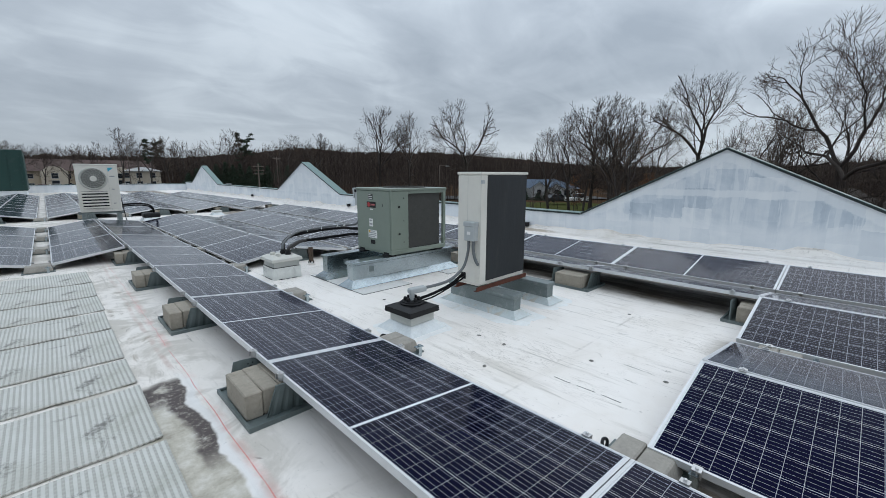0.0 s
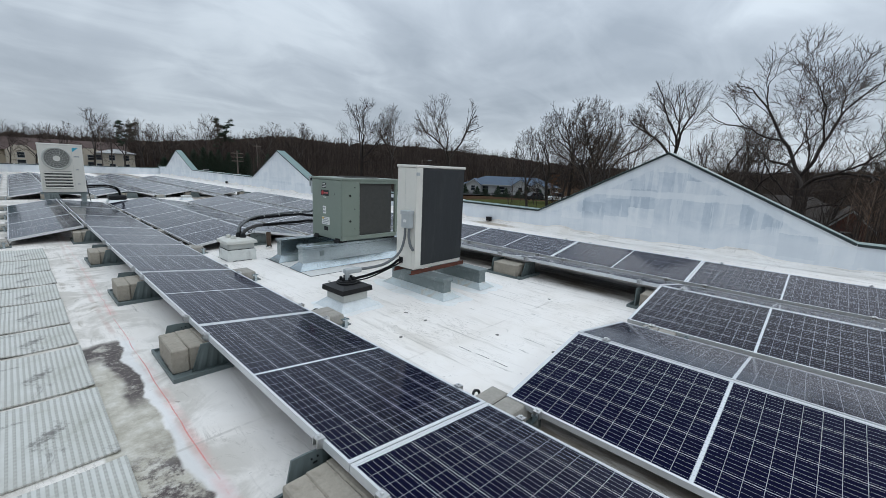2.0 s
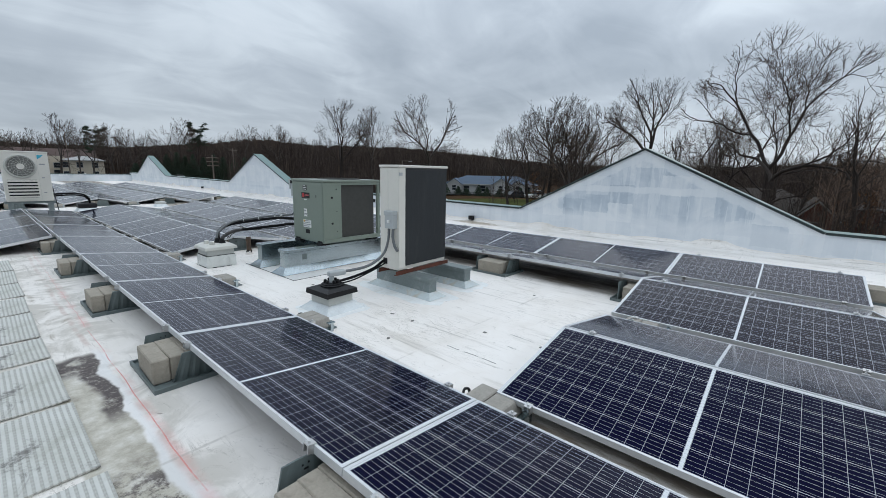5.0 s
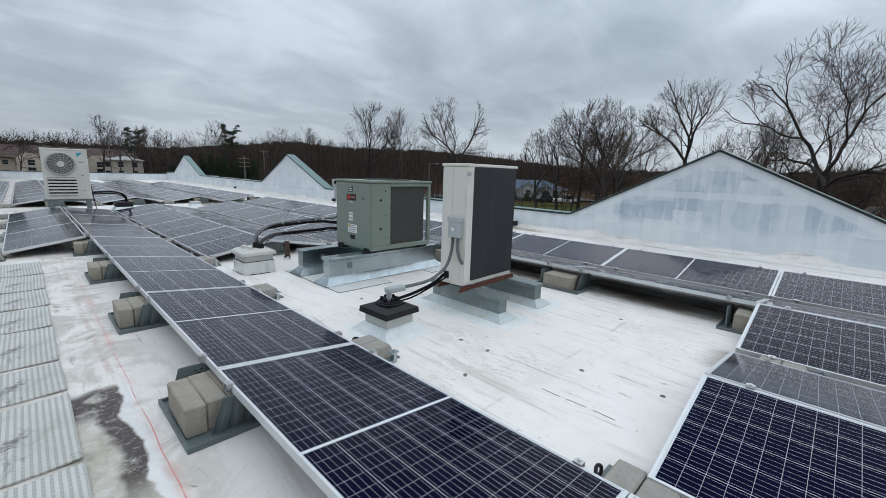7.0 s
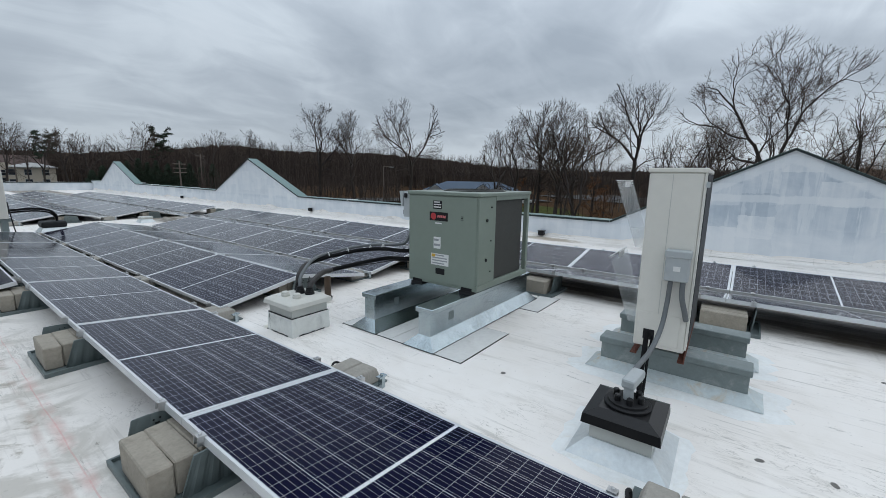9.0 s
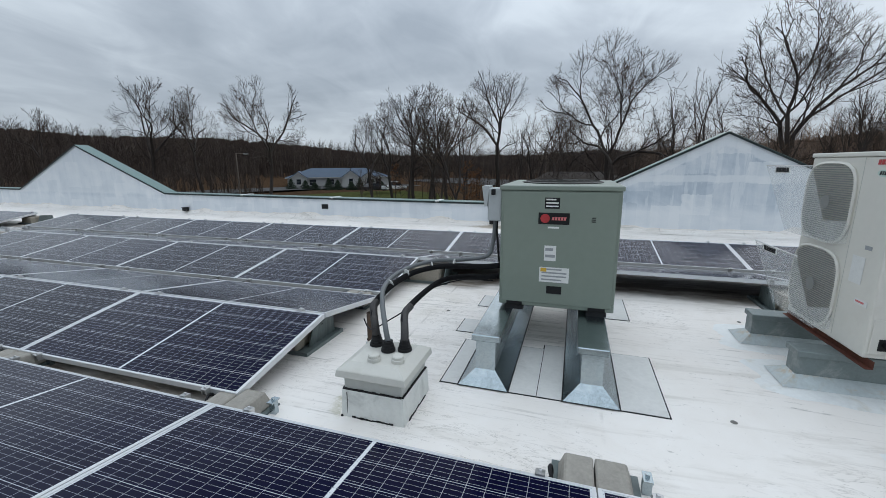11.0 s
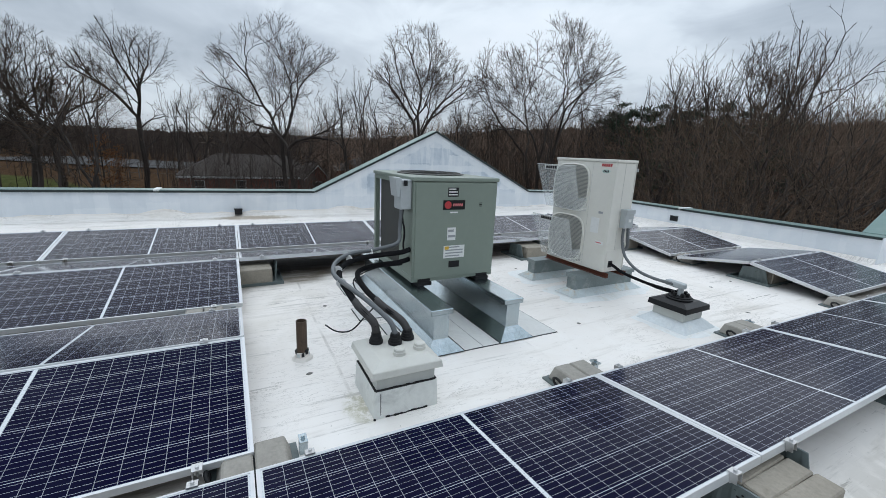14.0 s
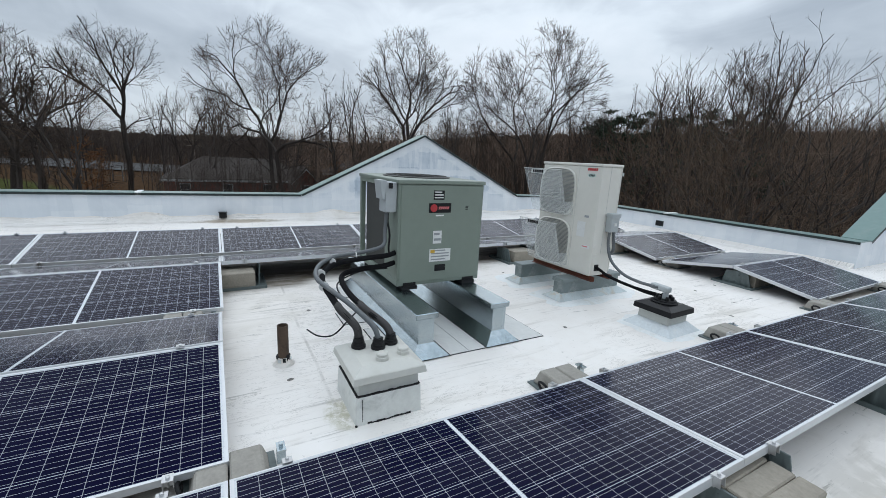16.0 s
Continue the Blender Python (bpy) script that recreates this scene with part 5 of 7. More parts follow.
part("tape_wrap", tube(bmesh.new(), [(2.72, 5.993, 0.553), (2.66, 5.985, 0.537), (bx0 + 0.012, by0 + 0.015, 0.47), (bx0, by0, 0.405)], 0.025, 12, 5), M_TAPE, lines, smooth=True)
part("tape_wrap", tube(bmesh.new(), [(2.86, 5.808, 0.492), (2.74, 5.798, 0.486), (bx2 + 0.05, by2 + 0.02, 0.44), (bx2, by2, 0.39)], 0.025, 12, 5), M_TAPE, lines, smooth=True)
part("thin_cable", tube(bmesh.new(), [(3.52, 5.36, 0.53), (3.54, 5.60, 0.515), (3.45, 5.80, 0.47), (3.2, 5.86, 0.465), (2.95, 5.85, 0.47)], 0.006, 6, 6), M_BLACK, lines, smooth=True)
part("loose_wire", tube(bmesh.new(), [(2.80, 5.84, 0.47), (2.76, 5.92, 0.42), (2.72, 6.02, 0.36), (2.78, 6.10, 0.34), (2.84, 6.16, 0.37)], 0.005, 6, 6), M_BLACK, lines, smooth=True)
for q, rz in (((3.45, 5.66, 0.672), 85), ((3.43, 5.85, 0.64), 120), ((3.22, 5.99, 0.62), 160), ((2.98, 6.02, 0.60), 175)):
    part("cable_tie", lathe(bmesh.new(), [(0.034, -0.003), (0.034, 0.003)], (0, 0, 0), 14, "x"), M_WHITE, lines, m=pose(*q, 0, 0, rz))

# vent pipe stub
vp = thing("vent_pipe", pose(3.15, 6.27, 0), "short rusty brown vent pipe standing on the roof", "vent pipe")
part("pipe", lathe(bmesh.new(), [(0.037, 0.03), (0.037, 0.292), (0.032, 0.292), (0.031, 0.10)], (0, 0, 0), 18), M_PIPE, vp, smooth=False)
part("pipe_flashing", lathe(bmesh.new(), [(0.075, 0.001), (0.05, 0.02), (0.042, 0.055), (0.038, 0.056)], (0, 0, 0), 18), M_ROOF, vp)
for k in range(9):
    a = k * 0.7 + 0.3
    part("torn_flake", soften(box(bmesh.new(), -0.010 - 0.006 * (k % 2), -0.003, 0.0, 0.010, 0.004, 0.035 + 0.012 * (k % 3)), 0.0015, 1), M_BLACK if k % 3 else M_FLASH, vp, m=pose(0.043 * math.cos(a), 0.043 * math.sin(a), 0.012 + 0.006 * (k % 2), 14 - 9 * (k % 3), 8 * (k % 2), math.degrees(a) + 90))


def split_unit():
    """Tall cream outdoor unit: two fans to the north, black coil to the south, on steel rails."""
    t = thing("outdoor_unit", pose(3.345, 2.735, 0.29, 0, 0, 2.0), "cream twin-fan outdoor unit with clear air deflectors", "air conditioner")
    Lx, Ly, H = 0.865, 0.325, 1.225
    part("casing", B(0, 0.012, 0.0, Lx, Ly, H - 0.03, bevel=0.012, seg=2), M_CREAM, t)
    part("lid", B(-0.008, -0.006, H - 0.0295, Lx + 0.008, Ly + 0.008, H, bevel=0.007, seg=2), M_CREAM, t)
    part("coil", B(0.10, -0.004, 0.05, Lx - 0.02, 0.0115, H - 0.035), M_COIL, t, "black finned coil on the back")
    bm = bmesh.new()
    box(bm, 0.0, 0.0, 0.03, 0.099, 0.0118, H - 0.0301)
    part("back_cover", bm, M_CREAM, t)
    part("seam_groove", B(-0.0015, Ly * 0.56, 0.16, 0.0, Ly * 0.56 + 0.004, H - 0.04), M_CREAM_GREY, t)
    part("lower_cover", B(-0.006, 0.05, 0.03, -0.0005, Ly - 0.02, 0.25, bevel=0.003, seg=1), M_CREAM, t)
    part("handle_recess", B(-0.002, 0.05, 0.62, 0.0, 0.11, 0.65), M_CREAM_GREY, t)
    part("handle_recess", B(-0.002, Ly - 0.1, 0.22, 0.0, Ly - 0.03, 0.245), M_GREYBAR, t)
    part("clip", B(-0.01, -0.02, H - 0.12, 0.03, 0.0, H - 0.085), M_BOXGREY, t)
    CX = 0.60

    def squared(bm):
        """Pulls a round ring about the fan's middle out into a rounded square."""
        for v in bm.verts:
            u, w = v.co.x - CX, v.co.z - z
            r = math.hypot(u, w)
            if r > 1e-6:
                k = r / (abs(u) ** 3.6 + abs(w) ** 3.6) ** (1 / 3.6)
                v.co.x, v.co.z = CX + u * k, z + w * k
        return bm

    for z in (0.30, 0.89):
        bm = lathe(bmesh.new(), [(0.272, Ly - 0.002), (0.278, Ly + 0.012), (0.265, Ly + 0.02), (0.256, Ly + 0.004)], (CX, 0, z), 48, "y")
        part("fan_shroud", squared(bm), M_CREAM, t)
        part("fan_recess", squared(lathe(bmesh.new(), [(0.255, Ly + 0.001), (0.254, Ly + 0.003)], (CX, 0, z), 48, "y")), M_FAN_DARK, t)
        bm = bmesh.new()
        for k in range(-17, 18):
            dz = k * 0.0148
            wx = max(0.0, 0.255 ** 3.6 - abs(dz) ** 3.6) ** (1 / 3.6)
            if wx > 0.03:
                box(bm, CX - wx, Ly + 0.012, z + dz - 0.0030, CX + wx, Ly + 0.018, z + dz + 0.0030)
        part("fan_grille", bm, M_GRILLE, t)
        part("fan_hub", lathe(bmesh.new(), [(0.05, Ly + 0.0185), (0.045, Ly + 0.0195)], (CX, 0, z), 18, "y"), M_GRILLE, t)
        # clear deflector leaning out from the foot of each fan
        d = part("air_deflector", bmesh_panel((0.34, Ly + 0.10, z - 0.25), (0.88, Ly + 0.10, z - 0.25), (0.92, Ly + 0.27, z + 0.25), (0.32, Ly + 0.27, z + 0.25), 0.005), M_ACRYLIC, t, "clear acrylic air deflector")
        part("deflector_cheek", bmesh_panel((0.33, Ly + 0.001, z - 0.10), (0.333, Ly + 0.001, z - 0.25), (0.333, Ly + 0.10, z - 0.25), (0.328, Ly + 0.15, z - 0.10), 0.004), M_ACRYLIC, t, "clear acrylic side cheek")
        part("print_plate", B(0.585, Ly + 0.2575, z + 0.196, 0.795, Ly + 0.2605, z + 0.244), M_WHITE, d)
        blocks(d, "print_bar", 5, 0.18, 0.032, 0.0035, M_BLACK, pose(0.69, Ly + 0.2645, z + 0.204), 0.1)
        part("deflector_edge", B(0.30, Ly + 0.264, z + 0.247, 0.92, Ly + 0.271, z + 0.253), M_WHITE, d)
    # printing
    north_face = lambda x, z: pose(x, Ly + 0.001, z, 0, 0, 180)
    blocks(t, "brand_bar", 5, 0.14, 0.030, 0.002, M_RED, north_face(0.125, 1.147), 0.15)
    part("model_oval", lathe(bmesh.new(), [(0.055, -0.0012), (0.056, 0.0)], (0, 0, 0), 24, "y"), M_OVAL, t, "pale green oval behind the model mark", m=north_face(0.13, 1.098) @ Matrix.Diagonal((1, 1, 0.38, 1)))
    blocks(t, "model_bar", 4, 0.075, 0.024, 0.0018, M_BLACK, north_face(0.13, 1.086), 0.25)
    label_bars(t, "data_plate", north_face(0.19, 0.42), 0.11, 0.17, 0)
    label_bars(t, "caution_label", north_face(0.10, 0.30), 0.11, 0.035, 1, M_WHITE, M_PINK)
    part("panel_seam", B(0.305, Ly - 0.0005, 0.03, 0.308, Ly + 0.0012, H - 0.035), M_CREAM_GREY, t)
    part("handle_recess", B(0.10, Ly - 0.0005, 0.64, 0.16, Ly + 0.0015, 0.665), M_GREYBAR, t)
    # isolator on the west side
    iso = part("isolator", B(-0.075, 0.03, 0.50, -0.0008, 0.17, 0.70, bevel=0.008, seg=1), M_BOXGREY, t, "pale grey electrical isolator")
    part("isolator_lid", B(-0.085, 0.025, 0.655, -0.001, 0.175, 0.705, bevel=0.006, seg=1), M_BOXGREY, iso)
    part("switch_lever", B(-0.083, 0.08, 0.57, -0.0752, 0.12, 0.60), M_WHITE, iso)
    part("flexible_conduit", tube(bmesh.new(), [(-0.04, 0.13, 0.50), (-0.05, 0.135, 0.35), (-0.12, 0.145, 0.20), (-0.30, 0.17, 0.10), (-0.52, 0.20, 0.075), (-0.735, 0.215, 0.085)], 0.0155, 10, 8), M_CONDUIT, t, "grey flexible electrical conduit", True)
    part("flexible_conduit", tube(bmesh.new(), [(-0.04, 0.06, 0.50), (-0.05, 0.055, 0.40), (-0.045, 0.03, 0.30), (-0.01, 0.02, 0.24)], 0.017, 10, 8), M_CONDUIT, t, "grey flexible electrical conduit", True)
    part("pipe_exit", B(-0.010, 0.195, 0.055, 0.0, 0.265, 0.13, bevel=0.004, seg=1), M_BLACK, t)
    part("insulated_pipe", tube(bmesh.new(), [(0.0, 0.235, 0.10), (-0.06, 0.235, 0.085), (-0.2, 0.22, 0.035), (-0.5, 0.19, 0.0), (-0.78, 0.15, 0.0)], [0.016, 0.016, 0.016, 0.015, 0.014], 10, 8), M_FOAM, t, smooth=True)
    part("insulated_pipe", tube(bmesh.new(), [(0.0, 0.205, 0.08), (-0.08, 0.20, 0.06), (-0.25, 0.19, 0.02), (-0.55, 0.16, -0.025), (-0.78, 0.14, -0.02)], 0.008, 8, 8), M_FOAM, t, smooth=True)
    # rusty angle irons under the feet
    for y in (0.0, Ly - 0.035):
        bm = bmesh.new()
        box(bm, -0.05, y, -0.045, Lx + 0.05, y + 0.005, 0.0)
        box(bm, -0.05, y, -0.05, Lx + 0.05, y + 0.04, -0.045)
        part("angle_iron", bm, M_RUST, t, "rusted steel angle iron")
    return t


def bmesh_panel(a, b, c, d, t):
    """A thin plate with the corners a, b, c, d."""
    bm = bmesh.new()
    P = [Vector(v) for v in (a, b, c, d)]
    nrm = (P[1] - P[0]).cross(P[3] - P[0]).normalized() * t
    lo, hi = [bm.verts.new(v) for v in P], [bm.verts.new(v + nrm) for v in P]
    bm.faces.new(lo[::-1])
    bm.faces.new(hi)
    for i in range(4):
        bm.faces.new((lo[i], lo[(i + 1) % 4], hi[(i + 1) % 4], hi[i]))
    return bm


split_unit()
c2 = curb(1.07, 0.12, 0.17, 0.30, 0.235)
for ch in c2.children:
    if ch.name.startswith("flashing_skirt"):
        ch.data.materials[0] = M_FLASH_RUST
c2["label"] = "dull galvanised equipment rail with silver flashing skirt"
for ch in c2.children:
    if ch.name.startswith(("rail_body", "rail_cap")):
        ch.data.materials[0] = M_GALV_DULL
c2.matrix_basis = pose(3.54, 2.84, 0.008, 0, 0, 90)
copy_thing(c2, pose(4.22, 2.86, 0.008, 0, 0, 90))


def black_cap_curb():
    t = thing("conduit_curb", pose(2.535, 2.905, 0, 0, 0, 2), "flashed pipe curb with a black rubber cap and conduit elbow", "pipe curb")
    part("flashing_skirt", frustum(bmesh.new(), (-0.245, -0.245, 0.245, 0.245), 0.010, (-0.158, -0.158, 0.158, 0.158), 0.085), M_FLASH, t)
    part("flashing_flange", soften(frustum(bmesh.new(), (-0.272, -0.268, 0.268, 0.275), 0.001, (-0.248, -0.248, 0.248, 0.248), 0.0098), 0.002, 1), M_COATING, t)
    part("curb_body", B(-0.15, -0.15, 0.0855, 0.15, 0.15, 0.19), M_LID_SHEET, t)
    bm = frustum(bmesh.new(), (-0.19, -0.19, 0.19, 0.19), 0.175, (-0.185, -0.185, 0.185, 0.185), 0.225)
    frustum(bm, (-0.184, -0.184, 0.184, 0.184), 0.2251, (-0.12, -0.12, 0.12, 0.12), 0.25)
    part("rubber_cap", bm, M_BLACK_GLOSS, t, "black moulded rubber cap")
    part("round_plate", lathe(bmesh.new(), [(0.115, 0.25), (0.118, 0.262), (0.11, 0.268), (0.10, 0.268), (0.10, 0.278), (0.06, 0.282)], (0, 0, 0), 24), M_BLACK, t)
    for i in range(6):
        a = i * 1.047 + 0.3
        part("nozzle", lathe(bmesh.new(), [(0.017, 0.28), (0.017, 0.31), (0.012, 0.316)], (0.065 * math.cos(a), 0.065 * math.sin(a), 0), 10), M_BLACK_GLOSS, t)
    part("elbow_riser", lathe(bmesh.new(), [(0.026, 0.28), (0.026, 0.35)], (0, 0, 0), 14), M_BOXGREY, t)
    part("conduit_elbow", B(-0.035, -0.035, 0.345, 0.16, 0.035, 0.40, bevel=0.014, seg=2), M_BOXGREY, t, "grey conduit elbow fitting", m=pose(0, 0, 0, 0, 0, -7))
    return t


black_cap_curb()


def coating_patch(x, y, hx, hy, seed, label):
    """Brushed-on white coating with a wavering rim round a curb's foot, thicker at the curb."""
    bm = bmesh.new()
    rings = []
    n = 56
    for k, h in ((1.0, 0.0006), (0.86, 0.005), (0.62, 0.009)):
        ring = []
        for i in range(n):
            a = 2 * math.pi * i / n
            u, v = math.cos(a), math.sin(a)
            q = 1 / (abs(u) ** 6 + abs(v) ** 6) ** (1 / 6)
            w = 1 + (0.16 * noise.noise((u * 2.4 + seed, v * 2.4, 0)) + 0.07 * noise.noise((u * 9 + seed, v * 9, 1))) * (k - 0.5) * 2
            ring.append(bm.verts.new((x + u * q * hx * k * w, y + v * q * hy * k * w, h + 0.0015 * noise.noise((u * 7, v * 7, seed)) * (k < 0.95))))
        rings.append(ring)
    for a_, b_ in zip(rings, rings[1:]):
        for i in range(n):
            bm.faces.new((a_[i], a_[(i + 1) % n], b_[(i + 1) % n], b_[i]))
    bm.faces.new(rings[-1])
    bmesh.ops.recalc_face_normals(bm, faces=bm.faces)
    solid("coating_patch", bm, M_COATING, label, "roof coating", group="coating patches", smooth=True)


coating_patch(2.535, 2.905, 0.31, 0.31, 3.1, "brushed white roof coating round the capped pipe curb")
coating_patch(3.54, 2.84, 0.30, 0.68, 8.2, "rust-stained white roof coating round an equipment rail")
coating_patch(4.24, 2.86, 0.30, 0.66, 5.7, "rust-stained white roof coating round an equipment rail")
fc = thing("thin_black_cable", pose(0, 0, 0), "thin black cable lying on the roof by the unit", "cable")
part("cable", tube(bmesh.new(), [(3.46, 3.05, 0.22), (3.53, 2.95, 0.14), (3.575, 2.80, 0.10), (3.60, 2.60, 0.085), (3.615, 2.46, 0.085)], 0.005, 6, 6), M_BLACK, fc, smooth=True)


def far_unit():
    """Tall cream outdoor unit with one fan above a louvred grille, on steel rails."""
    t = thing("tall_outdoor_unit", pose(0.74, 15.05, 0.0), "tall cream outdoor unit with one fan and louvres", "air conditioner")
    Lx, Ly, H, z0 = 0.92, 0.34, 1.33, 0.42
    part("casing", B(0, 0, z0, Lx, Ly, z0 + H, bevel=0.015), M_CREAM, t)
    part("lid", B(-0.01, -0.01, z0 + H - 0.04, Lx + 0.01, Ly + 0.01, z0 + H + 0.004, bevel=0.01, seg=1), M_CREAM, t)
    cx, cz, r = 0.36, z0 + 0.93, 0.285
    part("fan_shroud", lathe(bmesh.new(), [(r + 0.03, 0.0), (r + 0.03, -0.02), (r, -0.03), (r - 0.02, -0.004)], (cx, 0, cz), 36, "y"), M_CREAM_GREY, t)
    part("fan_recess", lathe(bmesh.new(), [(r - 0.02, -0.002), (r - 0.02, -0.005)], (cx, 0, cz), 36, "y"), M_FAN_GREY, t)
    bm = bmesh.new()
    for k in range(16):
        a = 2 * math.pi * k / 16
        pts = [(cx + q * math.cos(a + q * 1.9), -0.022, cz + q * math.sin(a + q * 1.9)) for q in (0.07, 0.13, 0.19, 0.24, 0.275)]
        tube(bm, pts, 0.006, 4, 2)
    for q in (0.12, 0.17, 0.22, 0.26):
        tube(bm, [(cx + q * math.cos(a), -0.022, cz + q * math.sin(a)) for a in [2 * math.pi * i / 24 for i in range(25)]], 0.004, 4, 1)
    part("fan_grille", bm, M_CREAM_GREY, t)
    part("fan_hub", lathe(bmesh.new(), [(0.078, -0.018), (0.073, -0.03)], (cx, 0, cz), 20, "y"), M_CREAM, t)
    part("louvre_recess", B(0.07, -0.004, z0 + 0.10, 0.64, 0.0, z0 + 0.58), M_BLACK, t)
    for k in range(6):
        part("louvre", B(0.065, -0.035, 0, 0.645, -0.006, 0.046, bevel=0.004, seg=1), M_CREAM, t, m=pose(0, 0, z0 + 0.105 + k * 0.084))
    part("brand_patch", prism(bmesh.new(), [(0.70, z0 + 1.12), (0.83, z0 + 1.24), (0.70, z0 + 1.24)], "y", -0.004, -0.001), M_CYAN, t, "cyan triangular brand mark")
    part("brand_bar", B(0.72, -0.004, z0 + 0.98, 0.84, -0.001, z0 + 1.01), M_GREYBAR, t)
    part("handle_recess", B(0.74, -0.003, z0 + 0.62, 0.80, 0.0, z0 + 0.645), M_GREYBAR, t)
    part("handle_recess", B(0.74, -0.003, z0 + 0.22, 0.80, 0.0, z0 + 0.245), M_GREYBAR, t)
    part("panel_seam", B(0.685, -0.002, z0 + 0.04, 0.689, 0.0, z0 + H - 0.05), M_CREAM_GREY, t)
    for y in (0.03, Ly - 0.09):
        part("mounting_beam", B(-0.05, y, z0 - 0.06, Lx + 0.05, y + 0.06, z0 - 0.001), M_GALV_DULL, t)
    for x in (0.02, Lx - 0.12):
        part("mounting_leg", B(x, 0.02, 0.0, x + 0.10, Ly - 0.02, z0 - 0.061), M_GALV_DULL, t)
    for dz, r_, dy in ((0.16, 0.024, 0.0), (0.11, 0.018, 0.05)):
        part("insulated_pipe", tube(bmesh.new(), [(Lx - 0.02, 0.12 + dy, z0 + dz), (Lx + 0.10, 0.10 + dy, z0 + dz + 0.02), (Lx + 0.42, 0.12 + dy, z0 + dz + 0.03), (Lx + 0.66, 0.20 + dy, z0 + dz - 0.02), (Lx + 0.78, 0.28 + dy, z0 + dz - 0.14), (Lx + 0.80, 0.34, 0.29)], r_, 10, 8), M_FOAM, t, smooth=True)
    part("conduit", tube(bmesh.new(), [(Lx + 0.01, 0.05, z0 + 0.36), (Lx + 0.03, 0.03, z0 + 0.10), (Lx + 0.06, 0.02, 0.18), (Lx + 0.10, 0.02, 0.012)], 0.011, 8, 6), M_BLACK, t, smooth=True)
    return t


far_unit()
jb = thing("pipe_hood", pose(2.38, 15.42, 0), "black rubber pipe hood on a low white curb", "pipe curb")
part("curb_body", frustum(bmesh.new(), (-0.3, -0.3, 0.3, 0.3), 0.001, (-0.2, -0.2, 0.2, 0.2), 0.16), M_FLASH, jb)
part("rubber_hood", B(-0.22, -0.22, 0.16, 0.22, 0.22, 0.30, bevel=0.04), M_BLACK, jb)
for x, y in ((4.6, 16.7), (2.65, 16.85)):
    v = thing("roof_vent", pose(x, y, 0), "low white square roof vent on the membrane", "roof vent", "roof vents")
    part("vent_curb", frustum(bmesh.new(), (-0.20, -0.20, 0.20, 0.20), 0.001, (-0.13, -0.13, 0.13, 0.13), 0.10), M_FLASH, v)
    part("vent_hood", B(-0.15, -0.15, 0.10, 0.15, 0.15, 0.17, bevel=0.02), M_LID_SHEET, v)


# ---- the ground and the surroundings ----
def ground_z(x, y):
    z = GROUND_Z
    if y > 25:
        z += 0.032 * min(y - 25, 60)
    if y < -5 and x > 0:
        z += 0.02 * min(-5 - y, 60)
    dx, dy = x - 74, y - 34
    z += 0.9 * math.exp(-(dx * dx + dy * dy) / 150.0)
    return z


bm = bmesh.new()
axis = [-1500, -700, -350, -200] + [-140 + 8 * i for i in range(44)] + [240, 330, 500, 800, 1500]
gv = [[bm.verts.new((x, y, ground_z(x, y) + 0.15 * noise.noise((x * 0.07, y * 0.07, 0)))) for y in axis] for x in axis]
for i in range(len(axis) - 1):
    for j in range(len(axis) - 1):
        bm.faces.new((gv[i][j], gv[i + 1][j], gv[i + 1][j + 1], gv[i][j + 1]))
solid("ground", bm, M_GROUND, "winter ground of leaf litter and patchy lawn", "ground", "structure", smooth=True)


def polar(az, d):
    a = radians(az)
    return 0.3 + d * math.sin(a), 2.0 + d * math.cos(a)


def strip(name, pts, width, lift, material, label, category):
    bm = bmesh.new()
    prev = None
    for i, p in enumerate(pts):
        a, b = Vector(pts[max(0, i - 1)]), Vector(pts[min(len(pts) - 1, i + 1)])
        d = (b - a).normalized()
        s = Vector((-d.y, d.x)) * width / 2
        row = []
        for k in range(5):
            q = Vector(p) + s * (k / 2 - 1)
            row.append(bm.verts.new((q.x, q.y, ground_z(q.x, q.y) + lift)))
        if prev:
            for k in range(4):
                bm.faces.new((prev[k], prev[k + 1], row[k + 1], row[k]))
        prev = row
    return solid(name, bm, material, label, category, "structure", smooth=True)


strip("road", [(30, 74), (45, 71), (60, 67), (75, 61), (90, 53), (102, 46)], 8, 0.35, M_ASPHALT, "grey worn asphalt road behind the lawn", "road")
strip("parking_lot", [(-60, 148), (-30, 148), (0, 148), (30, 147), (60, 144)], 26, 0.5, M_ASPHALT, "dark asphalt parking lot", "parking lot")
strip("parking_lot", [polar(70.5, 150), polar(75.0, 143), polar(80.0, 138), polar(84.0, 136)], 40, 0.3, M_ASPHALT, "grey asphalt lot behind a fence and trees", "parking lot")


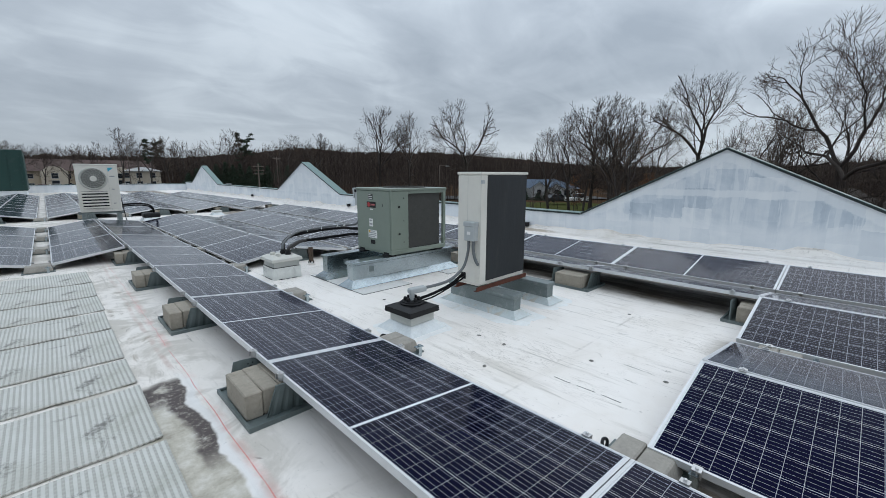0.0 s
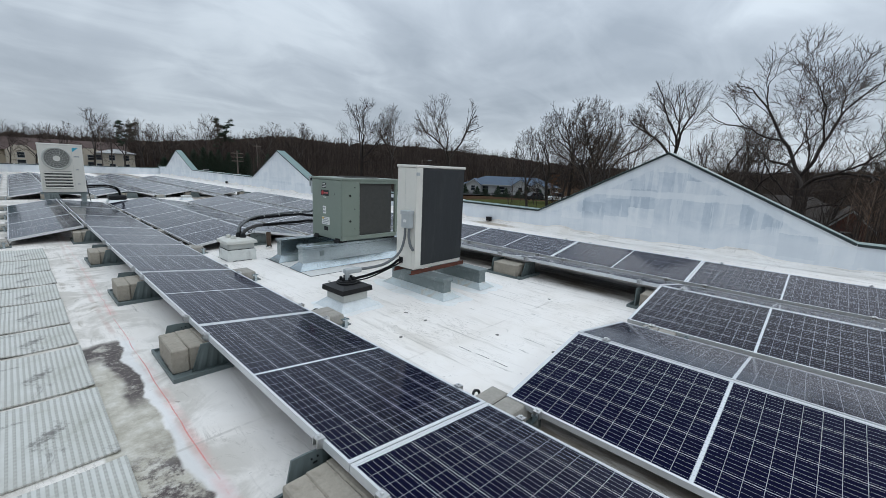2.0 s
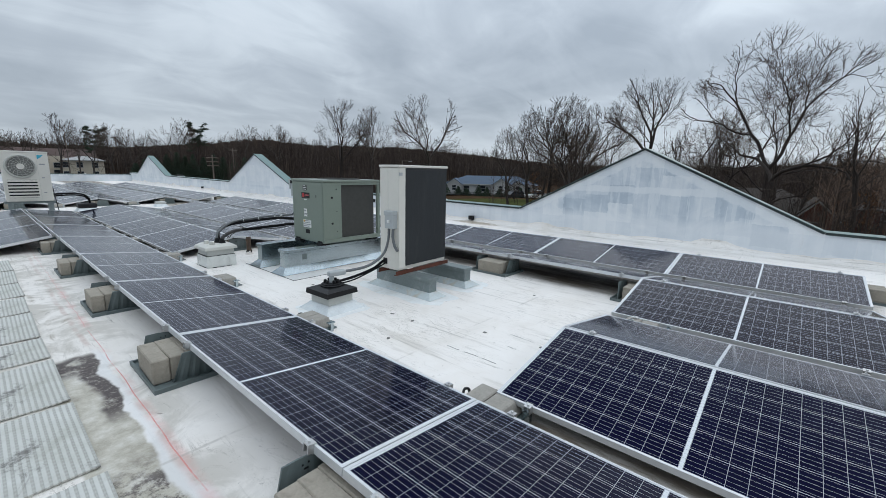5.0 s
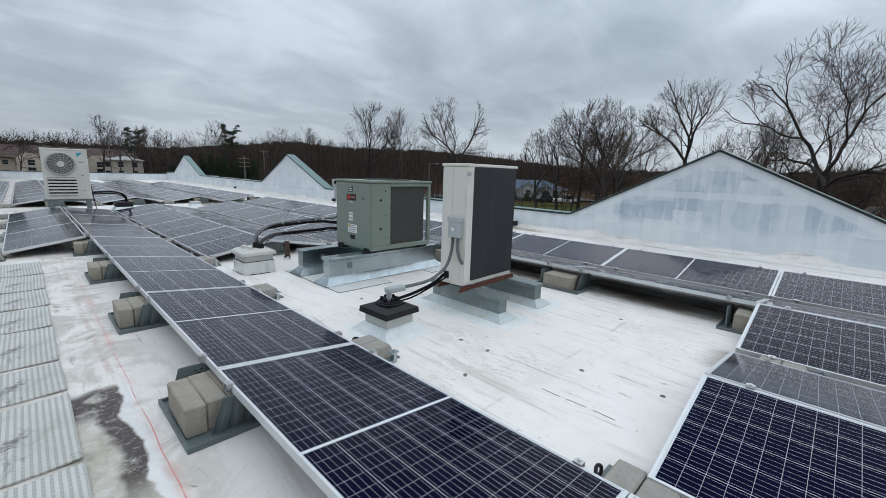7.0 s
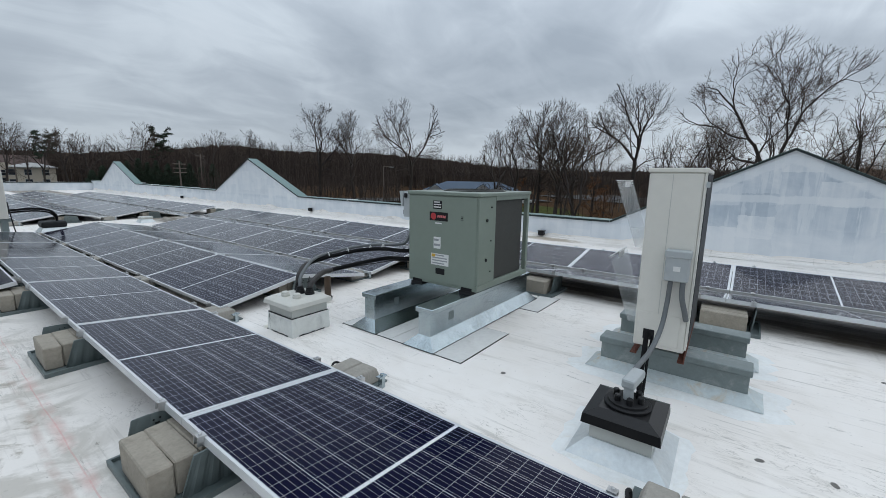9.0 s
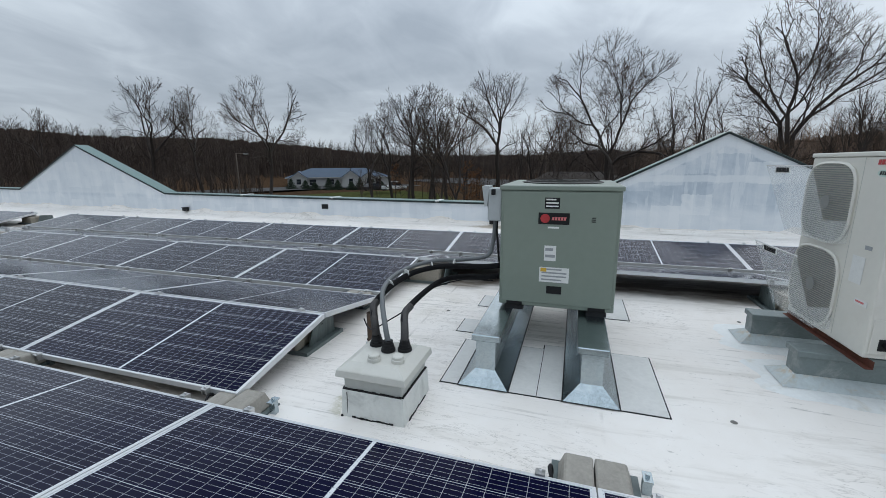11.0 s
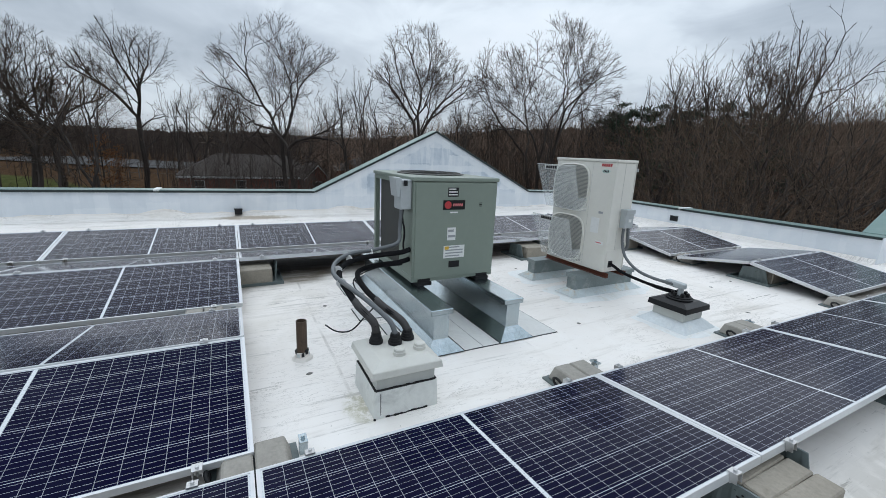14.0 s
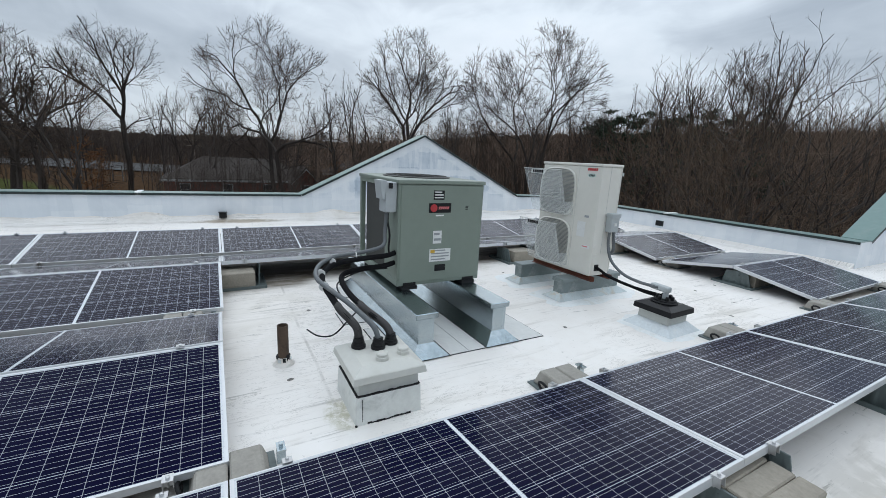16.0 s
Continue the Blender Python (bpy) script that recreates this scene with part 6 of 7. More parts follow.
class Wood:
    """Gathers many small three-sided branches and makes one mesh of them."""

    def __init__(self):
        self.v, self.f = [], []

    def limb(self, a, b, ra, rb, n=3):
        d = (b - a)
        if d.length < 1e-5:
            return
        d.normalize()
        s = d.orthogonal().normalized()
        u = d.cross(s)
        k0 = len(self.v)
        for p, r in ((a, ra), (b, rb)):
            for i in range(n):
                t = 2 * math.pi * i / n
                self.v.append(p + (s * math.cos(t) + u * math.sin(t)) * r)
        for i in range(n):
            j = (i + 1) % n
            self.f.append((k0 + i, k0 + j, k0 + n + j, k0 + n + i))

    def spike(self, a, b, r):
        """A thin twig that ends in a point."""
        d = b - a
        if d.length < 1e-5:
            return
        d.normalize()
        s = d.orthogonal().normalized() * r
        u = d.cross(s)
        k = len(self.v)
        self.v += [a + s, a - s * 0.5 + u * 0.866, a - s * 0.5 - u * 0.866, b]
        self.f += [(k, k + 1, k + 3), (k + 1, k + 2, k + 3), (k + 2, k, k + 3)]

    def mesh(self, name, material):
        me = bpy.data.meshes.new(name)
        me.from_pydata([tuple(p) for p in self.v], [], self.f)
        me.materials.append(material)
        return me


def bare_tree(seed, height, wide, trunks=1, clear=0.3, axes=2, open_=0.35, levels=8, lift=0.06, gnarl=0.16, stout=0.9, sides=0.8, girth=0.0165, dome=0.15, twig=None):
    """A leafless tree: stems that fork again and again into limbs, branches and a shell of fine twigs."""
    rng = random.Random(seed)
    big, fine = [], []
    tip = height * 0.00062 * stout
    r_base = height * girth / trunks ** 0.4
    crown_h = height * (1 - clear)
    zc = height * (clear + 0.36 * (1 - clear))
    heart = Vector((0, 0, height * (clear + 0.22 * (1 - clear))))

    def bend(d, amount, up):
        q = d + Vector((rng.gauss(0, amount), rng.gauss(0, amount), rng.gauss(0, amount * 0.7) + up))
        return q.normalized()

    def shoot(p, d, length, r0, r1, steps, up, wander):
        """A tapering bent stem as a list of places, radii and directions."""
        out = [(p.copy(), r0, d.copy())]
        for i in range(steps):
            d = bend(d, wander, up)
            p = p + d * (length / steps)
            out.append((p.copy(), r0 + (r1 - r0) * (i + 1) / steps, d.copy()))
        return out

    def fork(d, angle, roll, pull, at):
        """A direction that leaves d on one side and turns a little away from the crown's heart."""
        s = d.orthogonal().normalized()
        s = s * math.cos(roll) + d.cross(s) * math.sin(roll)
        q = d * math.cos(angle) + s * math.sin(angle) + (at - heart).normalized() * pull
        return q.normalized()

    def outside(v):
        """Whether a place lies beyond the uneven dome that the crown fills."""
        e = Vector((v.x / (wide * height), v.y / (wide * height), (v.z - zc) / ((height - zc) if v.z > zc else zc * 1.2)))
        o = e.normalized()
        return e.length > 0.96 + dome * noise.noise((o.x * 1.7 + seed, o.y * 1.7, o.z * 1.7)) + 0.5 * dome * noise.noise((o.x * 5 + seed, o.y * 5, o.z * 5))

    def grow(p, d, length, r, level):
        if outside(p) and level < levels:
            return
        if level and outside(p + d * length):
            length, level = length * 0.6, min(level, 1) if outside(p + d * length * 0.7) else max(1, level - 2)
        steps = 4 if level > 4 else 3 if level > 2 else 2 if level else 1
        end = max(tip, r * 0.86)
        stem = shoot(p, d, length, r, end, steps, lift if level > 2 else 0.02, gnarl if level > 3 else gnarl * 1.25)
        if r > tip * 2.0:
            big.append(stem)
        else:
            for (a0, ra, _), (b0, rb, _) in zip(stem, stem[1:]):
                fine.append((a0, b0, ra, rb))
        q, rq, dq = stem[-1]
        roll = rng.uniform(0, 6.283)
        if level == 0:
            for k in range(3):
                e = fork(dq, rng.uniform(0.2, 0.85), roll + k * 2.1, 0.05, q)
                L = height * 0.021 * rng.uniform(0.6, 1.3)
                fine.append((q, q + e * L, tip * 0.8, 0.0))
            return
        grow(q, fork(dq, rng.uniform(0.12, 0.40), roll, 0.16, q), length * rng.uniform(0.74, 0.92), max(tip, rq * 0.84), level - 1)
        grow(q, fork(dq, rng.uniform(0.42, 0.80), roll + 3.1416 + rng.uniform(-0.5, 0.5), 0.16, q), length * rng.uniform(0.62, 0.88), max(tip, rq * 0.66), level - 1)
        if level >= 2 and rng.random() < sides:
            k = rng.randint(1, steps - 1)
            q, rq, dq = stem[k]
            grow(q, fork(dq, rng.uniform(0.6, 1.05), rng.uniform(0, 6.283), 0.12, q), length * rng.uniform(0.45, 0.7), max(tip, rq * 0.45), level - 2)
        elif level < 2:
            q, rq, dq = stem[1]
            for k in range(2):
                e = fork(dq, rng.uniform(0.5, 1.1), roll + 1.5 + 3 * k, 0.05, q)
                fine.append((q, q + e * height * 0.022 * rng.uniform(0.6, 1.3), tip * 0.8, 0.0))

    for k in range(trunks):
        side = k - (trunks - 1) / 2
        foot = Vector((0.05 * height * side, 0.02 * height * (k % 2), -0.3))
        d = Vector((0.20 * side + rng.gauss(0, 0.03), rng.gauss(0, 0.05), 1)).normalized()
        stem = shoot(foot, d, height * clear * rng.uniform(0.92, 1.15), r_base, r_base * 0.82, 7, 0.02, 0.05)
        big.append(stem)
        p, r, d = stem[-1]
        turn0 = rng.uniform(0, 6.28)
        for j in range(axes):
            a = turn0 + 6.283 * j / axes + rng.uniform(-0.4, 0.4)
            tilt = open_ * rng.uniform(0.7, 1.2) if axes > 1 else 0.06
            s = Vector((math.cos(a), math.sin(a), 0))
            grow(p, (d * math.cos(tilt) + s * math.sin(tilt)).normalized(), crown_h * rng.uniform(0.22, 0.30), r * (0.74 if axes > 1 else 0.95), levels)
        # a few low side limbs on the bare stem
        for j in range(2 + trunks % 2):
            q, rq, dq = stem[rng.randint(4, 6)]
            grow(q, fork(dq, rng.uniform(0.8, 1.2), rng.uniform(0, 6.283), 0.0, q), crown_h * rng.uniform(0.12, 0.2), rq * 0.32, max(1, levels - 4))
    # bring the crown to its height and width
    pts = [c for s_ in big for c, _, _ in s_] + [b for _, b, _, _ in fine]
    zs = sorted(v.z for v in pts)
    rs = sorted(math.hypot(v.x, v.y) for v in pts)
    kz = height / zs[int(len(zs) * 0.985)]
    kr = height * wide / rs[int(len(rs) * 0.97)]

    def fit_in(v):
        up = min(1.0, max(0.0, v.z / (height * clear)))
        k_ = 1.0 + (kr - 1.0) * up
        return Vector((v.x * k_, v.y * k_, v.z * kz))

    trunk, crown = Wood(), Wood()
    for stem in big:
        n = 7 if stem[0][1] > r_base * 0.4 else 5 if stem[0][1] > tip * 5 else 3
        prev = None
        for p, r, d in stem:
            p = fit_in(p)
            s = (Vector((1, 0.3, 0)) - d * d.dot(Vector((1, 0.3, 0)))).normalized()
            u = d.cross(s)
            k0 = len(trunk.v)
            trunk.v += [p + (s * math.cos(6.2832 * i / n) + u * math.sin(6.2832 * i / n)) * r for i in range(n)]
            if prev is not None:
                trunk.f += [(prev + i, prev + (i + 1) % n, k0 + (i + 1) % n, k0 + i) for i in range(n)]
            prev = k0
    for a, b, ra, rb in fine:
        if rb > 0:
            crown.limb(fit_in(a), fit_in(b), ra, rb)
        else:
            crown.spike(fit_in(a), fit_in(b), ra)
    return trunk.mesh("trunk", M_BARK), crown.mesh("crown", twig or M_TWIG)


# name: height and the two meshes
TREE_PLANS = {
    "oak": (18.0, dict(seed=11, wide=0.42, trunks=2, clear=0.36, axes=2, open_=0.50, levels=8, lift=0.02, gnarl=0.20, sides=0.9, girth=0.019, stout=1.05)),
    "fan": (18.0, dict(seed=27, wide=0.32, trunks=1, clear=0.40, axes=3, open_=0.42, levels=8, lift=0.05, gnarl=0.12)),
    "vase": (18.0, dict(seed=29, wide=0.31, trunks=1, clear=0.33, axes=3, open_=0.38, levels=8, lift=0.05, gnarl=0.14, sides=0.8, stout=1.05)),
    "grove": (18.0, dict(seed=62, wide=0.44, trunks=3, clear=0.36, axes=2, open_=0.42, levels=8, lift=0.03, gnarl=0.16, sides=0.7, stout=1.15)),
    "round": (14.0, dict(seed=37, wide=0.36, trunks=1, clear=0.34, axes=3, open_=0.46, levels=8, lift=0.02, gnarl=0.15, stout=1.35, sides=0.95)),
    "upright": (14.0, dict(seed=67, wide=0.25, trunks=1, clear=0.30, axes=2, open_=0.26, levels=8, lift=0.05, gnarl=0.14, stout=1.15, sides=0.95)),
    "distant": (14.0, dict(seed=31, wide=0.36, trunks=1, clear=0.32, axes=2, open_=0.40, levels=7, lift=0.04, gnarl=0.16, stout=2.2)),
    "slim": (13.0, dict(seed=71, wide=0.18, trunks=1, clear=0.36, axes=2, open_=0.15, levels=6, lift=0.10, gnarl=0.13, girth=0.012)),
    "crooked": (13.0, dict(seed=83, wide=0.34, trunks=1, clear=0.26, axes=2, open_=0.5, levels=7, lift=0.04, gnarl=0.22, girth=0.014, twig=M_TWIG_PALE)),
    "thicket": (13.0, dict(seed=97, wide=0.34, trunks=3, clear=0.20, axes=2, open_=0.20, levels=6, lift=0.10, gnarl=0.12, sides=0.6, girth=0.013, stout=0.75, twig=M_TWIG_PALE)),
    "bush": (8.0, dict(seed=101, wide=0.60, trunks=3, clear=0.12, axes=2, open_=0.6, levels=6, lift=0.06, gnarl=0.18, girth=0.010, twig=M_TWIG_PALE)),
}
KINDS = {name: bare_tree(height=h_, **plan) for name, (h_, plan) in TREE_PLANS.items()}
HEIGHTS = {name: h_ for name, (h_, plan) in TREE_PLANS.items()}
EYE_Z = 1.46


def plant(kind, az, dist, top_el, turn=0.0, label="bare leafless broad tree in winter"):
    """A tree whose top stands at the angle top_el above the level of the roof walk."""
    x, y = polar(az, dist)
    z = ground_z(x, y) - 0.1
    h = EYE_Z + dist * math.tan(radians(top_el)) - z
    s = h / HEIGHTS[kind]
    t = thing("tree", pose(x, y, z, 0, 0, turn), label, "tree", "bare trees round the building")
    t.scale = (s, s, s)
    part("trunk", KINDS[kind][0], None, t)
    part("crown", KINDS[kind][1], None, t)
    return t


TREES = [
    ("oak", 91.0, 46, 13.5, 200), ("fan", 77.3, 67, 11.2, 0), ("vase", 108.5, 47, 15.5, 90), ("grove", 125.0, 41, 16.4, 0), ("round", 47.9, 81, 9.6, 10),
    ("round", 36.2, 81, 8.6, 130), ("upright", 40.7, 85, 8.3, 40), ("upright", 60.3, 61, 6.1, 0), ("upright", 62.9, 63, 7.8, 70), ("round", 65.6, 61, 9.2, 90),
    ("upright", 67.7, 59, 9.7, 150), ("round", 70.4, 63, 8.4, 200), ("slim", 68.8, 65, 7.1, 20), ("slim", 64.7, 57, 7.2, 220), ("crooked", 72.5, 59, 7.1, 80),
    ("crooked", 82.3, 58, 7.0, 30), ("upright", 85.4, 56, 7.1, 260), ("slim", 83.9, 60, 5.8, 140), ("slim", 80.2, 62, 6.2, 300), ("crooked", 70.3, 41, 7.5, 110),
    ("round", 67.6, 54, 7.3, 10), ("slim", 68.9, 52, 5.7, 200), ("crooked", 84.1, 52, 7.3, 55), ("slim", 81.9, 57, 5.9, 15), ("slim", 86.5, 60, 5.5, 95),
    ("slim", 96.0, 50, 6.6, 130), ("slim", 98.3, 43, 8.7, 60), ("slim", 100.9, 45, 10.5, 310), ("crooked", 104.4, 51, 7.6, 200), ("slim", 115.1, 48, 8.4, 20),
    ("crooked", 119.7, 54, 8.4, 100), ("slim", 132.0, 45, 9.4, 10), ("crooked", 135.9, 43, 8.5, 75), ("slim", 139.2, 37, 11.4, 200), ("thicket", 143.5, 30, 13.0, 0),
    ("crooked", 139.6, 31, 11.8, 40), ("upright", 147.1, 29, 14.5, 120), ("crooked", 151.8, 25, 14.8, 20),
    ("thicket", 155.6, 22, 13.8, 280), ("slim", 140.5, 36, 12.4, 90), ("slim", 145.2, 33, 13.2, 30), ("slim", 149.3, 28, 15.6, 160), ("slim", 153.2, 25, 16.0, 250),
    ("bush", 143.9, 13, 8.1, 0), ("bush", 150.4, 13, 8.6, 90), ("bush", 140.9, 18, 6.0, 140),
    ("bush", 137.8, 22, 5.2, 300), ("crooked", 142.0, 24, 8.5, 15), ("thicket", 146.3, 20, 8.8, 100), ("crooked", 149.0, 18, 9.6, 210), ("crooked", 154.5, 17, 9.0, 300), ("thicket", 159.5, 16, 10.5, 60), ("crooked", 136.5, 30, 7.2, 130),
    ("distant", 6.3, 143, 4.8, 15), ("distant", -3.2, 150, 3.4, 40), ("distant", 8.9, 152, 3.9, 120), ("distant", 12.6, 146, 3.9, 260), ("distant", 18.6, 150, 4.2, 190), ("distant", -1.7, 155, 3.0, 300), ("distant", 23.5, 150, 5.0, 80), ("distant", 27.5, 152, 5.2, 20), ("distant", 16.4, 138, 5.3, 70), ("distant", -0.0, 148, 2.4, 30),
    ("distant", 1.8, 148, 2.7, 100), ("distant", 3.7, 158, 3.3, 140), ("distant", 10.7, 148, 4.3, 210), ("slim", 11.8, 148, 3.8, 60), ("slim", 4.7, 158, 3.2, 90),
    ("slim", 7.8, 148, 3.6, 10), ("slim", 13.7, 158, 3.7, 50), ("slim", 91.1, 52, 7.0, 90), ("crooked", 93.1, 50, 5.5, 30),
]
for kind, az, dist, el, turn in TREES:
    plant(kind, az, dist, el, turn)


def brush(name, spots, seed, label, material, per=26):
    """Far woods: many thin trunks and twigs in one mesh."""
    rng = random.Random(seed)
    w = Wood()
    for az, d, el in spots:
        x, y = polar(az, d)
        z = ground_z(x, y) - 0.3
        h = EYE_Z + d * math.tan(radians(el)) - z
        base = Vector((x, y, z))
        lean = Vector((rng.gauss(0, 0.05), rng.gauss(0, 0.05), 1))
        tip = base + lean * h * rng.uniform(0.8, 1.0)
        w.limb(base, tip, 0.0005 * d + 0.02, 0.00018 * d)
        for i in range(per):
            f = 0.30 + 0.68 * (i + rng.random()) / per
            p = base.lerp(tip, f)
            a = rng.uniform(0, 2 * math.pi)
            L = h * 0.30 * math.sin(math.pi * min(1.0, 0.30 + 0.62 * f)) * rng.uniform(0.55, 1.1)
            q = p + Vector((math.cos(a) * L * 0.62, math.sin(a) * L * 0.62, L * rng.uniform(0.45, 0.95)))
            w.spike(p, q, 0.00022 * d + 0.004)
            for _ in range(2):
                m_ = p.lerp(q, rng.uniform(0.3, 0.9))
                a2 = a + rng.uniform(-1.3, 1.3)
                w.spike(m_, m_ + Vector((math.cos(a2) * L * 0.35, math.sin(a2) * L * 0.35, L * rng.uniform(0.15, 0.5))), 0.00014 * d + 0.002)
    ob = new(name, w.mesh(name, material))
    return tagged(ob, label, "woods", kind="stuff")


def skyline(az):
    """The height of the far woods, in degrees, round the view."""
    pts = [(-40, 2.9), (0, 2.9), (12, 2.9), (20, 3.8), (26, 4.5), (32, 4.0), (43, 4.1), (54, 3.3), (60, 2.6), (67, 2.1), (84, 2.1), (95, 2.8), (104, 4.0), (112, 4.9), (119, 5.6), (127, 6.3), (133, 6.6), (140, 6.8), (150, 7.1), (156, 7.3), (162, 7.4), (180, 8.0), (230, 8.0)]
    for (a, e0), (b, e1) in zip(pts, pts[1:]):
        if a <= az <= b:
            return e0 + (e1 - e0) * (az - a) / (b - a)
    return 5.0


rng = random.Random(5)
spots = [(az, rng.uniform(150, 215) if az > 48 else rng.uniform(186 if az < 13 else 165, 235), skyline(az) - rng.uniform(-0.25, 1.3)) for az in [rng.uniform(-30, 97) for i in range(3600)]]
brush("far_woods", spots, 6, "dense leafless brown woods along the horizon", M_WOODS_FAR, per=12)
spots = [(az, rng.uniform(40, 98), skyline(az) - rng.uniform(-0.6, 1.7)) for az in [rng.uniform(95, 186) for i in range(1500)]]
brush("hillside_woods", spots, 7, "dense leafless brown woods on a hillside", M_WOODS, per=20)
# trees that stand out at the woods' edge
for i in range(26):
    az = 101 + 74 * (i + rng.random()) / 26
    plant(("slim", "slim", "crooked", "slim", "upright", "slim", "slim")[i % 7], az, rng.uniform(34, 60), skyline(az) + rng.uniform(-1.6, 1.4), rng.uniform(0, 360), "bare slender tree at the edge of the woods")
# thin scrub and saplings nearer by
spots = []
for i in range(520):
    az = rng.uniform(58, 172)
    d = rng.uniform(30, 48) if az > 100 else rng.uniform(46, 130)
    spots.append((az, d, rng.uniform(-1.8, 2.2) if az < 100 else rng.uniform(-1.5, min(7.0, skyline(az) + 0.8))))
for i in range(620):
    az = rng.uniform(22, 47)
    spots.append((az, rng.uniform(62, 155), rng.uniform(-2.6, 0.6) if i % 4 else rng.uniform(0.2, 2.4)))
for i in range(260):
    az = rng.uniform(77, 110)
    spots.append((az, rng.uniform(32, 46), rng.uniform(-3.5, 1.6)))
brush("scrub", spots, 9, "thin leafless scrub and saplings beyond the parapet", M_WOODS_FAR, per=16)
# the wooded rise behind, dark and ragged at the top
bm = bmesh.new()
prev = None
for i in range(1796):
    az = -30 + i * 0.12
    south_side = az > 98
    d = 105.0 if az > 104 else 240.0 if az < 92 else 240 - (az - 92) / 12 * 135
    el = skyline(az) - (2.5 if az > 104 else 1.0 if az < 92 else 1.0 + (az - 92) / 12 * 1.5) + 0.22 * noise.noise((az * 0.9, 0, 0)) + 0.16 * noise.noise((az * 4.1, 5, 0)) + (0.55 if az > 100 else 0.25) * noise.noise((az * 9.0, 2, 0))
    x, y = polar(az, d)
    row = [bm.verts.new((x, y, EYE_Z - 14)), bm.verts.new((x, y, EYE_Z + d * math.tan(radians(el))))]
    if prev:
        bm.faces.new((prev[0], row[0], row[1], prev[1]))
    prev = row
n = Nodes("far_wood_mass", 1.0)
n.b.inputs["Specular IOR Level"].default_value = 0.0
f = n.math("ADD", n.math("MULTIPLY", n.noise(0.55, 7, 0.75, (1, 1, 0.12)), 0.6), n.math("MULTIPLY", n.noise(0.12, 5, 0.6), 0.4))
n.base(n.ramp(f, [(0.35, (0.030, 0.022, 0.017)), (0.50, (0.078, 0.058, 0.045)), (0.66, (0.160, 0.122, 0.096))]))
solid("backdrop_woods", bm, n.m, "distant brown wooded rise on the horizon", "woods", "structure")


def conifer(az, dist, top_el, width, gaps=0.0, seed=1, label="dark green conifer among bare woods"):
    """Trunk and whorls of drooping needle sprays."""
    rng = random.Random(seed)
    x, y = polar(az, dist)
    z = ground_z(x, y) - 0.1
    h = EYE_Z + dist * math.tan(radians(top_el)) - z
    t = thing("conifer", pose(x, y, z), label, "tree", "conifers")
    tr, cr = Wood(), Wood()

    def tuft(q, s, count):
        for _ in range(count):
            v = Vector((rng.gauss(0, 1), rng.gauss(0, 1), rng.gauss(0.25, 0.6))).normalized()
            o = q + Vector((rng.uniform(-1, 1), rng.uniform(-1, 1), rng.uniform(-0.35, 0.35))) * s * 0.6
            cr.spike(o, o + v * s * rng.uniform(0.5, 1.0), s * 0.085)

    if gaps == 0:
        tr.limb(Vector((0, 0, 0)), Vector((0.1, 0, h)), h * 0.016, 0.02, 6)
        for i in range(150):
            f = 0.06 + 0.93 * (i + rng.random()) / 150
            a = i * 2.4 + rng.uniform(-0.3, 0.3)
            R = width * (1.03 - f) ** 0.85 * rng.uniform(0.75, 1.1)
            e_ = Vector((math.cos(a) * R, math.sin(a) * R, h * f - R * rng.uniform(0.05, 0.35)))
            c_ = Vector((0, 0, h * f))
            for u in (0.35, 0.65, 0.95):
                tuft(c_.lerp(e_, u), 0.10 * width + 0.18 * R, 7)
    else:
        # one or two leaders with irregular, upswept boughs that end in needle clusters
        for lead in range(2 if gaps > 0.9 else 1):
            foot = Vector((0, 0, h * 0.45)) if lead else Vector((0, 0, 0))
            head = Vector((width * (0.55 if lead else -0.25) * (gaps > 0.9), 0.2, h * (0.97 if lead else 1.0)))
            tr.limb(foot, head, h * 0.012, 0.03, 6)
            for i in range(int(12 + 8 * gaps)):
                f = 0.50 + 0.5 * (i + rng.random()) / (12 + 8 * gaps) if gaps > 0.9 else 0.30 + 0.70 * (i + rng.random()) / 20
                p = foot.lerp(head, f if not lead else max(0.15, f * 1.4 - 0.4))
                a = rng.uniform(0, 6.28)
                R = width * rng.uniform(0.28, 0.8) * (1.2 - 0.75 * f)
                e_ = p + Vector((math.cos(a) * R, math.sin(a) * R, R * rng.uniform(-0.1, 0.6)))
                tr.limb(p, e_, h * 0.003, 0.02)
                for u in (0.55, 0.8, 1.0):
                    tuft(p.lerp(e_, u), width * rng.uniform(0.14, 0.22), 24 if gaps > 0.9 else 30)
            tuft(head, width * 0.2, 26)
    part("trunk", tr.mesh("trunk", M_BARK), None, t)
    part("crown", cr.mesh("crown", M_NEEDLE), None, t)
    return t


conifer(18.6, 150, 4.9, 4.2, 1.0, 3, "tall open-crowned pine above the woods")
conifer(9.1, 165, 3.8, 4.2, 1.0, 5, "tall open-crowned pine above the woods")
for i, (az, el) in enumerate(((14.6, 0.9), (15.6, 1.3), (16.6, 1.6), (17.4, 1.2), (18.2, 1.4), (19.3, 1.1), (20.4, 1.5), (21.4, 1.2), (22.6, 0.9), (23.8, 1.2), (12.6, 0.2), (13.5, 0.7))):
    conifer(az, 138, el, 3.1, 0, 30 + i)
for i in range(9):
    conifer(50.6 + i * 1.45 + (0.3 if i % 2 else 0), 93, -1.75 - 0.25 * (i % 3), 1.5, 0, 60 + i, "small dark green spruce before the blue-roofed building")
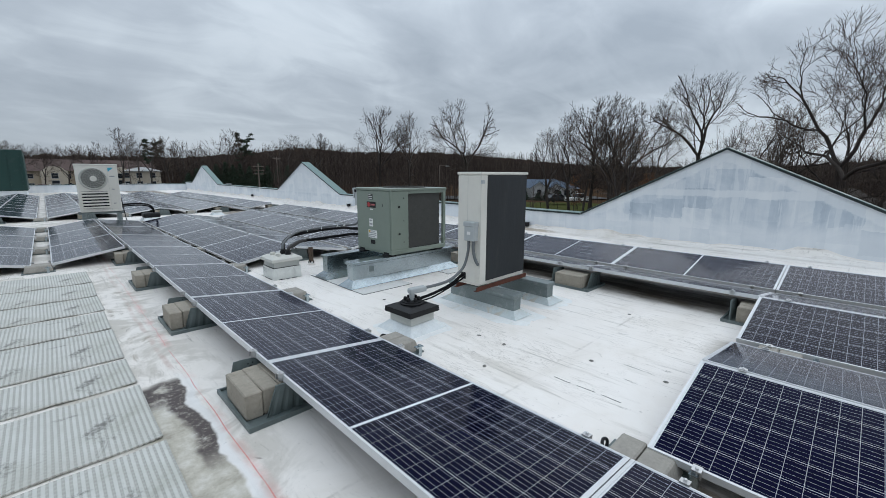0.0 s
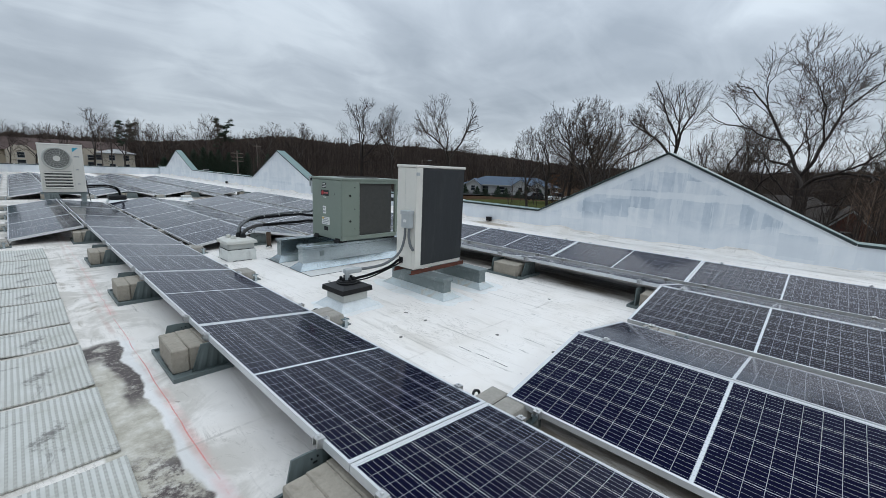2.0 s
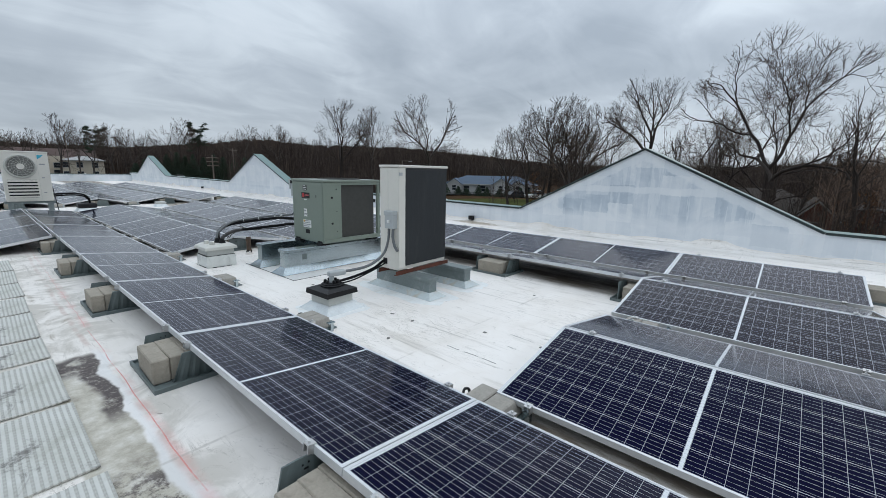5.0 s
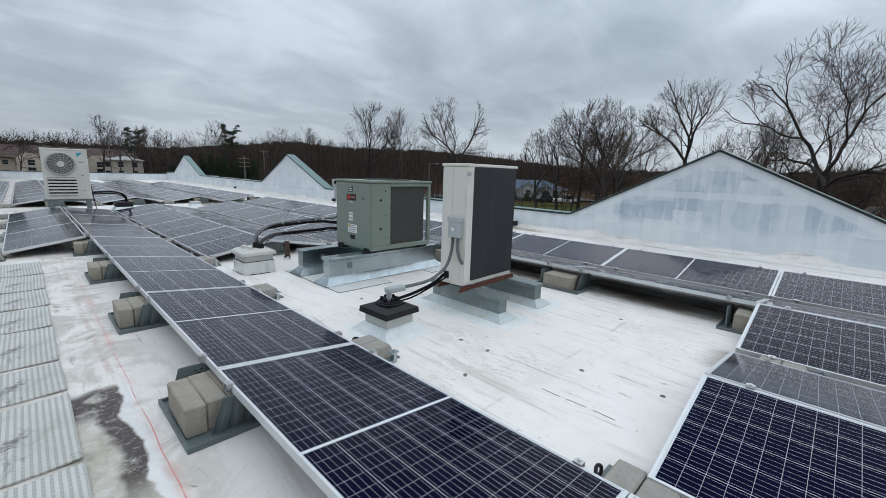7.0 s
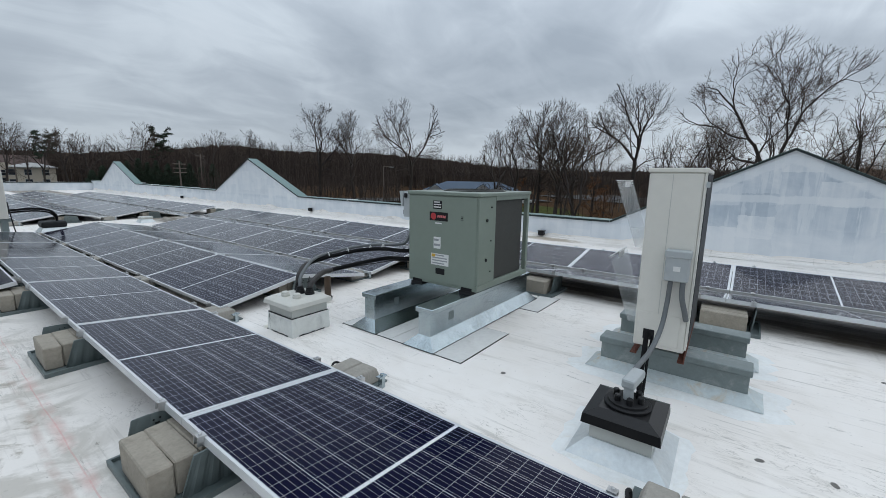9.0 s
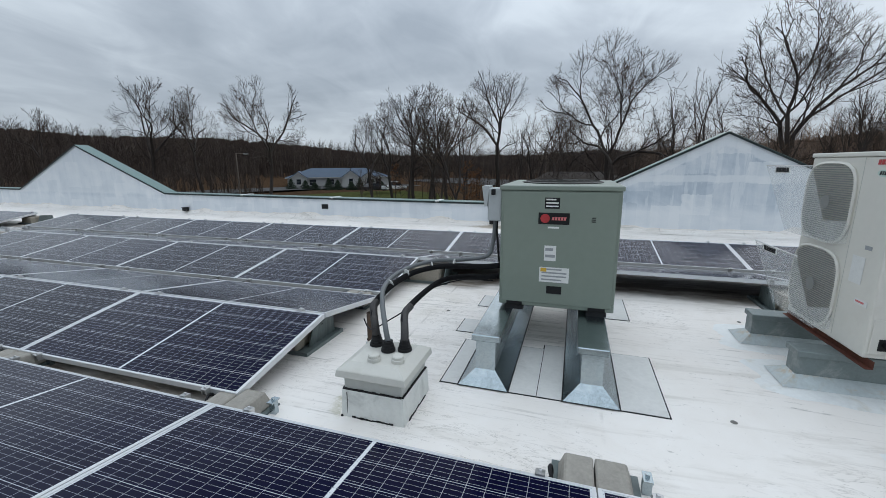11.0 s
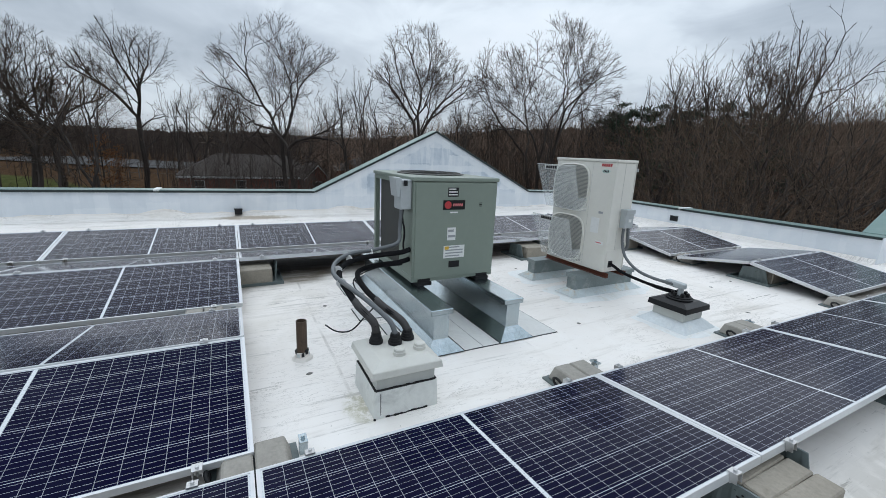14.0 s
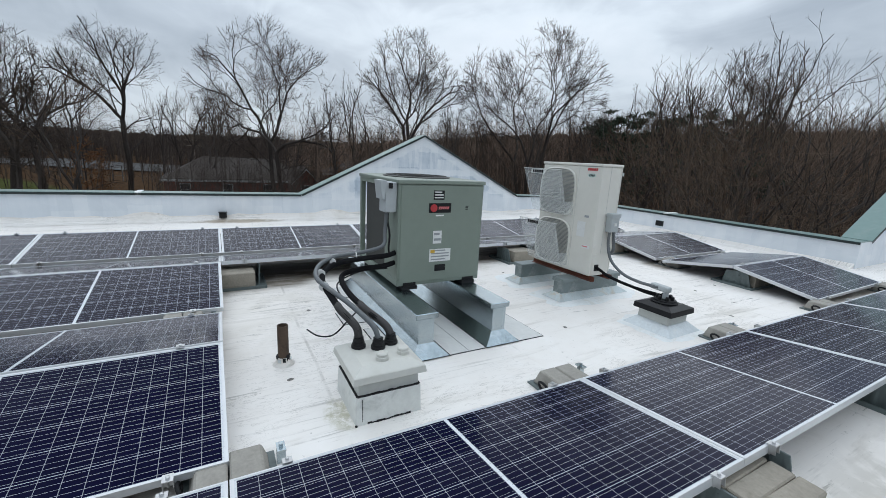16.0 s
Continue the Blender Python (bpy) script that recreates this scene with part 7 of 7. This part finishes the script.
for i, (az, el, d) in enumerate(((135.5, 7.2, 44), (138.5, 6.8, 42), (140.5, 7.0, 43), (143.5, 6.6, 40), (147.5, 7.4, 44), (150.0, 6.8, 41), (153.0, 7.0, 43), (137.0, 6.4, 41), (145.5, 6.8, 44))):
    conifer(az, d, el, 4.2, 0.8, 80 + i, "dark pine in the wooded rise")



def rust_sapling(az, dist, top_el, seed):
    """A young tree that keeps its dry rust-brown leaves through the winter."""
    rng = random.Random(seed)
    x, y = polar(az, dist)
    z = ground_z(x, y) - 0.1
    h = EYE_Z + dist * math.tan(radians(top_el)) - z
    t = thing("sapling", pose(x, y, z), "young tree with dry rust-brown leaves", "tree", "rust-leaved saplings")
    tr, cr = Wood(), Wood()
    tr.limb(Vector((0, 0, 0)), Vector((0.1, 0.05, h * 0.95)), h * 0.014, 0.02, 6)
    for i in range(26):
        f = 0.22 + 0.72 * (i + rng.random()) / 26
        a = rng.uniform(0, 6.28)
        R = h * 0.24 * (1.15 - f) * rng.uniform(0.6, 1.1) + 0.25
        p = Vector((0.1 * f, 0.05 * f, h * f))
        e_ = p + Vector((math.cos(a) * R, math.sin(a) * R, R * rng.uniform(0.2, 0.7)))
        tr.limb(p, e_, 0.02, 0.008)
        for _ in range(34):
            q = p.lerp(e_, rng.uniform(0.25, 1.05)) + Vector((rng.gauss(0, 0.16), rng.gauss(0, 0.16), rng.gauss(-0.04, 0.14)))
            d = Vector((rng.gauss(0, 1), rng.gauss(0, 1), rng.gauss(-0.5, 0.6))).normalized()
            cr.spike(q, q + d * rng.uniform(0.10, 0.18), 0.035)
    part("trunk", tr.mesh("trunk", M_BARK), None, t)
    part("leaves", cr.mesh("leaves", M_RUSTLEAF), None, t, "dry rust-brown leaves")
    return t


for i, (az, d, el) in enumerate(((72.6, 52, 0.6), (74.0, 54, -0.6), (63.4, 66, 0.4), (98.4, 46, -0.8))):
    rust_sapling(az, d, el, 300 + i)


# ---- buildings beyond ----
def window(parent, m, w, h):
    wdw = part("window", B(-w / 2, -0.05, 0, w / 2, -0.01, h), M_SIDING, parent, m=m)
    part("pane", B(-w / 2 + 0.09, -0.06, 0.09, w / 2 - 0.09, -0.052, h / 2 - 0.03), M_PANE, wdw)
    part("pane", B(-w / 2 + 0.09, -0.06, h / 2 + 0.03, w / 2 - 0.09, -0.052, h - 0.09), M_PANE, wdw)
    return wdw


def house(name, m, L, D, wall_h, roof_h, wall_m, roof_m, label, windows, over=0.5, gables=()):
    """Long house with a hipped roof; its front faces -y."""
    t = thing(name, m, label, "house")
    part("wall", B(-L / 2, 0, -1.5, L / 2, D, wall_h), wall_m, t)
    bm = bmesh.new()
    z0 = wall_h + 0.001
    lo = [bm.verts.new(v) for v in ((-L / 2 - over, -over, z0), (L / 2 + over, -over, z0), (L / 2 + over, D + over, z0), (-L / 2 - over, D + over, z0))]
    hi = [bm.verts.new(v) for v in ((-L / 2 + D * 0.45, D / 2, z0 + roof_h), (L / 2 - D * 0.45, D / 2, z0 + roof_h))]
    for f in ((lo[0], lo[1], hi[1], hi[0]), (lo[1], lo[2], hi[1]), (lo[2], lo[3], hi[0], hi[1]), (lo[3], lo[0], hi[0]), (lo[3], lo[2], lo[1], lo[0])):
        bm.faces.new(f)
    part("roof", bm, roof_m, t)
    part("fascia", B(-L / 2 - over, -over - 0.02, wall_h - 0.22, L / 2 + over, -over + 0.02, wall_h), M_SIDING, t)
    for x, z, w, h in windows:
        window(t, pose(x, 0, z), w, h)
    for gx, gw, gh in gables:
        bm = prism(bmesh.new(), [(gx - gw / 2, -1.5), (gx + gw / 2, -1.5), (gx + gw / 2, wall_h), (gx, wall_h + gh), (gx - gw / 2, wall_h)], "y", -1.2, 1.5)
        part("gable_front", bm, wall_m, t)
        for sgn in (-1, 1):
            bm = prism(bmesh.new(), [(gx, wall_h + gh), (gx, wall_h + gh + 0.18), (gx + sgn * (gw / 2 + 0.4), wall_h - 0.1), (gx + sgn * (gw / 2 + 0.4), wall_h - 0.28)], "y", -1.5, D / 2)
            part("gable_roof", bm, roof_m, t)
            bm = prism(bmesh.new(), [(gx, wall_h + gh - 0.2), (gx, wall_h + gh), (gx + sgn * (gw / 2 + 0.4), wall_h - 0.28), (gx + sgn * (gw / 2 + 0.4), wall_h - 0.46)], "y", -1.53, -1.5)
            part("rake_board", bm, M_SIDING, t)
        window(t, pose(gx, -1.2, 0.9), 1.1, 1.3)
    return t


def face_camera(az, d, drop=0.0):
    x, y = polar(az, d)
    return pose(x, y, ground_z(x, y) + drop, 0, 0, -az)


house("blue_roofed_building", face_camera(56.8, 101, 0), 23, 11, 2.5, 2.0, M_SIDING, M_SHINGLE_BLUE, "low white building under a blue shingle roof", [(-6, 0.7, 1.6, 1.4), (-2, 0.7, 1.6, 1.4), (9, 0.7, 1.4, 1.4)], gables=((2.5, 4.0, 1.4), (6.6, 3.0, 1.0), (-9, 3.4, 1.2)))
house("brick_house", face_camera(87.4, 50, 0.5), 14.6, 8, 2.6, 2.3, M_BRICK, M_SHINGLE, "long red brick house under a grey-brown shingle roof", [(-5.5, 0.9, 1.0, 1.3), (-1.6, 0.9, 1.0, 1.3), (2.4, 0.9, 1.0, 1.3), (6.4, 0.9, 0.8, 1.4)], over=0.3, gables=((6.3, 2.6, 1.5),))
house("brick_house", face_camera(101.6, 52, 1.0), 7.4, 7, 3.0, 1.5, M_BRICK, M_SHINGLE, "small red brick house under a grey-brown shingle roof", [(-1.6, 1.3, 1.3, 1.3), (1.8, 1.3, 1.0, 1.3)], over=0.3)


def apartment_block():
    t = thing("apartment_building", face_camera(1.9, 166, 0.0), "long tan apartment building under a brown shingle roof", "building")
    L, D, Hh = 42, 13, 5.4
    part("wall", B(-L / 2, 0, -2, L / 2, D, Hh), M_TAN, t)
    bm = bmesh.new()
    prism(bm, [(-1.0, Hh + 0.001), (D / 2, Hh + 3.6), (D + 1.0, Hh + 0.001)], "x", -L / 2 - 1, L / 2 + 1)
    part("roof", bm, M_SHINGLE_BROWN, t)
    for i in range(15):
        for z in (0.5, 3.2):
            window(t, pose(-L / 2 + 2 + i * 2.7, 0, z), 1.3, 1.4)
    for gx in (-16, -3, 12):
        part("bay_front", prism(bmesh.new(), [(gx - 3, -2), (gx + 3, -2), (gx + 3, Hh - 0.2), (gx + 1.4, Hh + 1.3), (gx - 1.4, Hh + 1.3), (gx - 3, Hh - 0.2)], "y", -1.6, 0.5), M_TAN_PALE, t)
        window(t, pose(gx, -1.6, 3.2), 1.6, 1.6)
        window(t, pose(gx, -1.6, 0.8), 1.8, 1.9)
    return t


apartment_block()
w2 = house("pale_annexe", face_camera(8.2, 158, 0.0), 9, 8, 5.6, 1.2, M_TAN_PALE, M_SIDING, "pale two-storey annexe beside the apartment building", [(-4, 0.8, 1.5, 1.6), (-1, 0.8, 1.5, 1.6), (2.4, 0.8, 1.5, 1.6), (-4, 3.4, 1.5, 1.6), (-1, 3.4, 1.5, 1.6), (2.4, 3.4, 1.5, 1.6)])


def car(m, paint, label, van=False):
    t = thing("parked_car", m, label, "car", "parked cars")
    L, W = 4.5, 1.8
    body = [(-L / 2, 0.35), (-L / 2, 0.8), (-L / 2 + 0.1, 0.9), (-0.9 if not van else -0.7, 0.95), (L / 2 - 0.2, 0.85), (L / 2, 0.7), (L / 2, 0.35)]
    part("body", prism(bmesh.new(), body, "y", -W / 2, W / 2), paint, t)
    cab = [(-L / 2 + 0.25, 0.9), (-L / 2 + 0.7, 1.42), (0.4, 1.45), (1.1, 0.9)] if not van else [(-0.6, 0.92), (-0.4, 1.6), (0.7, 1.6), (1.2, 0.9)]
    part("cabin", prism(bmesh.new(), cab, "y", -W / 2 + 0.1, W / 2 - 0.1), M_PANE, t)
    part("roof_panel", B(cab[1][0] + 0.05, -W / 2 + 0.15, cab[1][1], cab[2][0] - 0.05, W / 2 - 0.15, cab[1][1] + 0.06), paint, t)
    wh = mesh_of(lathe(bmesh.new(), [(0.32, -0.1), (0.34, -0.08), (0.34, 0.08), (0.32, 0.1)], (0, 0, 0), 14, "y"), "wheel", M_BLACK)
    for x in (-1.4, 1.4):
        for y in (-W / 2 + 0.1, W / 2 - 0.1):
            part("wheel", wh, None, t, m=pose(x, y, 0.34))
    return t


def car_at(az, d, turn, paint, label, van=False, lift=0.4):
    x, y = polar(az, d)
    car(pose(x, y, ground_z(x, y) + lift, 0, 0, turn), paint, label, van)


car_at(61.0, 80, -27, M_CARS[1], "black parked car beside the lawn road")
car_at(63.6, 79, -30, M_CARS[0], "white pickup truck parked beside the lawn road", True)
colors = [("black", 1), ("silver", 2), ("white", 0), ("red", 3), ("blue", 4)]
for i in range(17):
    nm, ci = colors[(i * 3 + i // 4) % 5]
    car_at(-1.5 + i * 1.12 + (0.2 if i % 3 else 0), 142 - 0.3 * i, 90, M_CARS[ci], nm + " car in the parking lot", lift=0.55)


def pole(az, d, top_el, arms, lamp=False):
    x, y = polar(az, d)
    z = ground_z(x, y)
    h = EYE_Z + d * math.tan(radians(top_el)) - z
    t = thing("utility_pole" if not lamp else "street_lamp", pose(x, y, z - 0.2, 0, 0, -az + 15), "wooden utility pole with cross arms" if not lamp else "tall parking lot lamp with one arm", "pole", "poles")
    part("post", lathe(bmesh.new(), [(0.17, 0), (0.11, h)], (0, 0, 0), 8), M_POLE, t)
    for i in range(arms):
        part("cross_arm", B(-1.1, -0.07, h - 0.6 - i * 0.8, 1.1, 0.07, h - 0.45 - i * 0.8), M_POLE, t)
    if lamp:
        part("arm", B(-0.06, -0.06, h - 0.1, 1.6, 0.06, h), M_POLE, t)
        part("lamp_head", B(1.3, -0.16, h - 0.18, 2.1, 0.16, h - 0.05), M_BOXGREY, t)
    return t


pole(20.4, 95, 1.5, 3)
pole(22.6, 120, 2.4, 1)
pole(7.0, 150, 3.2, 0, True)
pole(84.0, 75, 1.2, 2)
pole(44.5, 85, 1.5, 0, True)
fence = thing("fence", pose(0, 0, 0), "thin grey post-and-rail fence before the asphalt lot", "fence")
fa, fb = Vector(polar(72.0, 92)), Vector(polar(85.5, 86))
pm = mesh_of(B(-0.07, -0.07, -0.3, 0.07, 0.07, 2.5), "post", M_FENCE)
for i in range(17):
    p = fa.lerp(fb, i / 16)
    part("post", pm, None, fence, m=pose(p.x, p.y, ground_z(p.x, p.y)))
for k, zz in enumerate((0.9, 2.2)):
    for i in range(16):
        p, q = fa.lerp(fb, i / 16), fa.lerp(fb, (i + 1) / 16)
        w = Wood()
        w.limb(Vector((p.x, p.y, ground_z(p.x, p.y) + zz)), Vector((q.x, q.y, ground_z(q.x, q.y) + zz)), 0.03, 0.03, 4)
        part("rail", w.mesh("rail", M_FENCE), None, fence)
